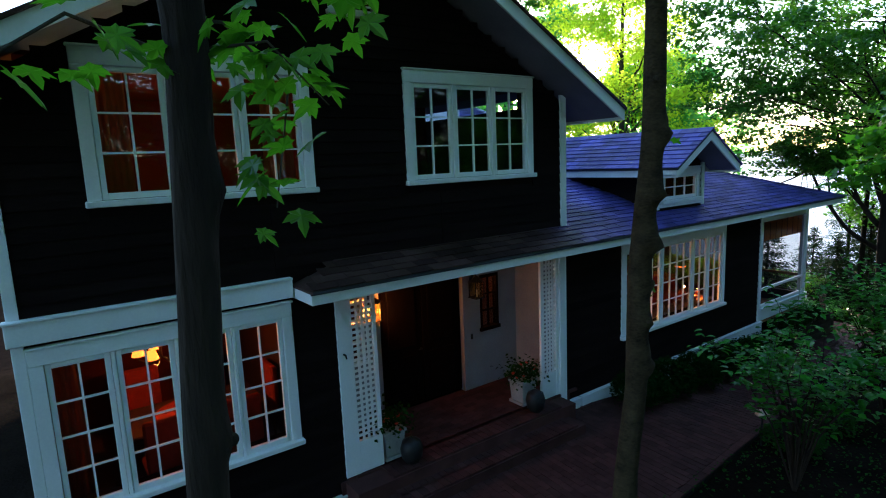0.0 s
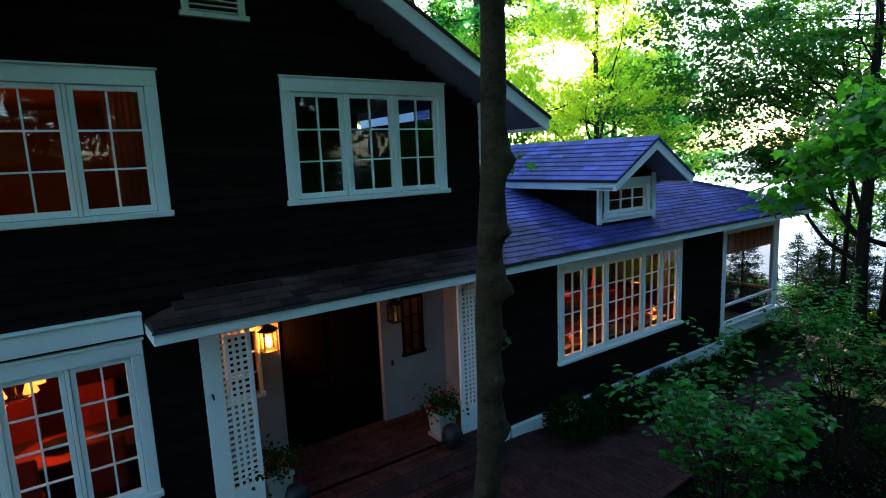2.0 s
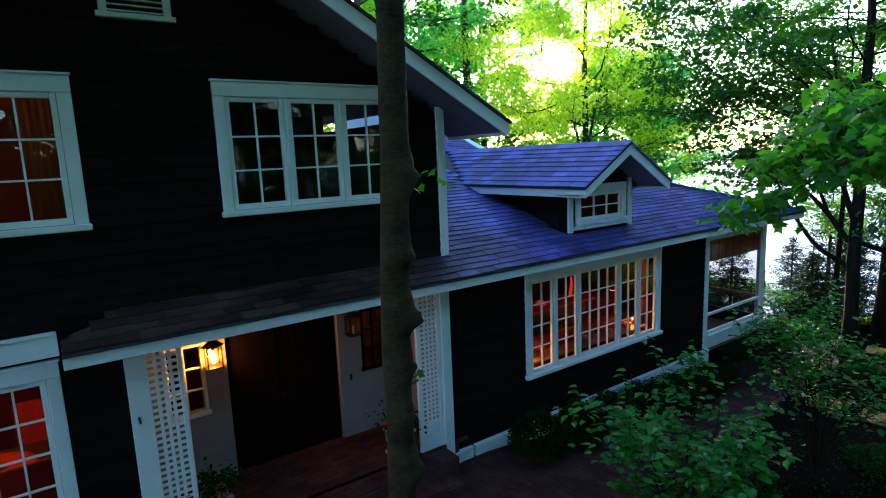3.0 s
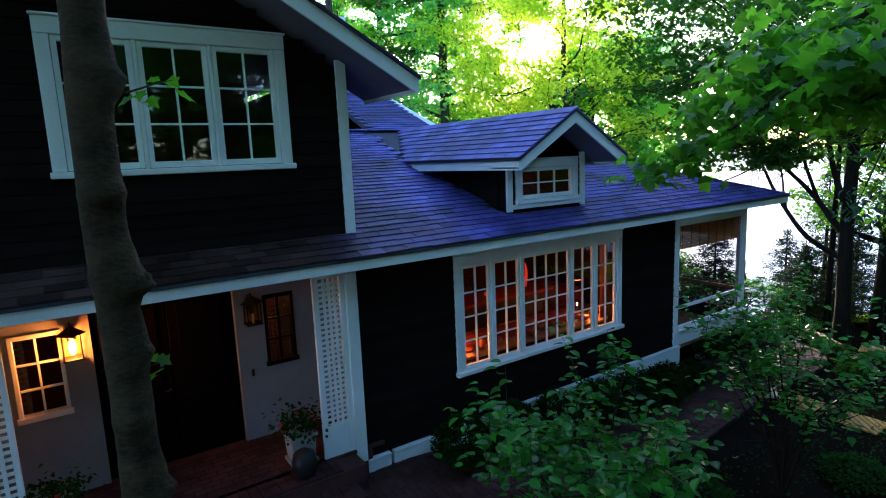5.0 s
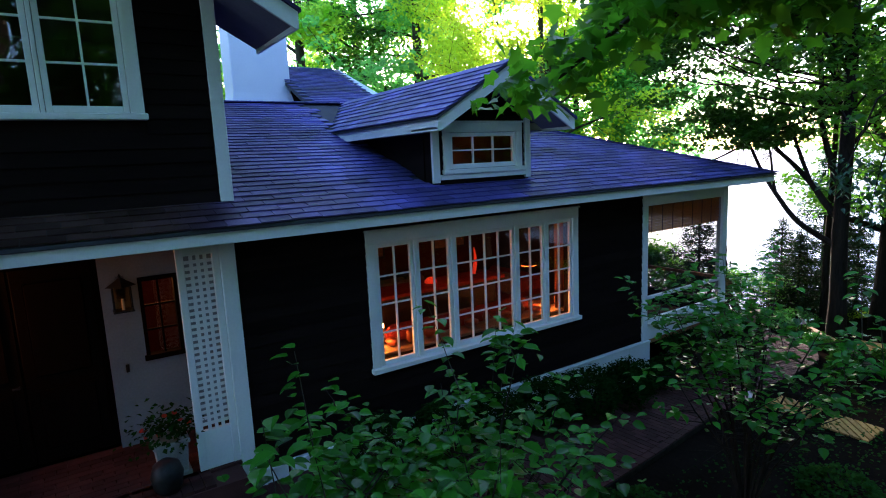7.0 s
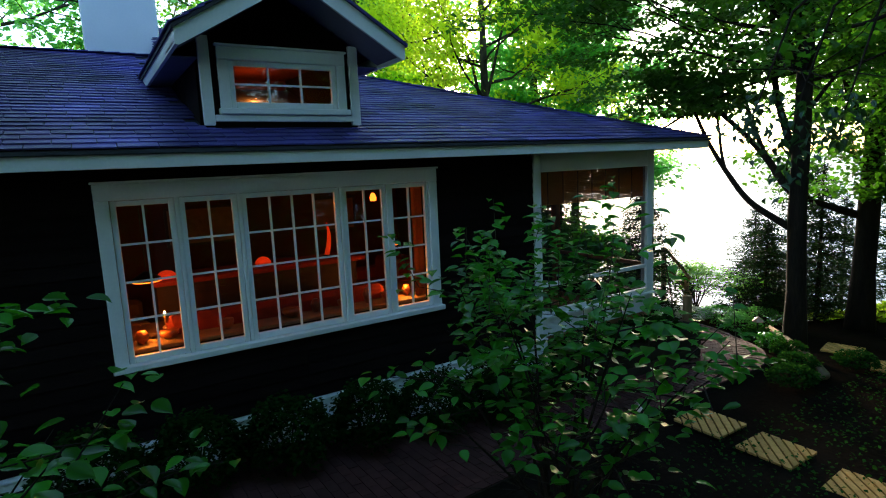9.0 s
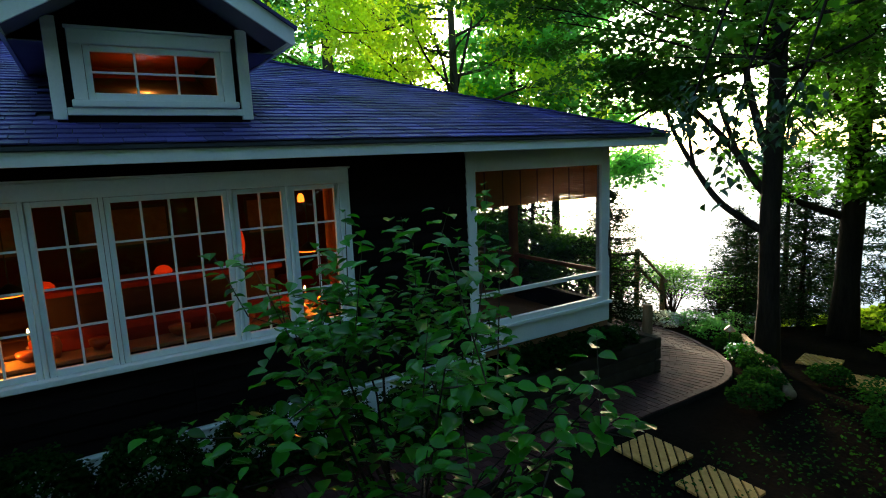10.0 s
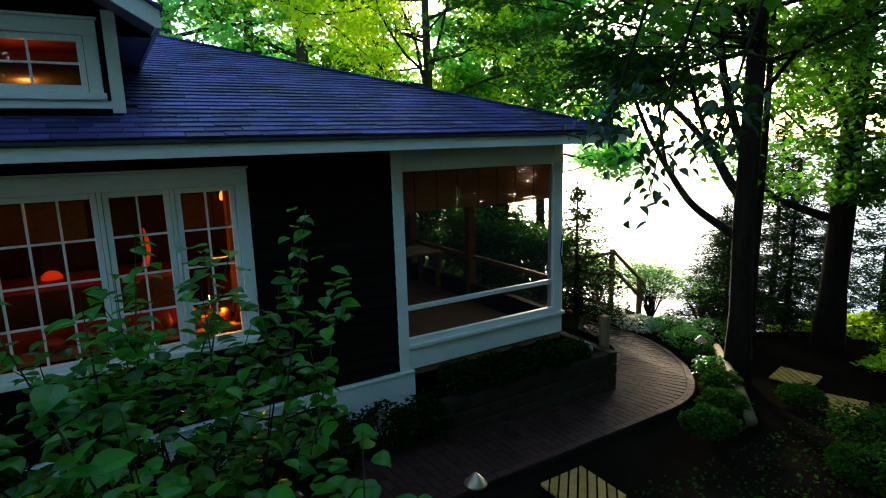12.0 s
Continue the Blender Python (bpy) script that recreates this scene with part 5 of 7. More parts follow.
def knotty_trunk(name, label, pts, radii, bark, knots, seed):
    """A bare young trunk with branch scars; pts in world metres, the first on the ground; knots: height, angle, size."""
    rng = np.random.default_rng(seed)
    base = pts[0]
    t = thing(name, label, "tree", base)
    zs = [p[2] for p in pts]
    n, sides = 150, 22
    bm = bmesh.new()
    rings = []
    for k in range(n + 1):
        z = zs[0] + (zs[-1] - zs[0]) * k / n
        x = float(np.interp(z, zs, [p[0] for p in pts])) - base[0] + 0.008 * math.sin(z * 3.1)
        y = float(np.interp(z, zs, [p[1] for p in pts])) - base[1] + 0.008 * math.cos(z * 2.3)
        r = float(np.interp(z, zs, radii))
        ring = []
        for j in range(sides):
            a = 2 * math.pi * j / sides
            q = r * (1 + 0.07 * noise.noise((math.cos(a) * 1.3, math.sin(a) * 1.3, z * 2.2 + seed)) + 0.025 * noise.noise((math.cos(a) * 5, math.sin(a) * 5, z * 14)))
            for kz, ka, size in knots:
                near = math.cos(a - ka)
                if near > -0.2:
                    # a swollen collar with a brow above the scar
                    q += r * size * max(0.0, near) ** 2 * (math.exp(-((z - kz) / (0.6 * r)) ** 2) + 0.35 * math.exp(-((z - kz - 1.3 * r) / (1.0 * r)) ** 2))
                    q -= r * size * 0.35 * max(0.0, near) ** 8 * math.exp(-((z - kz + 0.35 * r) / (0.22 * r)) ** 2)
            ring.append(bm.verts.new((x + q * math.cos(a), y + q * math.sin(a), z - base[2])))
        rings.append(ring)
    for p, q in zip(rings, rings[1:]):
        for j in range(sides):
            bm.faces.new((p[j], p[(j + 1) % sides], q[(j + 1) % sides], q[j]))
    bm.faces.new(rings[0][::-1])
    bm.faces.new(rings[-1])
    part("trunk", bm, bark, t, smooth=True)
    for kz, ka, size in knots:
        x = float(np.interp(kz, zs, [p[0] for p in pts])) - base[0]
        y = float(np.interp(kz, zs, [p[1] for p in pts])) - base[1]
        r = float(np.interp(kz, zs, radii))
        d = Vector((math.cos(ka), math.sin(ka), 0.25))
        o = Vector((x, y, kz - base[2]))
        part("branch_stub", tube(bmesh.new(), [o + d * r * 0.7, o + d * r * (1.05 + 0.55 * size), o + d * r * (1.15 + 0.62 * size)], [r * 0.42, r * 0.32, r * 0.16], 10), bark, t, smooth=True)
    return t


def spray(parent, pts, r, leaves, size, me, seed, jitter=0.09):
    """A thin twig with single leaves along it; pts relative to the parent."""
    rng = np.random.default_rng(seed)
    part("twig", tube(bmesh.new(), pts, np.linspace(r, r * 0.3, len(pts)), 6), BARK, parent)
    P = np.array(pts)
    u = rng.uniform(0.15, 1, leaves) * (len(P) - 1)
    i = np.minimum(u.astype(int), len(P) - 2)
    c = P[i] + (P[i + 1] - P[i]) * (u - i)[:, None] + rng.normal(0, jitter, (leaves, 3))
    leaf_parts(parent, me, c, size, rng, 0.55)


# young maple close to the start of the walk
sap = knotty_trunk("maple_sapling", "slender young maple trunk with drooping lobed leaves", [(-0.99, 1.17, 0.1), (-0.94, 1.16, 2.5), (-0.915, 1.155, 3.3), (-0.873, 1.15, 4.4), (-0.9, 1.14, 7.5)], [0.048, 0.042, 0.041, 0.038, 0.026], BARK_DARK, ((3.1, -0.6, 0.3), (3.64, -0.5, 0.4), (4.13, -0.5, 0.55), (4.5, -2.4, 0.3), (4.85, -0.8, 0.3)), 3)
spray(sap, [(0.1, 0.0, 4.36), (0.2, 0.0, 4.36), (0.31, -0.02, 4.24), (0.28, 0.02, 4.0)], 0.005, 34, 0.085, TOOTHED_ME, 5, 0.045)
spray(sap, [(0.12, 0.0, 4.3), (0.26, -0.06, 4.32), (0.36, -0.1, 4.2)], 0.004, 16, 0.08, TOOTHED_ME, 16, 0.04)
spray(sap, [(0.1, 0.0, 4.52), (0.22, 0.03, 4.55), (0.36, 0.0, 4.5), (0.45, -0.1, 4.42)], 0.005, 44, 0.085, TOOTHED_ME, 6, 0.05)
spray(sap, [(0.08, 0.0, 4.3), (-0.06, -0.08, 4.33), (-0.24, -0.1, 4.2)], 0.005, 16, 0.08, TOOTHED_ME, 7, 0.04)
# bare knotty trunk in front of the house
tk = knotty_trunk("maple_tree", "knotty grey-brown maple trunk with a few small leaf sprigs", [(2.62, 2.8, 0.0), (2.73, 2.79, 1.4), (2.85, 2.78, 2.2), (2.865, 2.77, 3.2), (2.845, 2.67, 4.2), (2.9, 2.66, 5.4), (3.1, 2.7, 8.0)], [0.13, 0.1, 0.09, 0.088, 0.086, 0.08, 0.066], BARK_KNOT, ((2.37, -0.6, 0.9), (2.78, -1.7, 0.6), (3.08, -0.6, 0.5), (3.42, -0.6, 1.1), (3.46, -1.9, 0.5), (3.84, -1.5, 0.9), (4.29, -0.6, 0.95), (4.7, -2.4, 0.3), (5.36, -2.9, 0.5), (5.42, -0.2, 0.5)), 9)
spray(tk, [(0.38, 0.0, 4.28), (0.5, -0.05, 4.32), (0.58, -0.06, 4.34)], 0.006, 7, 0.09, MAPLE_ME, 11, 0.03)
spray(tk, [(0.3, 0.0, 3.0), (0.42, -0.05, 3.02)], 0.005, 4, 0.09, MAPLE_ME, 12, 0.03)
spray(tk, [(0.36, 0.0, 5.2), (0.3, -0.1, 5.3), (0.2, -0.12, 5.36)], 0.005, 4, 0.09, MAPLE_ME, 13, 0.03)

# their crowns, out of view, added to shade the garden and left roof
def shade_crown(parent, at, z0, z1, spread, count, seed):
    """Limbs and leaves from the top of a bare trunk; at: the trunk's axis relative to its base."""
    rng = np.random.default_rng(seed)
    A = []
    for k in range(12):
        a = 2.4 * k
        z = z0 + (z1 - z0) * k / 12
        bm = bmesh.new()
        pts = limb_points((at[0], at[1], z), (math.cos(a), math.sin(a), 0.35), spread * rng.uniform(0.7, 1.1), 6, 0.12, 0.02, rng)
        tube(bm, pts, np.linspace(0.04, 0.008, 7), 6)
        part("limb", bm, BARK, parent, smooth=True)
        A += list(pts[2:])
    A = np.array(A)
    c = A[rng.integers(0, len(A), count)] + rng.normal(0, 0.55, (count, 3)) * np.array((1, 1, 0.5))
    o = new("crown", leaf_mesh("crown", c, 0.2 * rng.uniform(0.7, 1.2, count), L_MAPLE, rng, 0.4, LEAF_MAPLE, LEAF_MAPLE_F))
    o.parent = parent


shade_crown(tk, (0.45, 0.0), 7.2, 8.0, 4.4, 4200, 14)
shade_crown(sap, (0.05, 0.0), 7.0, 7.4, 4.2, 4200, 15)

# maple whose bough hangs over the garden
BOUGHS = [((-1.85, 4.5, 3.95), 0.72), ((-1.40, 4.6, 4.25), 0.6), ((-1.10, 4.35, 4.3), 0.55), ((-0.80, 4.2, 4.3), 0.5), ((-0.50, 4.0, 4.25), 0.5), ((0.00, 4.2, 4.4), 0.5), ((0.40, 4.1, 4.5), 0.5), ((-0.90, 4.4, 4.7), 0.5), ((-0.20, 4.2, 4.8), 0.5)]


def bough_floor(c):
    """The foliage hangs lowest at the bough's tip."""
    return np.where(c[:, 0] < -1.6, 3.8, 4.03)


mp_t, mp_a = tree("maple_tree", "large maple whose leafy bough hangs over the garden", (8.3, -2.2, gz(8.3, -2.2)), 9.5, 0.2, L_MAPLE, BARK, 8, 6.6, 3.0, 3400, 0.125, 21, clump=0.24, twigs=9,
                  template=LEAF_MAPLE, faces=LEAF_MAPLE_F, droop=0.6, thin=0.3, reach=(0.15, 0.45), bent=[([(0, 0, 5.3), (e[0] * 0.35, e[1] * 0.45, 5.45), (e[0] * 0.72, e[1] * 0.76, e[2] * 0.5 + 2.75), e], 0.05, 0.008, u) for e, u in BOUGHS],
                  keep=lambda c: (c[:, 2] > 6.3) | ((c[:, 1] > 3.2) & (c[:, 1] < 4.95) & (c[:, 0] > -2.2) & (c[:, 2] > bough_floor(c))))
rng = np.random.default_rng(31)
sel = mp_a[(mp_a[:, 1] > 3.3) & (mp_a[:, 2] < 5.6) & (mp_a[:, 2] > 3.8) & (mp_a[:, 0] > -2.1) & (mp_a[:, 1] < 4.9)]
near = sel[rng.integers(0, len(sel), 340)] + rng.normal(0, 0.12, (340, 3)) * np.array((1, 1, 0.6))
leaf_parts(mp_t, TOOTHED_ME, near[near[:, 2] > bough_floor(near)][:300], 0.125, rng, 0.6)
more = sel[rng.integers(0, len(sel), 1100)] + rng.normal(0, 0.15, (1100, 3)) * np.array((1, 1, 0.55))
more = more[more[:, 2] > bough_floor(more)]
o = new("bough_foliage", leaf_mesh("bough_foliage", more, 0.12 * rng.uniform(0.7, 1.2, len(more)), L_MAPLE, rng, 0.6, LEAF_MAPLE, LEAF_MAPLE_F))
o.parent = mp_t

# two dark trees by the bluff
bz = gz(17.48, 5.14)


def from_bluff(rows):
    return [(x - 17.48, y - 5.14, z - bz) for x, y, z in rows]


tree("maple_tree", "tall dark maple by the bluff, backlit", (17.48, 5.14, bz), 12.5, 0.17, L_DARK, BARK_DARK, 30, 5.2, 5.6, 54000, 0.13, 41, lean=(0.0, 0.006), clump=0.31, twigs=9, flat=0.26, thin=0.6,
     fixed=((5.2, (-0.4, 0.9, 0.1), 5.6), (5.8, (-0.2, 1.0, 0.25), 5.5), (6.6, (-0.5, 0.85, 0.2), 5.2), (7.5, (-0.3, 0.95, 0.2), 5.0), (5.4, (-0.6, 0.6, 0.22), 4.4), (5.6, (-0.85, 0.1, 0.22), 3.8), (5.2, (-0.3, 0.9, 0.25), 4.8), (5.0, (0.2, -0.9, 0.25), 4.0),
            (5.1, (-0.6, -0.6, 0.3), 3.6), (5.7, (-0.8, 0.5, 0.22), 4.6), (5.3, (-0.95, -0.25, 0.12), 4.6), (5.2, (-0.9, 0.35, 0.1), 4.8), (4.7, (0.7, 0.6, 0.2), 4.0), (5.0, (0.9, -0.2, 0.2), 4.0)),
     bent=[(from_bluff([(17.48, 5.16, 1.2), (17.36, 5.5, 1.42), (17.2, 5.95, 1.78), (17.1, 6.35, 2.35), (17.0, 6.65, 2.9), (16.9, 6.9, 3.5), (16.6, 7.2, 4.2)]), 0.075, 0.022, 0.72),
           (from_bluff([(17.1, 6.35, 2.35), (17.08, 6.42, 2.7), (17.05, 6.5, 3.3), (16.9, 6.7, 4.1)]), 0.035, 0.015, 0.6),
           (from_bluff([(17.48, 5.16, 1.75), (17.5, 5.5, 2.1), (17.55, 5.85, 2.55), (17.4, 6.3, 3.1), (17.1, 7.0, 3.8), (16.7, 7.8, 4.3)]), 0.09, 0.02, 0.68),
           (from_bluff([(17.55, 5.85, 2.55), (17.45, 6.1, 3.3), (17.35, 6.35, 4.2), (17.2, 6.6, 5.2)]), 0.05, 0.02, 0.6),
           (from_bluff([(17.4, 6.3, 3.1), (17.1, 6.5, 3.45), (16.7, 6.8, 3.7), (16.2, 7.3, 4.0)]), 0.03, 0.01, 0.55),
           (from_bluff([(17.48, 5.2, 2.3), (17.38, 5.42, 3.0), (17.28, 5.6, 3.9), (17.25, 5.7, 5.4), (17.1, 5.9, 7.0)]), 0.08, 0.03, 0.6),
           (from_bluff([(17.5, 5.15, 3.6), (17.35, 5.35, 4.3), (17.2, 5.5, 5.2)]), 0.06, 0.03, 0.5),
           (from_bluff([(17.5, 5.13, 3.3), (17.75, 4.8, 3.9), (18.1, 4.4, 4.5)]), 0.04, 0.015, 0.5)],
     keep=lambda c: (c[:, 2] > 4.35) & ((c[:, 0] > -3.0) | ((c[:, 0] > -4.4) & (c[:, 2] > 4.65)) | (c[:, 2] > 5.4)))
tree("maple_tree", "tall dark maple by the bluff, backlit", (21.2, 5.6, gz(21.2, 5.6)), 13, 0.24, L_DARK, BARK_DARK, 24, 5.4, 5.4, 26000, 0.14, 42, lean=(0.0, -0.012), clump=0.4, twigs=8, flat=0.3, thin=0.6,
     fixed=((5.2, (-0.2, 0.5, 0.9), 3.6), (5.4, (-0.7, -0.5, 0.15), 3.6), (4.2, (0.3, -0.9, 0.15), 3.8), (4.5, (0.9, 0.3, 0.15), 3.6)),
     bent=[([(0, 0.0, 2.5), (-0.3, 0.5, 2.7), (-0.6, 1.0, 3.0), (-0.7, 1.4, 3.7)], 0.1, 0.03, 0.6), ([(0, 0, 4.4), (-0.15, 0.35, 5.1), (-0.25, 0.5, 6.2), (-0.3, 0.5, 7.5)], 0.12, 0.06, 0.5),
           ([(0, 0, 3.0), (0.3, -0.7, 3.3), (0.5, -1.5, 3.5)], 0.05, 0.015, 0.3), ([(0, 0, 3.6), (-0.3, 0.6, 4.2), (-0.5, 1.1, 4.8)], 0.045, 0.012, 0.3), ([(0, 0, 3.4), (0.2, -0.6, 3.6), (0.1, -1.2, 3.3)], 0.045, 0.012, 0.3), ([(0, 0, 4.2), (-0.5, -0.5, 4.6), (-0.9, -0.8, 4.5)], 0.045, 0.012, 0.3), ([(0, 0, 2.6), (-0.4, -0.5, 3.2), (-0.9, -0.9, 3.4)], 0.05, 0.015, 0.3)], keep=lambda c: c[:, 2] > 2.9)
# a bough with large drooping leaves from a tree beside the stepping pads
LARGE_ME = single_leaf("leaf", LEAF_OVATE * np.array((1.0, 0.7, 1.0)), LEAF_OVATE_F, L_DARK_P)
pad_tree, _ = tree("basswood_tree", "young basswood with large drooping dark leaves", (13.9, 0.3, gz(13.9, 0.3)), 7.5, 0.09, L_DARK, BARK_DARK, 6, 4.6, 1.8, 900, 0.18, 47, clump=0.3, twigs=6, droop=0.7, thin=0.6,
     template=LEAF_OVATE, faces=LEAF_OVATE_F)
TIPS = [((-1.25, 2.75, 2.95), 90), ((-0.95, 2.45, 3.3), 110), ((-1.45, 3.05, 3.4), 80)]
rng = np.random.default_rng(46)
for e, n in TIPS:
    pts = np.array([(0, 0, 5.5), (e[0] * 0.5, e[1] * 0.5, 5.6), (e[0] * 0.85, e[1] * 0.9, 4.5), (e[0] * 0.95, e[1] * 0.97, 3.7), e])
    part("limb", tube(bmesh.new(), pts, [0.03, 0.022, 0.014, 0.009, 0.003], 6), BARK_DARK, pad_tree, smooth=True)
    u = rng.uniform(0.0, 1.0, n)
    c = pts[3] + (pts[4] - pts[3]) * u[:, None] + rng.normal(0, 0.14, (n, 3)) * np.array((1, 1, 0.6))
    leaf_parts(pad_tree, LARGE_ME, c, 0.1, rng, 0.8)
tree("maple_tree", "slim dark tree on the slope", (23.0, 4.9, gz(23.0, 4.9)), 12, 0.13, L_DARK, BARK_DARK, 12, 5.0, 3.5, 9000, 0.15, 43, clump=0.5, twigs=6)
tree("maple_tree", "slim dark tree on the slope", (19.9, 6.4, gz(19.9, 6.4)), 9, 0.09, L_DARK, BARK_DARK, 8, 5.5, 2.2, 3500, 0.14, 44, clump=0.4, twigs=6)
tree("maple_tree", "tall leafy tree on the slope", (23.5, 1.2, gz(23.5, 1.2)), 14, 0.22, L_GREEN, BARK_DARK, 13, 3.5, 5.0, 15000, 0.16, 45, clump=0.55, twigs=6)
# woods behind the house
WOODS = [("tall green tree behind the house", 19.0, 21.5, 15.0, L_GREEN, 5.0, 40000, 59), ("tall green tree behind the house", 11.5, 19.5, 15.0, L_GREEN, 5.5, 30000, 52),
         ("tall green tree behind the house", 17.0, 25.0, 15.0, L_GREEN, 5.5, 30000, 53), ("yellow-green sunlit tree behind the house", 14.0, 20.5, 15.0, L_YELLOW, 5.2, 45000, 54),
         ("tall green tree behind the house", 4.5, 20.0, 15.0, L_GREEN, 5.5, 12000, 55), ("green tree behind the house", 20.2, 15.0, 8.5, L_GREEN, 3.0, 20000, 56),
         ("tall green tree behind the house", -5.0, 12.5, 13.0, L_GREEN, 5.5, 7000, 57), ("dark tree behind the house", 8.4, 24.0, 17.0, L_DARK, 5.5, 9000, 58),
         ("dark green tree behind the house", 14.8, 17.2, 14.0, L_DARK, 3.4, 11000, 46)]
for lab, x, y, h, lf, sp, n, sd in WOODS:
    tree("broadleaf_tree", lab, (x, y, gz(x, y)), h - gz(x, y) * 0.5, 0.24, lf, BARK, 14, 2.6 - gz(x, y) * 0.5, sp, int(n * 0.72), 0.185, sd, clump=0.4, twigs=10, flat=0.4)
tree("locust_tree", "feathery yellow-green locust behind the house", (16.6, 13.0, gz(16.6, 13.0)), 12, 0.15, L_LOCUST, BARK, 20, 3.6, 4.1, 40000, 0.12, 51, clump=0.45, twigs=9, droop=0.6,
     fixed=((5.0, (-0.3, 0.15, 1.0), 4.6), (5.3, (0.35, -0.1, 1.0), 4.6), (4.6, (-0.7, 0.3, 0.7), 3.4), (5.2, (-0.6, 0.8, 0.35), 4.2), (6.4, (-0.75, 0.65, 0.3), 4.4), (7.6, (-0.5, 0.85, 0.3), 4.0)))
tree("broadleaf_tree", "bright green tree on the bluff behind the house", (21.5, 14.6, gz(21.5, 14.6)), 10.5, 0.18, L_GREEN, BARK, 22, 3.9, 3.2, 26000, 0.18, 50, clump=0.5, twigs=8, flat=0.35)
# woods behind the camera, mirrored in the panes and thickened to cut front light
for k, (x, y) in enumerate(((-9, -9), (-3.5, -12), (3, -10.5), (8.5, -13), (14.5, -10.5), (20.5, -9), (26, -5), (-14, -3), (-7, -17), (0, -17.5), (6, -18), (12, -17), (18, -15), (24, -11), (21, -3.5), (29, 0))):
    tree("broadleaf_tree", "tall green tree out of view, mirrored in panes and cutting front light", (x, y, gz(x, y)), 16, 0.25, L_DARK, BARK, 14, 1.8, 5.0, 13500, 0.36, 60 + k, clump=0.9, twigs=6)


# unseen low thicket behind the camera, added to darken the recessed entrance
rng = np.random.default_rng(77)
n = 30000
c = np.stack([rng.uniform(-18, 30, n), -9.5 + rng.normal(0, 1.5, n), np.zeros(n)], 1)
c[:, 2] = rng.uniform(0, 1, n) * (3.4 + 1.1 * np.sin(c[:, 0] * 0.9) + 0.6 * np.sin(c[:, 0] * 2.3))
tagged(new("thicket", leaf_mesh("thicket", c, rng.uniform(0.25, 0.5, n), L_DARK, rng)), "dense dark green thicket, unseen, added to block low front light", "thicket", kind="stuff")


# ---- conifers ----
def conifer(base, height, spread, seed, label="dark spruce with drooping needled boughs", tiers=17):
    rng = np.random.default_rng(seed)
    t = thing("spruce_tree", label, "tree", base)
    part("trunk", tube(bmesh.new(), [(0, 0, -0.1), (0, 0, height)], [0.06 * height / 3, 0.01], 8), BARK_DARK, t)
    bm = bmesh.new()
    C, S = [], []
    for k in range(tiers):
        f = (k + 0.3) / tiers
        for j in range(7):
            f = np.clip((k + 0.3 + rng.uniform(-0.5, 0.5)) / tiers, 0.0, 0.98)
            z = 0.25 + (height - 0.3) * f
            ln = spread * (1 - f) ** 0.8 + 0.08
            a = 2 * math.pi * (j + 0.37 * k) / 7 + rng.normal(0, 0.15)
            l = ln * rng.uniform(0.75, 1.1)
            pts = [(0, 0, z)] + [(l * u * math.cos(a), l * u * math.sin(a), z - 0.22 * l * u + 0.2 * l * u * u) for u in (0.35, 0.7, 1.0)]
            tube(bm, pts, [0.012, 0.009, 0.006, 0.002], 4, cap=False)
            n = int(95 * l / spread) + 10
            u = rng.uniform(0.15, 1.02, n)
            w = rng.normal(0, 0.1, n) * l * (1.15 - u) + rng.normal(0, 0.03, n)
            C.append(np.stack([l * u * np.cos(a) - w * np.sin(a), l * u * np.sin(a) + w * np.cos(a), z - 0.22 * l * u + 0.2 * l * u * u + rng.normal(-0.03, 0.05, n)], 1))
            S.append(rng.uniform(0.06, 0.12, n) * (0.7 + 0.3 * height / 3))
    part("bough", bm, BARK_DARK, t)["kind"] = "stuff"
    tpl = LEAF_SIMPLE * np.array((1, 0.45, 1))
    o = new("needles", leaf_mesh("needles", np.concatenate(C), np.concatenate(S), L_CONIFER, rng, 0.2, tpl))
    o.parent = t
    return t


conifer((16.6, 7.8, gz(16.6, 7.8)), 2.9, 1.2, 71, tiers=14)
conifer((17.6, 11.2, gz(17.6, 11.2)), 4.4, 1.3, 72)
conifer((23.6, 8.0, gz(23.6, 8.0)), 5.6, 1.5, 74)
conifer((24.2, 3.2, gz(24.2, 3.2)), 6.0, 1.7, 75)
conifer((20.5, 7.3, gz(20.5, 7.3)), 2.5, 1.1, 76)
conifer((22.2, 6.9, gz(22.2, 6.9)), 4.0, 1.2, 77)
conifer((22.6, 4.3, gz(22.6, 4.3)), 4.6, 1.3, 171)
conifer((15.4, 14.0, gz(15.4, 14.0)), 5.0, 1.5, 174)
for k, (x, y, hh) in enumerate(((26.2, 8.0, 4.6), (22.9, 8.9, 3.6))):
    conifer((x, y, gz(x, y)), hh, 1.5, 270 + k, "dark pine on the edge of the bluff")
conifer((26.5, 1.2, gz(26.5, 1.2)), 7.5, 2.0, 79)
conifer((24.6, 6.0, gz(24.6, 6.0)), 5.2, 1.6, 172)

for k, (x, y, hh) in enumerate(((16.8, 11.0, 2.0), (18.2, 10.7, 1.9), (16.0, 12.6, 4.2), (17.4, 12.6, 3.8), (18.3, 14.2, 4.2), (16.6, 14.6, 4.6))):
    tree("broadleaf_tree", "low dark understorey tree behind the screened porch", (x, y, gz(x, y)), hh, 0.07, L_DARK, BARK_DARK, 16, 0.4, 1.3, 7000, 0.12, 190 + k, clump=0.35, twigs=5)

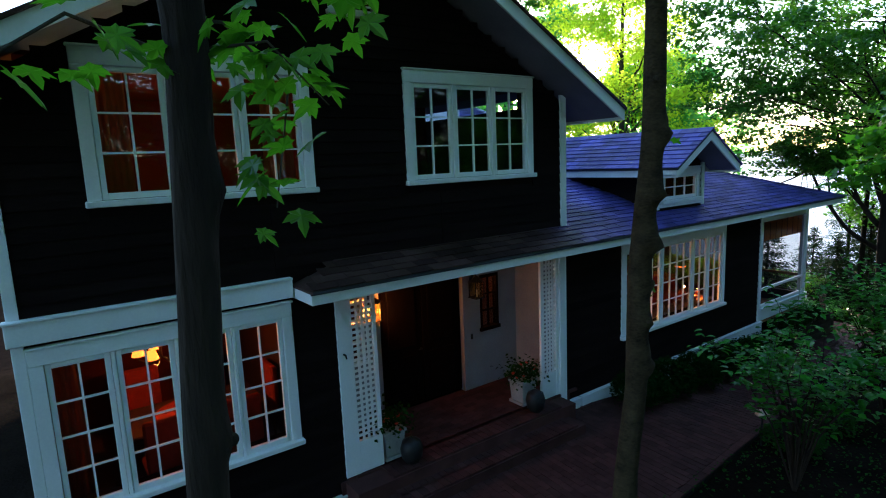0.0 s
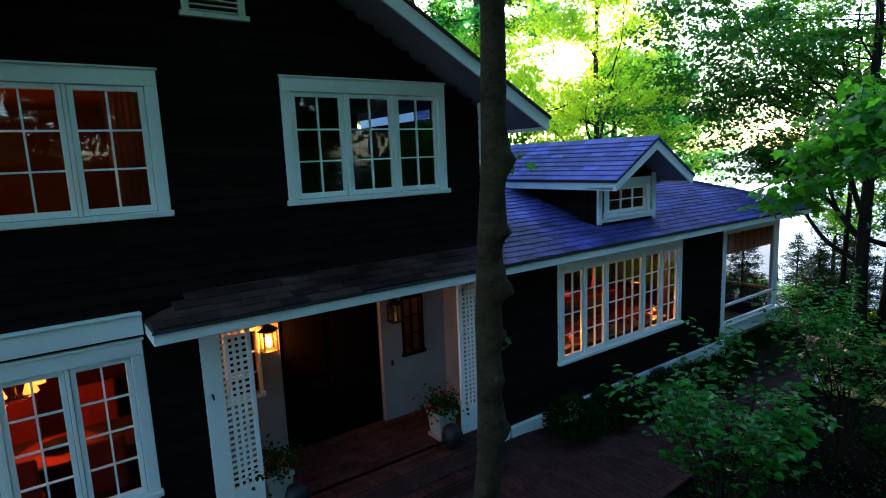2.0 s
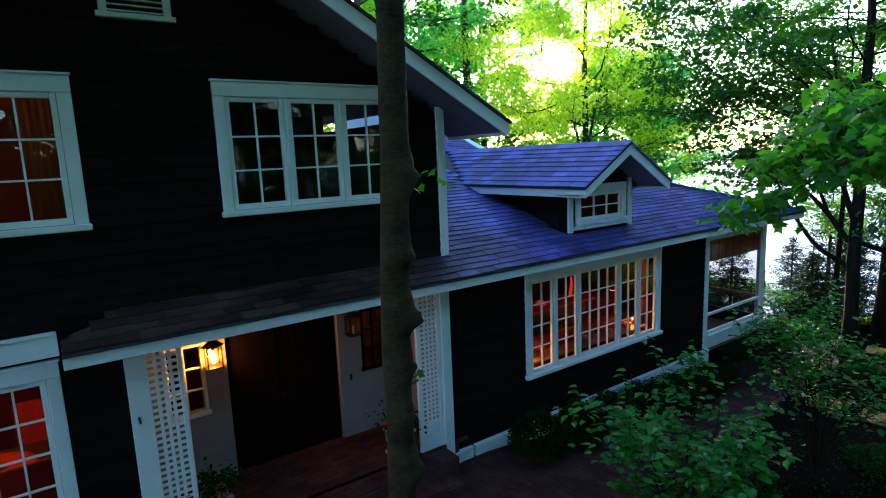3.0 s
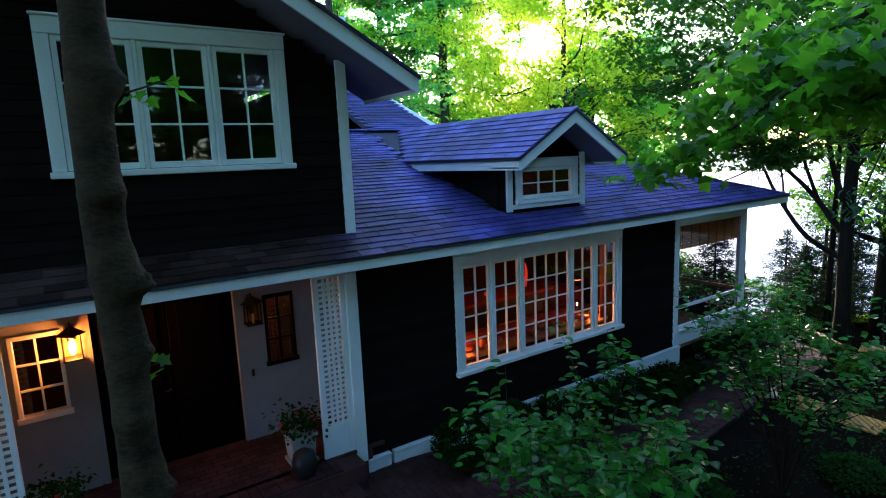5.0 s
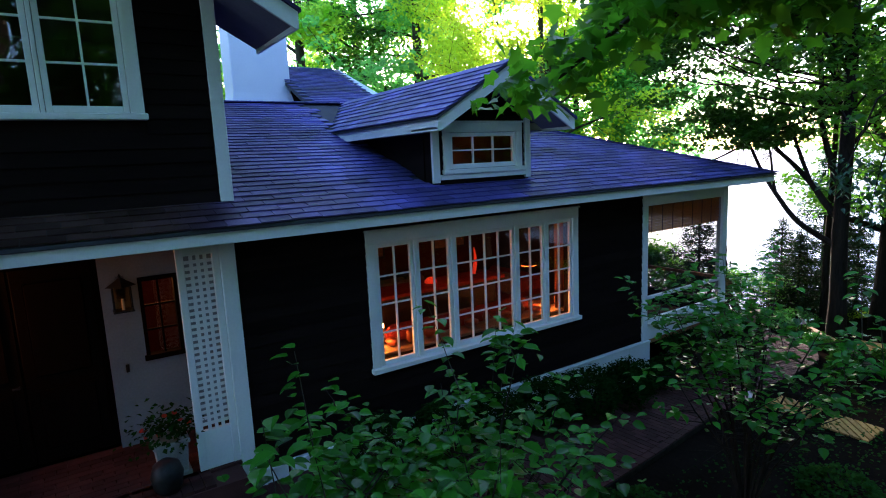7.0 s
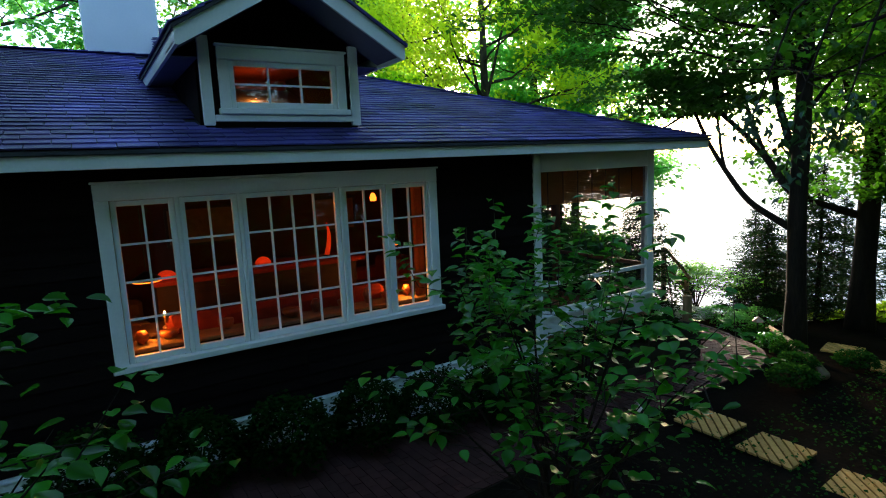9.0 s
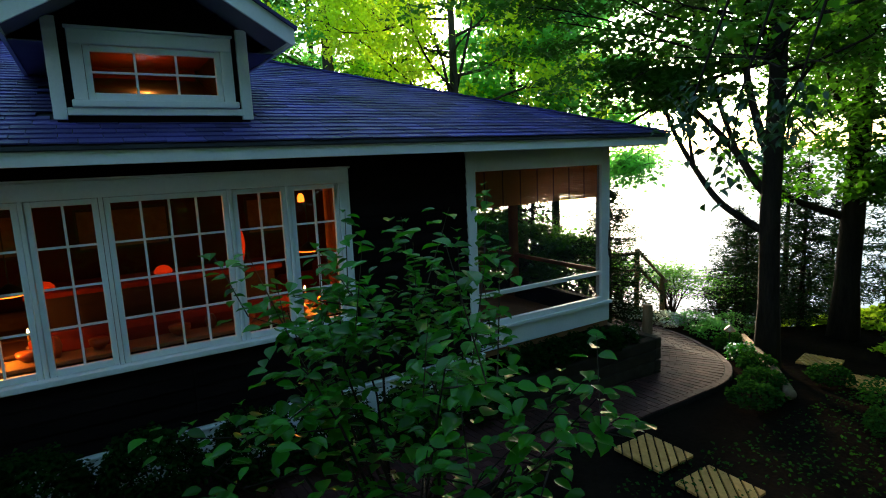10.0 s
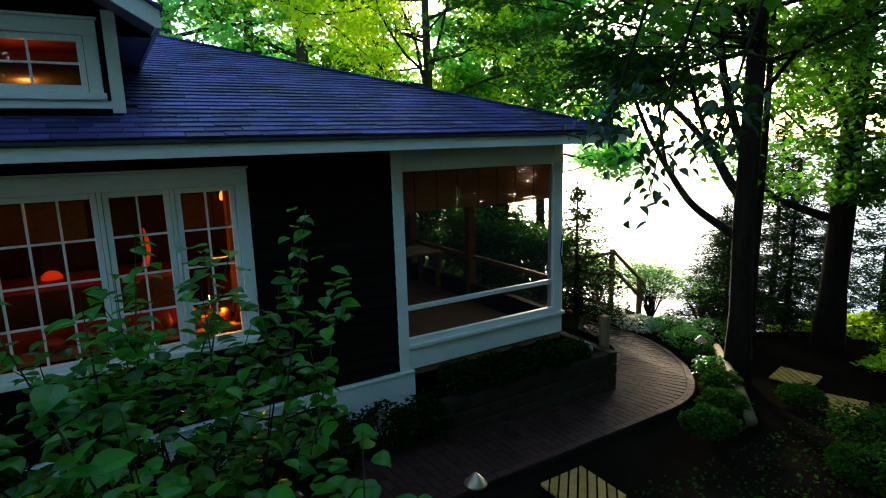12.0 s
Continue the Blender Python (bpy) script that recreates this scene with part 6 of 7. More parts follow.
# ---- shrubs ----
def shrub(name, label, base, height, spread, stems, count, n_parts, size, seed, leaf=L_SHRUB, me=OVATE_ME, lean=(0, 0), clump=0.12, sprigs=0, tall=()):
    """Many-stemmed shrub in flat layers. Its own local space starts at the base."""
    rng = np.random.default_rng(seed)
    t = thing(name, label, "shrub", base)
    A = []
    for k in range(stems):
        a = 2.4 * k + rng.normal(0, 0.3)
        sp = spread * rng.uniform(0.3, 1.0)
        top = np.array((sp * math.cos(a) + lean[0], sp * math.sin(a) + lean[1], height * rng.uniform(0.68, 1.0) * (1 - 0.12 * (sp / spread) ** 2)))
        pts = np.array([(0, 0, -0.05), (top[0] * 0.25, top[1] * 0.25, top[2] * 0.45), (top[0] * 0.65, top[1] * 0.65, top[2] * 0.8), tuple(top)])
        pts[1:3] += rng.normal(0, 0.04, (2, 3))
        bm = bmesh.new()
        tube(bm, pts, [0.014, 0.011, 0.007, 0.002], 5, cap=False)
        for j in range(9):
            u = rng.uniform(0.9, 2.9)
            i = int(u)
            o = pts[i] + (pts[i + 1] - pts[i]) * (u - i)
            d = np.array((rng.normal(), rng.normal(), 0.12))
            d *= rng.uniform(0.18, 0.45) / np.linalg.norm(d)
            tube(bm, [o, o + d * 0.5, o + d], [0.005, 0.004, 0.0015], 4, cap=False)
            A += [o + d * f for f in (0.4, 0.6, 0.8, 1.0)]
        A += [pts[3], pts[3] * 0.85 + pts[2] * 0.15]
        part("stem", bm, BARK_DARK, t)
    A = np.array(A)
    c = A[rng.integers(0, len(A), count)] + rng.normal(0, clump, (count, 3)) * np.array((1, 1, 0.35))
    tops = A[A[:, 2] > 0.72 * height]
    shoots = []
    for k in range(sprigs):
        o = tops[rng.integers(0, len(tops))]
        d = np.array((rng.normal(0, 0.12), rng.normal(0, 0.12), rng.uniform(0.35, 0.6)))
        part("shoot", tube(bmesh.new(), [o, o + d * 0.5, o + d], [0.004, 0.003, 0.0015], 4, cap=False), BARK, t)
        shoots += [o + d * f + rng.normal(0, 0.035, 3) * np.array((1, 1, 0.2)) for f in np.linspace(0.1, 1.0, 16)]
    for o, e in tall:
        o, e = np.array(o), np.array(e)
        mid = (o + e) / 2 + rng.normal(0, 0.03, 3)
        part("shoot", tube(bmesh.new(), [o, mid, e], [0.006, 0.004, 0.0015], 5, cap=False), BARK, t)
        shoots += [o + (e - o) * f + rng.normal(0, 0.06, 3) * np.array((1, 1, 0.3)) for f in np.linspace(0.05, 1.0, 46)]
    if shoots:
        c = np.concatenate([c, np.array(shoots)])
    c = c[(c[:, 2] / height) ** 1.7 > rng.uniform(0.2, 0.95, len(c))]
    order = np.argsort(-c[:, 2])
    near = c[order[:n_parts]]
    rest = c[order[n_parts:]]
    if n_parts:
        leaf_parts(t, me, near, size, rng, 0.12, 0.2)
    o = new("foliage", leaf_mesh("foliage", rest, size * rng.uniform(0.7, 1.2, len(rest)), leaf, rng, 0.12, LEAF_OVATE, LEAF_OVATE_F, 0.22))
    o.parent = t
    return t


shrub("viburnum_shrub", "broad-leaved green shrub with layered twigs", (6.0, 2.7, gz(6.0, 2.7)), 2.25, 1.2, 22, 3800, 300, 0.1, 81, sprigs=10, clump=0.085)
shrub("viburnum_shrub", "broad-leaved green shrub with layered twigs", (9.4, 2.75, gz(9.4, 2.75)), 2.3, 0.98, 24, 3700, 300, 0.095, 82, sprigs=20, clump=0.085,
      tall=(((0.5, 0.1, 1.7), (0.72, 0.2, 2.72)), ((0.6, 0.0, 1.6), (0.95, 0.4, 2.35)), ((0.2, 0.3, 1.8), (0.3, 0.5, 2.55))))


def mound(name, label, base, r, h, count, size, leaf, seed, flat=0.0):
    """A dense low bush: short stems and a close, uneven shell of small leaves."""
    rng = np.random.default_rng(seed)
    t = thing(name, label, "shrub", base)
    bm = bmesh.new()
    for k in range(9):
        a = 2.4 * k
        tube(bm, [(0, 0, -0.03), (0.3 * r * math.cos(a), 0.3 * r * math.sin(a), h * 0.4), (0.65 * r * math.cos(a), 0.65 * r * math.sin(a), h * 0.75)], [0.012, 0.009, 0.004], 5, cap=False)
    part("stem", bm, BARK_DARK, t)["kind"] = "stuff"
    d = rng.normal(0, 1, (count, 3))
    d[:, 2] = np.abs(d[:, 2]) * 0.9 - 0.25
    d /= np.linalg.norm(d, axis=1)[:, None]
    bumps = 1 + 0.14 * np.sin(5 * d[:, 0] + seed) * np.cos(4 * d[:, 1]) + rng.normal(0, 0.05, count)
    rr = bumps * rng.uniform(0.72, 1.04, count) ** 0.7
    c = d * rr[:, None] * np.array((r, r, h * 0.62)) + np.array((0, 0, h * 0.4))
    c = c[c[:, 2] > 0.01]
    o = new("foliage", leaf_mesh("foliage", c, size * rng.uniform(0.7, 1.3, len(c)), leaf, rng, 0.1))
    o.parent = t
    return t


for k, (x, y, r) in enumerate(((6.7, 5.35, 0.42), (7.5, 5.32, 0.38), (8.3, 5.3, 0.4), (9.15, 5.32, 0.38), (9.95, 5.28, 0.42), (10.8, 5.3, 0.38))):
    mound("boxwood", "clipped dark boxwood against the foundation", (x, y, gz(x, y)), r, 0.66, 5200, 0.042, L_BOX, 90 + k)

# ---- brick walk ----
WALK = [(0.6, 4.9, 1.55), (3.0, 4.95, 1.6), (6.0, 4.75, 1.2), (9.0, 4.75, 0.85), (11.5, 4.95, 0.6), (13.2, 5.02, 0.48), (14.6, 5.08, 0.47), (15.5, 5.3, 0.6), (16.2, 5.75, 0.58), (16.9, 6.4, 0.58), (17.35, 7.2, 0.6), (17.45, 8.0, 0.6), (17.2, 8.7, 0.6)]


def walk_curve(n=240):
    P = np.array(WALK)
    t = np.linspace(0, len(P) - 1, n)
    i = np.clip(t.astype(int), 0, len(P) - 2)
    f = (t - i)[:, None]
    p0, p1, p2, p3 = P[np.maximum(i - 1, 0)], P[i], P[i + 1], P[np.minimum(i + 2, len(P) - 1)]
    return 0.5 * (2 * p1 + (p2 - p0) * f + (2 * p0 - 5 * p1 + 4 * p2 - p3) * f ** 2 + (3 * p1 - p0 - 3 * p2 + p3) * f ** 3)


def walk_z(x, y):
    return ground_z(x, y) + 0.01


C = walk_curve()
T = np.gradient(C[:, :2], axis=0)
T /= np.linalg.norm(T, axis=1)[:, None]
NRM = np.stack([-T[:, 1], T[:, 0]], 1)
bm = bmesh.new()
prev = None
for c, nn in zip(C, NRM):
    row = []
    for f in np.linspace(1, -1, 9):
        a = c[:2] + nn * c[2] * f
        row.append(bm.verts.new((a[0], a[1], walk_z(a[0], a[1]) - 0.012)))
    row.insert(0, bm.verts.new(row[0].co - Vector((0, 0, 0.15))))
    row.append(bm.verts.new(row[-1].co - Vector((0, 0, 0.15))))
    if prev:
        for k in range(10):
            bm.faces.new((prev[k], row[k], row[k + 1], prev[k + 1]))
    prev = row
bmesh.ops.recalc_face_normals(bm, faces=list(bm.faces))
path = new("pavement", finish("pavement", bm, JOINT))
tagged(path, "curving red brick garden walk", "path", kind="structure")
BW, BL, BT = 0.1, 0.2, 0.04
brick_v = np.array([(sx * BL / 2 * (0.97 if sz else 0.985), sy * BW / 2 * (0.96 if sz else 0.98), -BT + BT * sz) for sx in (-1, 1) for sy in (-1, 1) for sz in (0, 1)])
brick_f = np.array([(0, 1, 3, 2), (4, 6, 7, 5), (0, 4, 5, 1), (2, 3, 7, 6), (0, 2, 6, 4), (1, 5, 7, 3)])
brick_me = bpy.data.meshes.new("brick")
brick_me.from_pydata([tuple(v) for v in brick_v], [], [tuple(f) for f in brick_f])
brick_me.materials.append(BRICK)
S = np.concatenate([[0], np.cumsum(np.linalg.norm(np.diff(C[:, :2], axis=0), axis=1))])
rng = np.random.default_rng(5)
near, far = [], []
s = 0.0
row = 0
while s < S[-1]:
    x, y, w = (float(np.interp(s, S, C[:, k])) for k in range(3))
    tx, ty = float(np.interp(s, S, T[:, 0])), float(np.interp(s, S, T[:, 1]))
    k = int(w / BL)
    lim = w - 0.116
    for j in range(-k - 1, k + 2):
        off = (j + (0.5 if row % 2 else 0.0)) * BL
        # bricks beside the border are cut to fit
        lo, hi = max(off - BL / 2, -lim), min(off + BL / 2, lim)
        if hi - lo < 0.025:
            continue
        off = (lo + hi) / 2
        px, py = x - ty * off, y + tx * off
        tilt = Matrix.Rotation(math.atan2(walk_z(px - 0.1, py) - walk_z(px + 0.1, py), 0.2), 4, "Y")
        m = Matrix.Translation((px, py, walk_z(px, py) + rng.normal(0.0, 0.0015))) @ tilt @ Matrix.Rotation(math.atan2(ty, tx) + math.pi / 2 + rng.normal(0, 0.012), 4, "Z") @ Matrix.Rotation(rng.normal(0, 0.008), 4, "X") @ Matrix.Diagonal(((hi - lo) / BL, 1, 1, 1))
        (near if 14.2 < px < 16.6 and len(near) < 300 else far).append(m)
    s += BW + 0.004
    row += 1
# a border course along both edges
for sd in (-1, 1):
    E = C[:, :2] + NRM * (C[:, 2:3] - 0.06) * sd
    ES = np.concatenate([[0], np.cumsum(np.linalg.norm(np.diff(E, axis=0), axis=1))])
    for s in np.arange(0.1, ES[-1] - 0.1, BL + 0.003):
        px, py = float(np.interp(s, ES, E[:, 0])), float(np.interp(s, ES, E[:, 1]))
        ax, ay = float(np.interp(s + 0.1, ES, E[:, 0])) - px, float(np.interp(s + 0.1, ES, E[:, 1])) - py
        tilt = Matrix.Rotation(math.atan2(walk_z(px - 0.1, py) - walk_z(px + 0.1, py), 0.2), 4, "Y")
        far.append(Matrix.Translation((px, py, walk_z(px, py) + 0.003)) @ tilt @ Matrix.Rotation(math.atan2(ay, ax) + rng.normal(0, 0.01), 4, "Z"))
# entrance floor and its two brick steps
for y in np.arange(CORE - 0.02, ENTRY_Y, BW + 0.004):
    for x in np.arange(1.6, 5.5, BL + 0.004):
        far.append(Matrix.Translation((x + 0.1 + (0.1 if int(y * 10) % 2 else 0), y, FLOOR_Z)))
for lvl, y0 in ((FLOOR_Z, FACE - 0.33), (FLOOR_Z - 0.18, FACE - 0.66)):
    for x in np.arange(2.1, 5.02, BW + 0.004):
        far.append(Matrix.Translation((x, y0 + 0.1, lvl)) @ Matrix.Rotation(math.pi / 2, 4, "Z"))
        far.append(Matrix.Translation((x, y0 + 0.27, lvl)) @ Matrix.Rotation(math.pi / 2, 4, "Z"))
steps = new("porch_step", finish("porch_step", boxes([(1.5, 5.6, FACE - 0.02, ENTRY_Y + 0.1, -0.1, FLOOR_Z - 0.03), (1.55, 5.36, FACE - 0.35, FACE - 0.02, -0.1, FLOOR_Z - 0.03), (1.9, 5.2, FACE - 0.68, FACE - 0.35, -0.1, FLOOR_Z - 0.21)]), BRICK_J))
tagged(steps, "low brick steps and floor of the recessed entrance", "step", kind="structure")
M = np.array([np.array(m) for m in far])
V = np.einsum("nij,kj->nki", M[:, :3, :3], brick_v) + M[:, None, :3, 3]
F = brick_f[None] + (np.arange(len(far)) * 8)[:, None, None]
o = new("brick_field", mesh_of("brick_field", V.reshape(-1, 3), F.reshape(-1, 4), BRICK_J, True))
o.parent = path
o["kind"] = "stuff"
for m in near:
    piece("brick", brick_me, path, m)


# ---- things along the walk ----
def path_light(at):
    t = thing("path_light", "copper mushroom-cap garden path light on a stake", "lamp", at, group="garden path lights")
    part("stake", tube(bmesh.new(), [(0, 0, -0.1), (0, 0, 0.44)], [0.012, 0.012], 8), IRON, t)
    part("cap", lathe([(0.1, 0.4), (0.095, 0.415), (0.04, 0.475), (0.012, 0.5)], 18), COPPER, t, smooth=True)
    part("lens", lathe([(0.03, 0.36), (0.035, 0.4)], 10), LAMP_GLASS, t)


for x, y in ((11.71, 3.95), (17.6, 5.9), (7.0, 3.55)):
    path_light((x, y, gz(x, y)))


def stepping_pad(x0, x1, y0, y1, z, rz=0.0):
    w, d = x1 - x0, y1 - y0
    t = thing("stepping_pad", "square wooden slatted stepping pad set in mulch", "stepping pad", ((x0 + x1) / 2, (y0 + y1) / 2, z), rz, "stepping pads across the mulch")
    # slats lie on the diagonal and are cut off along the square
    n, reach = 9, (w + d) / 2
    for k in range(n):
        lo, hi = -reach + 2 * reach * k / n + 0.014, -reach + 2 * reach * (k + 1) / n - 0.014
        ring = [(-w / 2, -d / 2), (w / 2, -d / 2), (w / 2, d / 2), (-w / 2, d / 2)]
        for sg, lim in ((1, hi), (-1, -lo)):
            cut = []
            for p, q in zip(ring, ring[1:] + ring[:1]):
                a, b = sg * (p[0] - p[1]) - lim, sg * (q[0] - q[1]) - lim
                if a <= 0:
                    cut.append(p)
                if a * b < 0:
                    f = a / (a - b)
                    cut.append((p[0] + (q[0] - p[0]) * f, p[1] + (q[1] - p[1]) * f))
            ring = cut
        bm = bmesh.new()
        base = [bm.verts.new((p[0], p[1], 0.0)) for p in ring]
        top = [bm.verts.new((p[0], p[1], 0.024)) for p in ring]
        bm.faces.new(top)
        bm.faces.new(base[::-1])
        for e in range(len(ring)):
            e2 = (e + 1) % len(ring)
            bm.faces.new((base[e], base[e2], top[e2], top[e]))
        part("slat", bm, PAD_WOOD, t)
    for x in (-w / 2 + 0.05, w / 2 - 0.1):
        part("batten", boxes([(x, x + 0.05, -d / 2, d / 2, -0.04, -0.002)]), DARK_TIMBER, t)


PZ = -0.54
stepping_pad(12.65, 13.2, 3.62, 4.22, PZ)
stepping_pad(12.6, 13.15, 2.84, 3.42, PZ)
stepping_pad(12.5, 13.02, 1.98, 2.53, PZ, 4)
stepping_pad(12.4, 12.95, 1.1, 1.65, PZ, 6)
stepping_pad(17.55, 18.15, 3.55, 4.1, gz(17.8, 3.8) + 0.02, 20)
stepping_pad(17.9, 18.45, 2.75, 3.3, gz(18.1, 3.0) + 0.02, 24)
stepping_pad(18.2, 18.8, 4.5, 5.1, gz(18.5, 4.8) + 0.02, 12)

# timber edging along the bend
log = thing("landscape_timber", "weathered round landscape timber edging the bed", "timber", (0, 0, 0))
part("timber", tube(bmesh.new(), [(15.65, 3.87, -0.59), (16.3, 4.4, -0.62), (17.3, 5.25, -0.72), (18.3, 6.05, -0.9)], [0.07, 0.075, 0.075, 0.07], 10), TIMBER, log, smooth=True)

# raised bed below the porch
bed = thing("raised_bed", "dark timber raised bed with low plants below the porch", "planter")
part("soil_fill", boxes([(12.4, 14.95, 5.6, 5.9, -0.8, -0.12)]), SOIL, bed)
for k in range(4):
    z = -0.75 + k * 0.17
    part("timber_course", boxes([(12.3, 14.95, 5.45, 5.6, z, z + 0.163)], 0.012), DARK_TIMBER, bed)
    part("timber_course", boxes([(14.952, 15.09, 5.45, 7.2, z, z + 0.163)], 0.012), DARK_TIMBER, bed)
part("corner_post", boxes([(15.093, 15.2, 5.69, 5.81, -0.85, 0.35)], 0.012), TIMBER, bed)
for k, (x, y, r) in enumerate(((14.72, 5.78, 0.17), (13.65, 5.75, 0.09), (12.62, 5.75, 0.09))):
    bm = bmesh.new()
    bmesh.ops.create_icosphere(bm, subdivisions=3, radius=r)
    for v in bm.verts:
        v.co *= 1 + 0.18 * noise.noise(v.co * 5 + Vector((k * 7, 0, 0)))
        v.co.z *= 0.7
    o = tagged(part("garden_stone", bm, STONE, None, smooth=True), "rounded grey field stone lying in the raised bed", "stone")
    o.location = (x, y, -0.12 + r * 0.45)

for k, (x, y, r, h) in enumerate(((12.7, 5.68, 0.26, 0.36), (13.15, 5.66, 0.27, 0.36), (13.6, 5.68, 0.26, 0.34), (14.05, 5.66, 0.27, 0.34), (14.5, 5.68, 0.22, 0.26))):
    mound("bed_plant", "low dark green bedding plant in the raised bed", (x, y, -0.12), r, h, 900, 0.055, L_BOX, 120 + k)
# planting along the bend
for k, (x, y, r, h, lf) in enumerate(((15.1, 4.05, 0.3, 0.3, L_COVER), (15.75, 4.3, 0.28, 0.28, L_COVER), (16.4, 4.75, 0.26, 0.28, L_COVER), (17.1, 5.35, 0.26, 0.3, L_SHRUB), (17.75, 5.95, 0.28, 0.3, L_COVER),
                                       (18.5, 6.75, 0.4, 0.32, L_GREEN), (18.9, 7.5, 0.45, 0.35, L_GREEN), (19.5, 6.9, 0.5, 0.4, L_GREEN), (15.6, 2.6, 0.4, 0.3, L_COVER), (16.6, 3.0, 0.45, 0.4, L_COVER), (17.3, 4.1, 0.3, 0.3, L_COVER),
                                       (15.3, 6.1, 0.16, 0.3, L_SHRUB), (15.35, 6.7, 0.16, 0.3, L_SHRUB), (12.1, 5.58, 0.3, 0.5, L_BOX), (11.6, 5.55, 0.32, 0.5, L_BOX), (11.05, 5.55, 0.32, 0.48, L_BOX), (10.6, 2.4, 0.4, 0.3, L_COVER), (8.3, 3.2, 0.4, 0.35, L_COVER), (7.2, 3.2, 0.4, 0.35, L_COVER), (7.5, 1.7, 0.4, 0.35, L_COVER))):
    mound("ground_shrub", "low leafy green shrub edging the brick walk", (x, y, gz(x, y) - 0.02), r, h, 900, 0.055, lf, 140 + k)
mound("flower_clump", "low clump of small white flowers beside the walk", (18.55, 7.95, gz(18.55, 7.95)), 0.42, 0.24, 1300, 0.05, L_FLOWER, 171)
mound("flower_clump", "low clump of small white flowers beside the walk", (18.4, 8.75, gz(18.4, 8.75)), 0.42, 0.26, 1300, 0.05, L_FLOWER, 172)
mound("flower_clump", "low clump of small white flowers beside the walk", (18.3, 9.5, gz(18.3, 9.5)), 0.4, 0.26, 1100, 0.05, L_FLOWER, 173)
for k, (x, y, s, h) in enumerate(((20.0, 8.8, 0.85, 1.3), (20.7, 8.0, 0.7, 1.2), (19.7, 10.2, 0.8, 1.5), (18.9, 9.5, 0.6, 1.1), (20.9, 9.6, 0.8, 1.5))):
    shrub("garden_shrub", "spreading fine-leaved green shrub at the bluff", (x, y, gz(x, y)), h, s, 18, 3600, 0, 0.08, 180 + k, leaf=L_MAPLE)
# ground cover under the trees
rng = np.random.default_rng(8)
n = 26000
gx, gy = rng.uniform(3, 21, n), rng.uniform(-1.5, 3.6, n)
keep = rng.uniform(0, 1, n) < np.array([0.5 + 0.5 * noise.noise((a * 0.9, b * 0.9, 2)) for a, b in zip(gx, gy)])
gx, gy = gx[keep], gy[keep]
cz = np.array([gz(a, b) for a, b in zip(gx, gy)]) + rng.uniform(-0.02, 0.1, len(gx))
o = new("ground_cover", leaf_mesh("ground_cover", np.stack([gx, gy, cz], 1), rng.uniform(0.025, 0.06, len(gx)), L_COVER, rng, 0.0))
tagged(o, "dark creeping ground cover and fallen leaves", "ground cover", kind="stuff")
n = 60000
gx, gy = rng.uniform(20.2, 36, n), rng.uniform(-6, 7.5, n)
keep = (gx > 22) | (gy < 4.7)
gx, gy = gx[keep], gy[keep]
n = len(gx)
cz = np.array([gz(a, b) for a, b in zip(gx, gy)]) + rng.uniform(0, 0.12, n)
o = new("lawn", leaf_mesh("lawn", np.stack([gx, gy, cz], 1), rng.uniform(0.08, 0.18, n), L_GRASS, rng, -0.6))
tagged(o, "sunlit yellow-green grass on the slope", "grass", kind="stuff")

# wooden stair rail going down the bluff, and a slatted bench
rail = thing("stair_rail", "weathered wooden handrail of the stair down the bluff", "railing")
for x, top in ((17.5, 0.5), (18.4, 0.5), (19.3, -0.3)):
    part("post", boxes([(x - 0.045, x + 0.045, 8.55, 8.64, gz(x, 8.6) - 0.1, top)], 0.006), TIMBER, rail)
for dz in (0.0, -0.38):
    part("rail", boxes([(17.45, 18.45, 8.51, 8.549, 0.4 + dz, 0.47 + dz)], 0.005), TIMBER, rail)
    part("rail", tube(bmesh.new(), [(18.4, 8.53, 0.44 + dz), (19.35, 8.53, -0.38 + dz)], [0.04, 0.04], 6), TIMBER, rail)
deck = thing("deck_landing", "small wooden landing at the top of the stair", "deck")
for k in range(7):
    part("board", boxes([(16.6 + k * 0.15, 16.74 + k * 0.15, 8.8, 9.8, gz(17, 9) + 0.05, gz(17, 9) + 0.09)]), TIMBER, deck)
part("joist", boxes([(16.6, 17.65, 8.85, 8.95, -0.9, gz(17, 9) + 0.048), (16.6, 17.65, 9.6, 9.7, -0.9, gz(17, 9) + 0.048)]), DARK_TIMBER, deck)


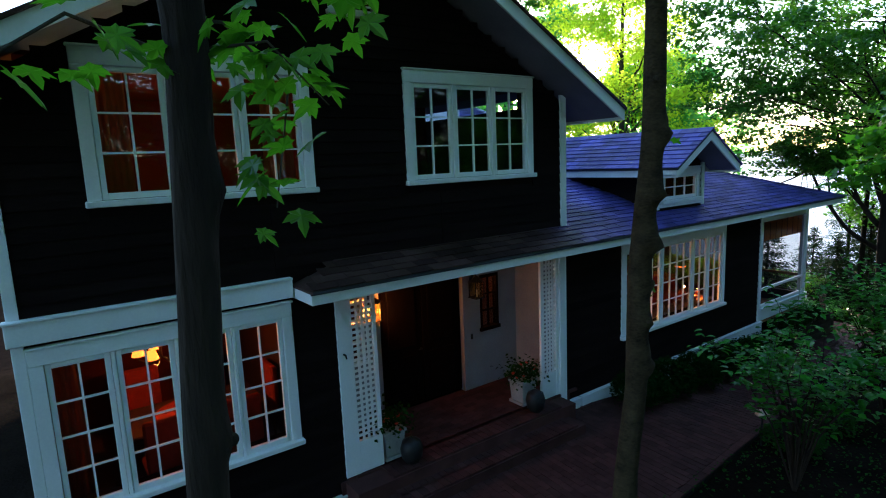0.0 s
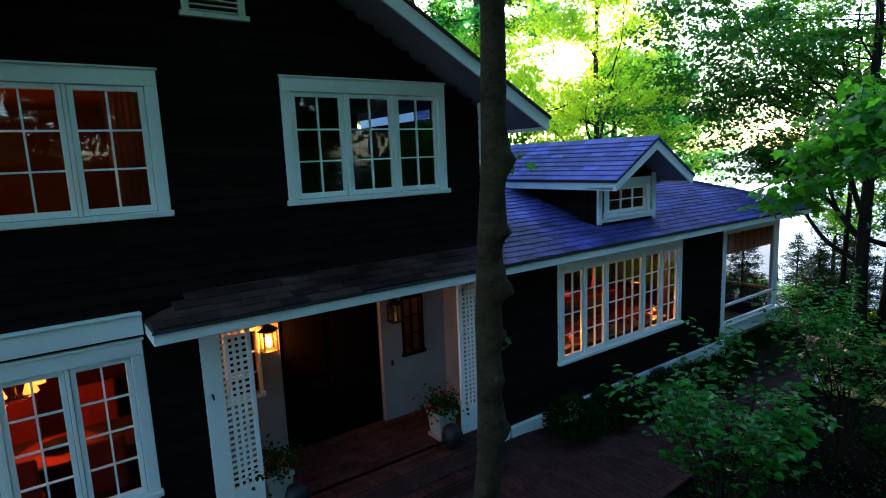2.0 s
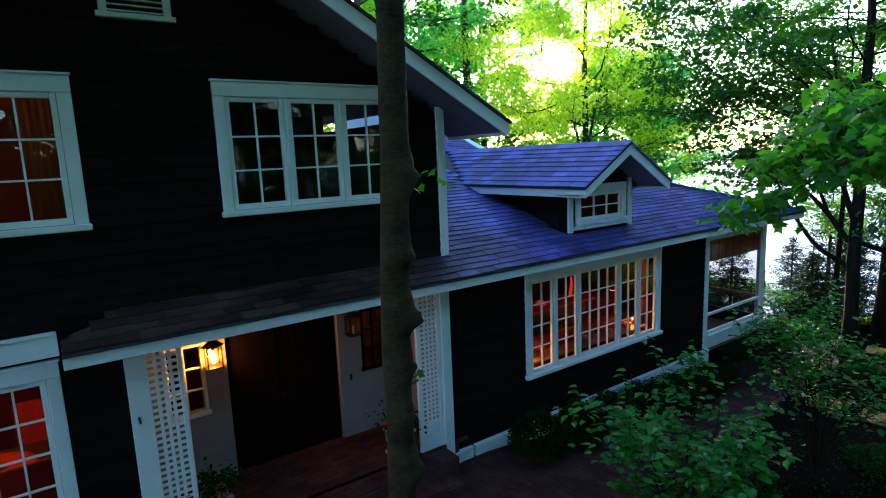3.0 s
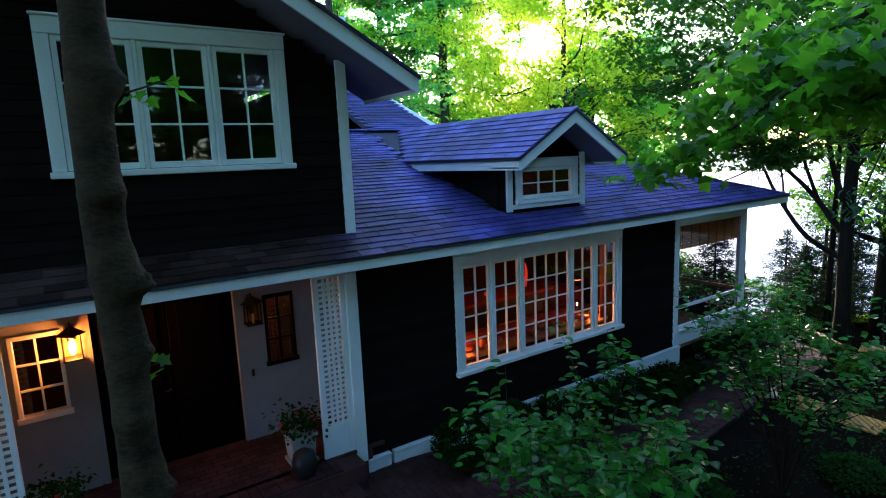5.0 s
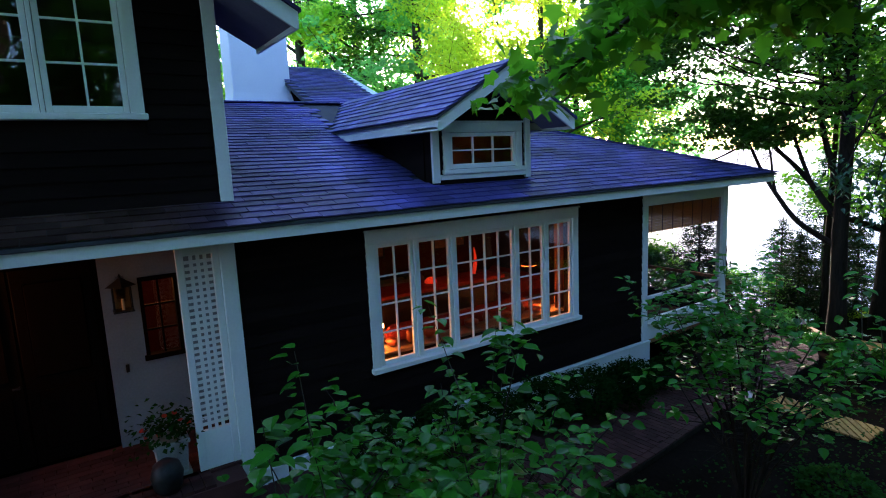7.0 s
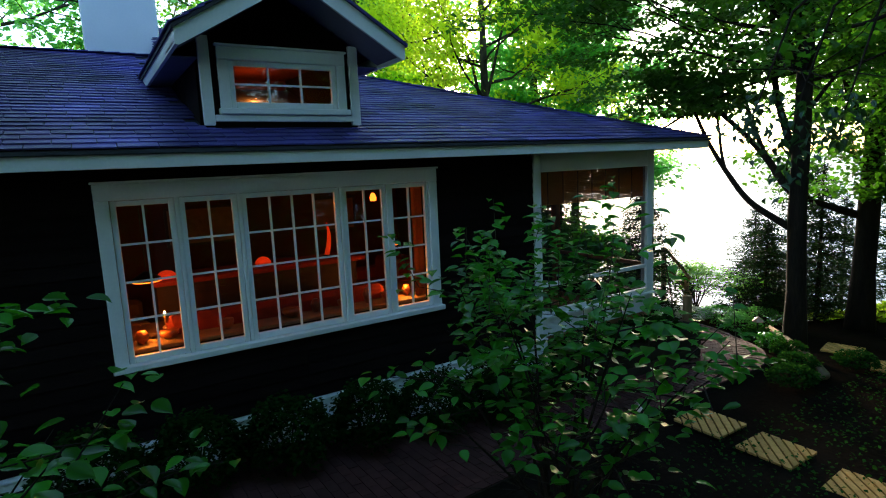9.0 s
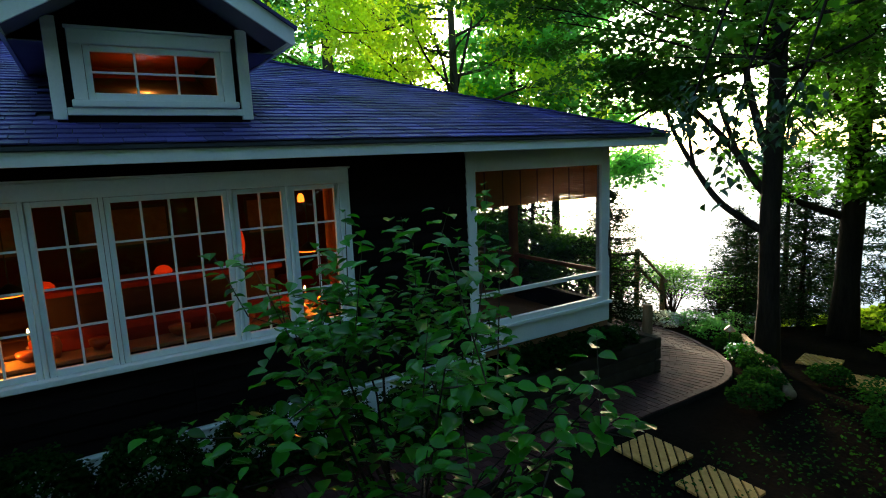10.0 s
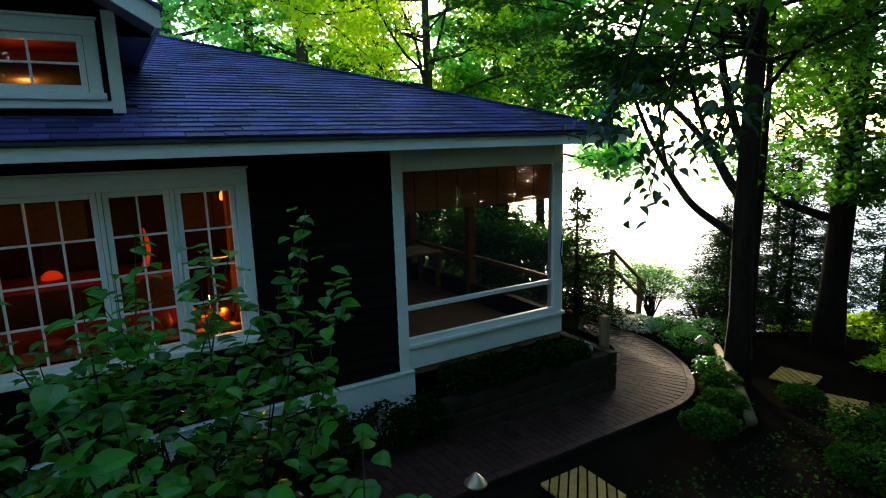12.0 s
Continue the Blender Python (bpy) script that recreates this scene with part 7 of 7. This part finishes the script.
def bench(at, rz):
    b = thing("garden_bench", "dark slatted wooden garden bench facing the lake", "bench", at, rz)
    for x in (-0.7, 0.7):
        part("end_frame", boxes([(x - 0.03, x + 0.03, -0.25, -0.19, 0, 0.62), (x - 0.03, x + 0.03, 0.19, 0.25, 0, 0.9), (x - 0.028, x + 0.028, -0.25, 0.25, 0.58, 0.62)], 0.004), BENCH_WOOD, b)
    for k in range(4):
        part("seat_slat", boxes([(-0.75, 0.75, -0.22 + k * 0.11, -0.13 + k * 0.11, 0.42, 0.445)], 0.004), BENCH_WOOD, b)
    for k in range(4):
        part("back_slat", boxes([(-0.75, 0.75, 0.2, 0.225, 0.52 + k * 0.1, 0.59 + k * 0.1)], 0.004), BENCH_WOOD, b)


bench((22.4, 7.75, gz(22.4, 7.75)), 140)


# ---- entrance planters ----
FLOWER_ME = finish("flower", lathe([(0.004, -0.01), (0.022, 0.004), (0.026, 0.012), (0.008, 0.006)], 9), L_RED)


def planter(at, seed):
    p = thing("urn_planter", "white square planter with leafy plant and red flowers by the entrance", "planter", at)
    bm = boxes([(-0.16, 0.16, -0.16, 0.16, 0.04, 0.36)], 0.01)
    for v in bm.verts:
        k = 0.8 + 0.45 * v.co.z
        v.co.x *= k
        v.co.y *= k
    part("body", bm, POT, p)
    part("rim", boxes([(-0.17, 0.17, -0.17, 0.17, 0.34, 0.385)], 0.008), POT, p)
    part("foot", boxes([(-0.16, 0.16, -0.16, 0.16, 0, 0.045)], 0.006), POT, p)
    rng = np.random.default_rng(seed)
    c = rng.normal(0, 1, (480, 3)) * np.array((0.14, 0.14, 0.09)) + np.array((0, 0, 0.5))
    o = new("foliage", leaf_mesh("foliage", c, rng.uniform(0.04, 0.075, 480), L_BOX, rng))
    o.parent = p
    c = rng.normal(0, 1, (9, 3)) * np.array((0.14, 0.14, 0.08)) + np.array((0, -0.05, 0.55))
    for q in c:
        piece("flower", FLOWER_ME, p, pose(*q, rng.uniform(-40, 40), rng.uniform(-40, 40), rng.uniform(0, 360)))


planter((2.3, 6.12, FLOOR_Z), 201)
planter((4.75, 6.14, FLOOR_Z), 202)
for x in (2.42, 4.66):
    u = thing("iron_pot", "round dark pot standing beside the white planter", "pot", (x, 5.78, FLOOR_Z))
    part("bowl", lathe([(0.09, 0), (0.13, 0.06), (0.15, 0.18), (0.12, 0.28), (0.04, 0.33)], 16), IRON, u, smooth=True)
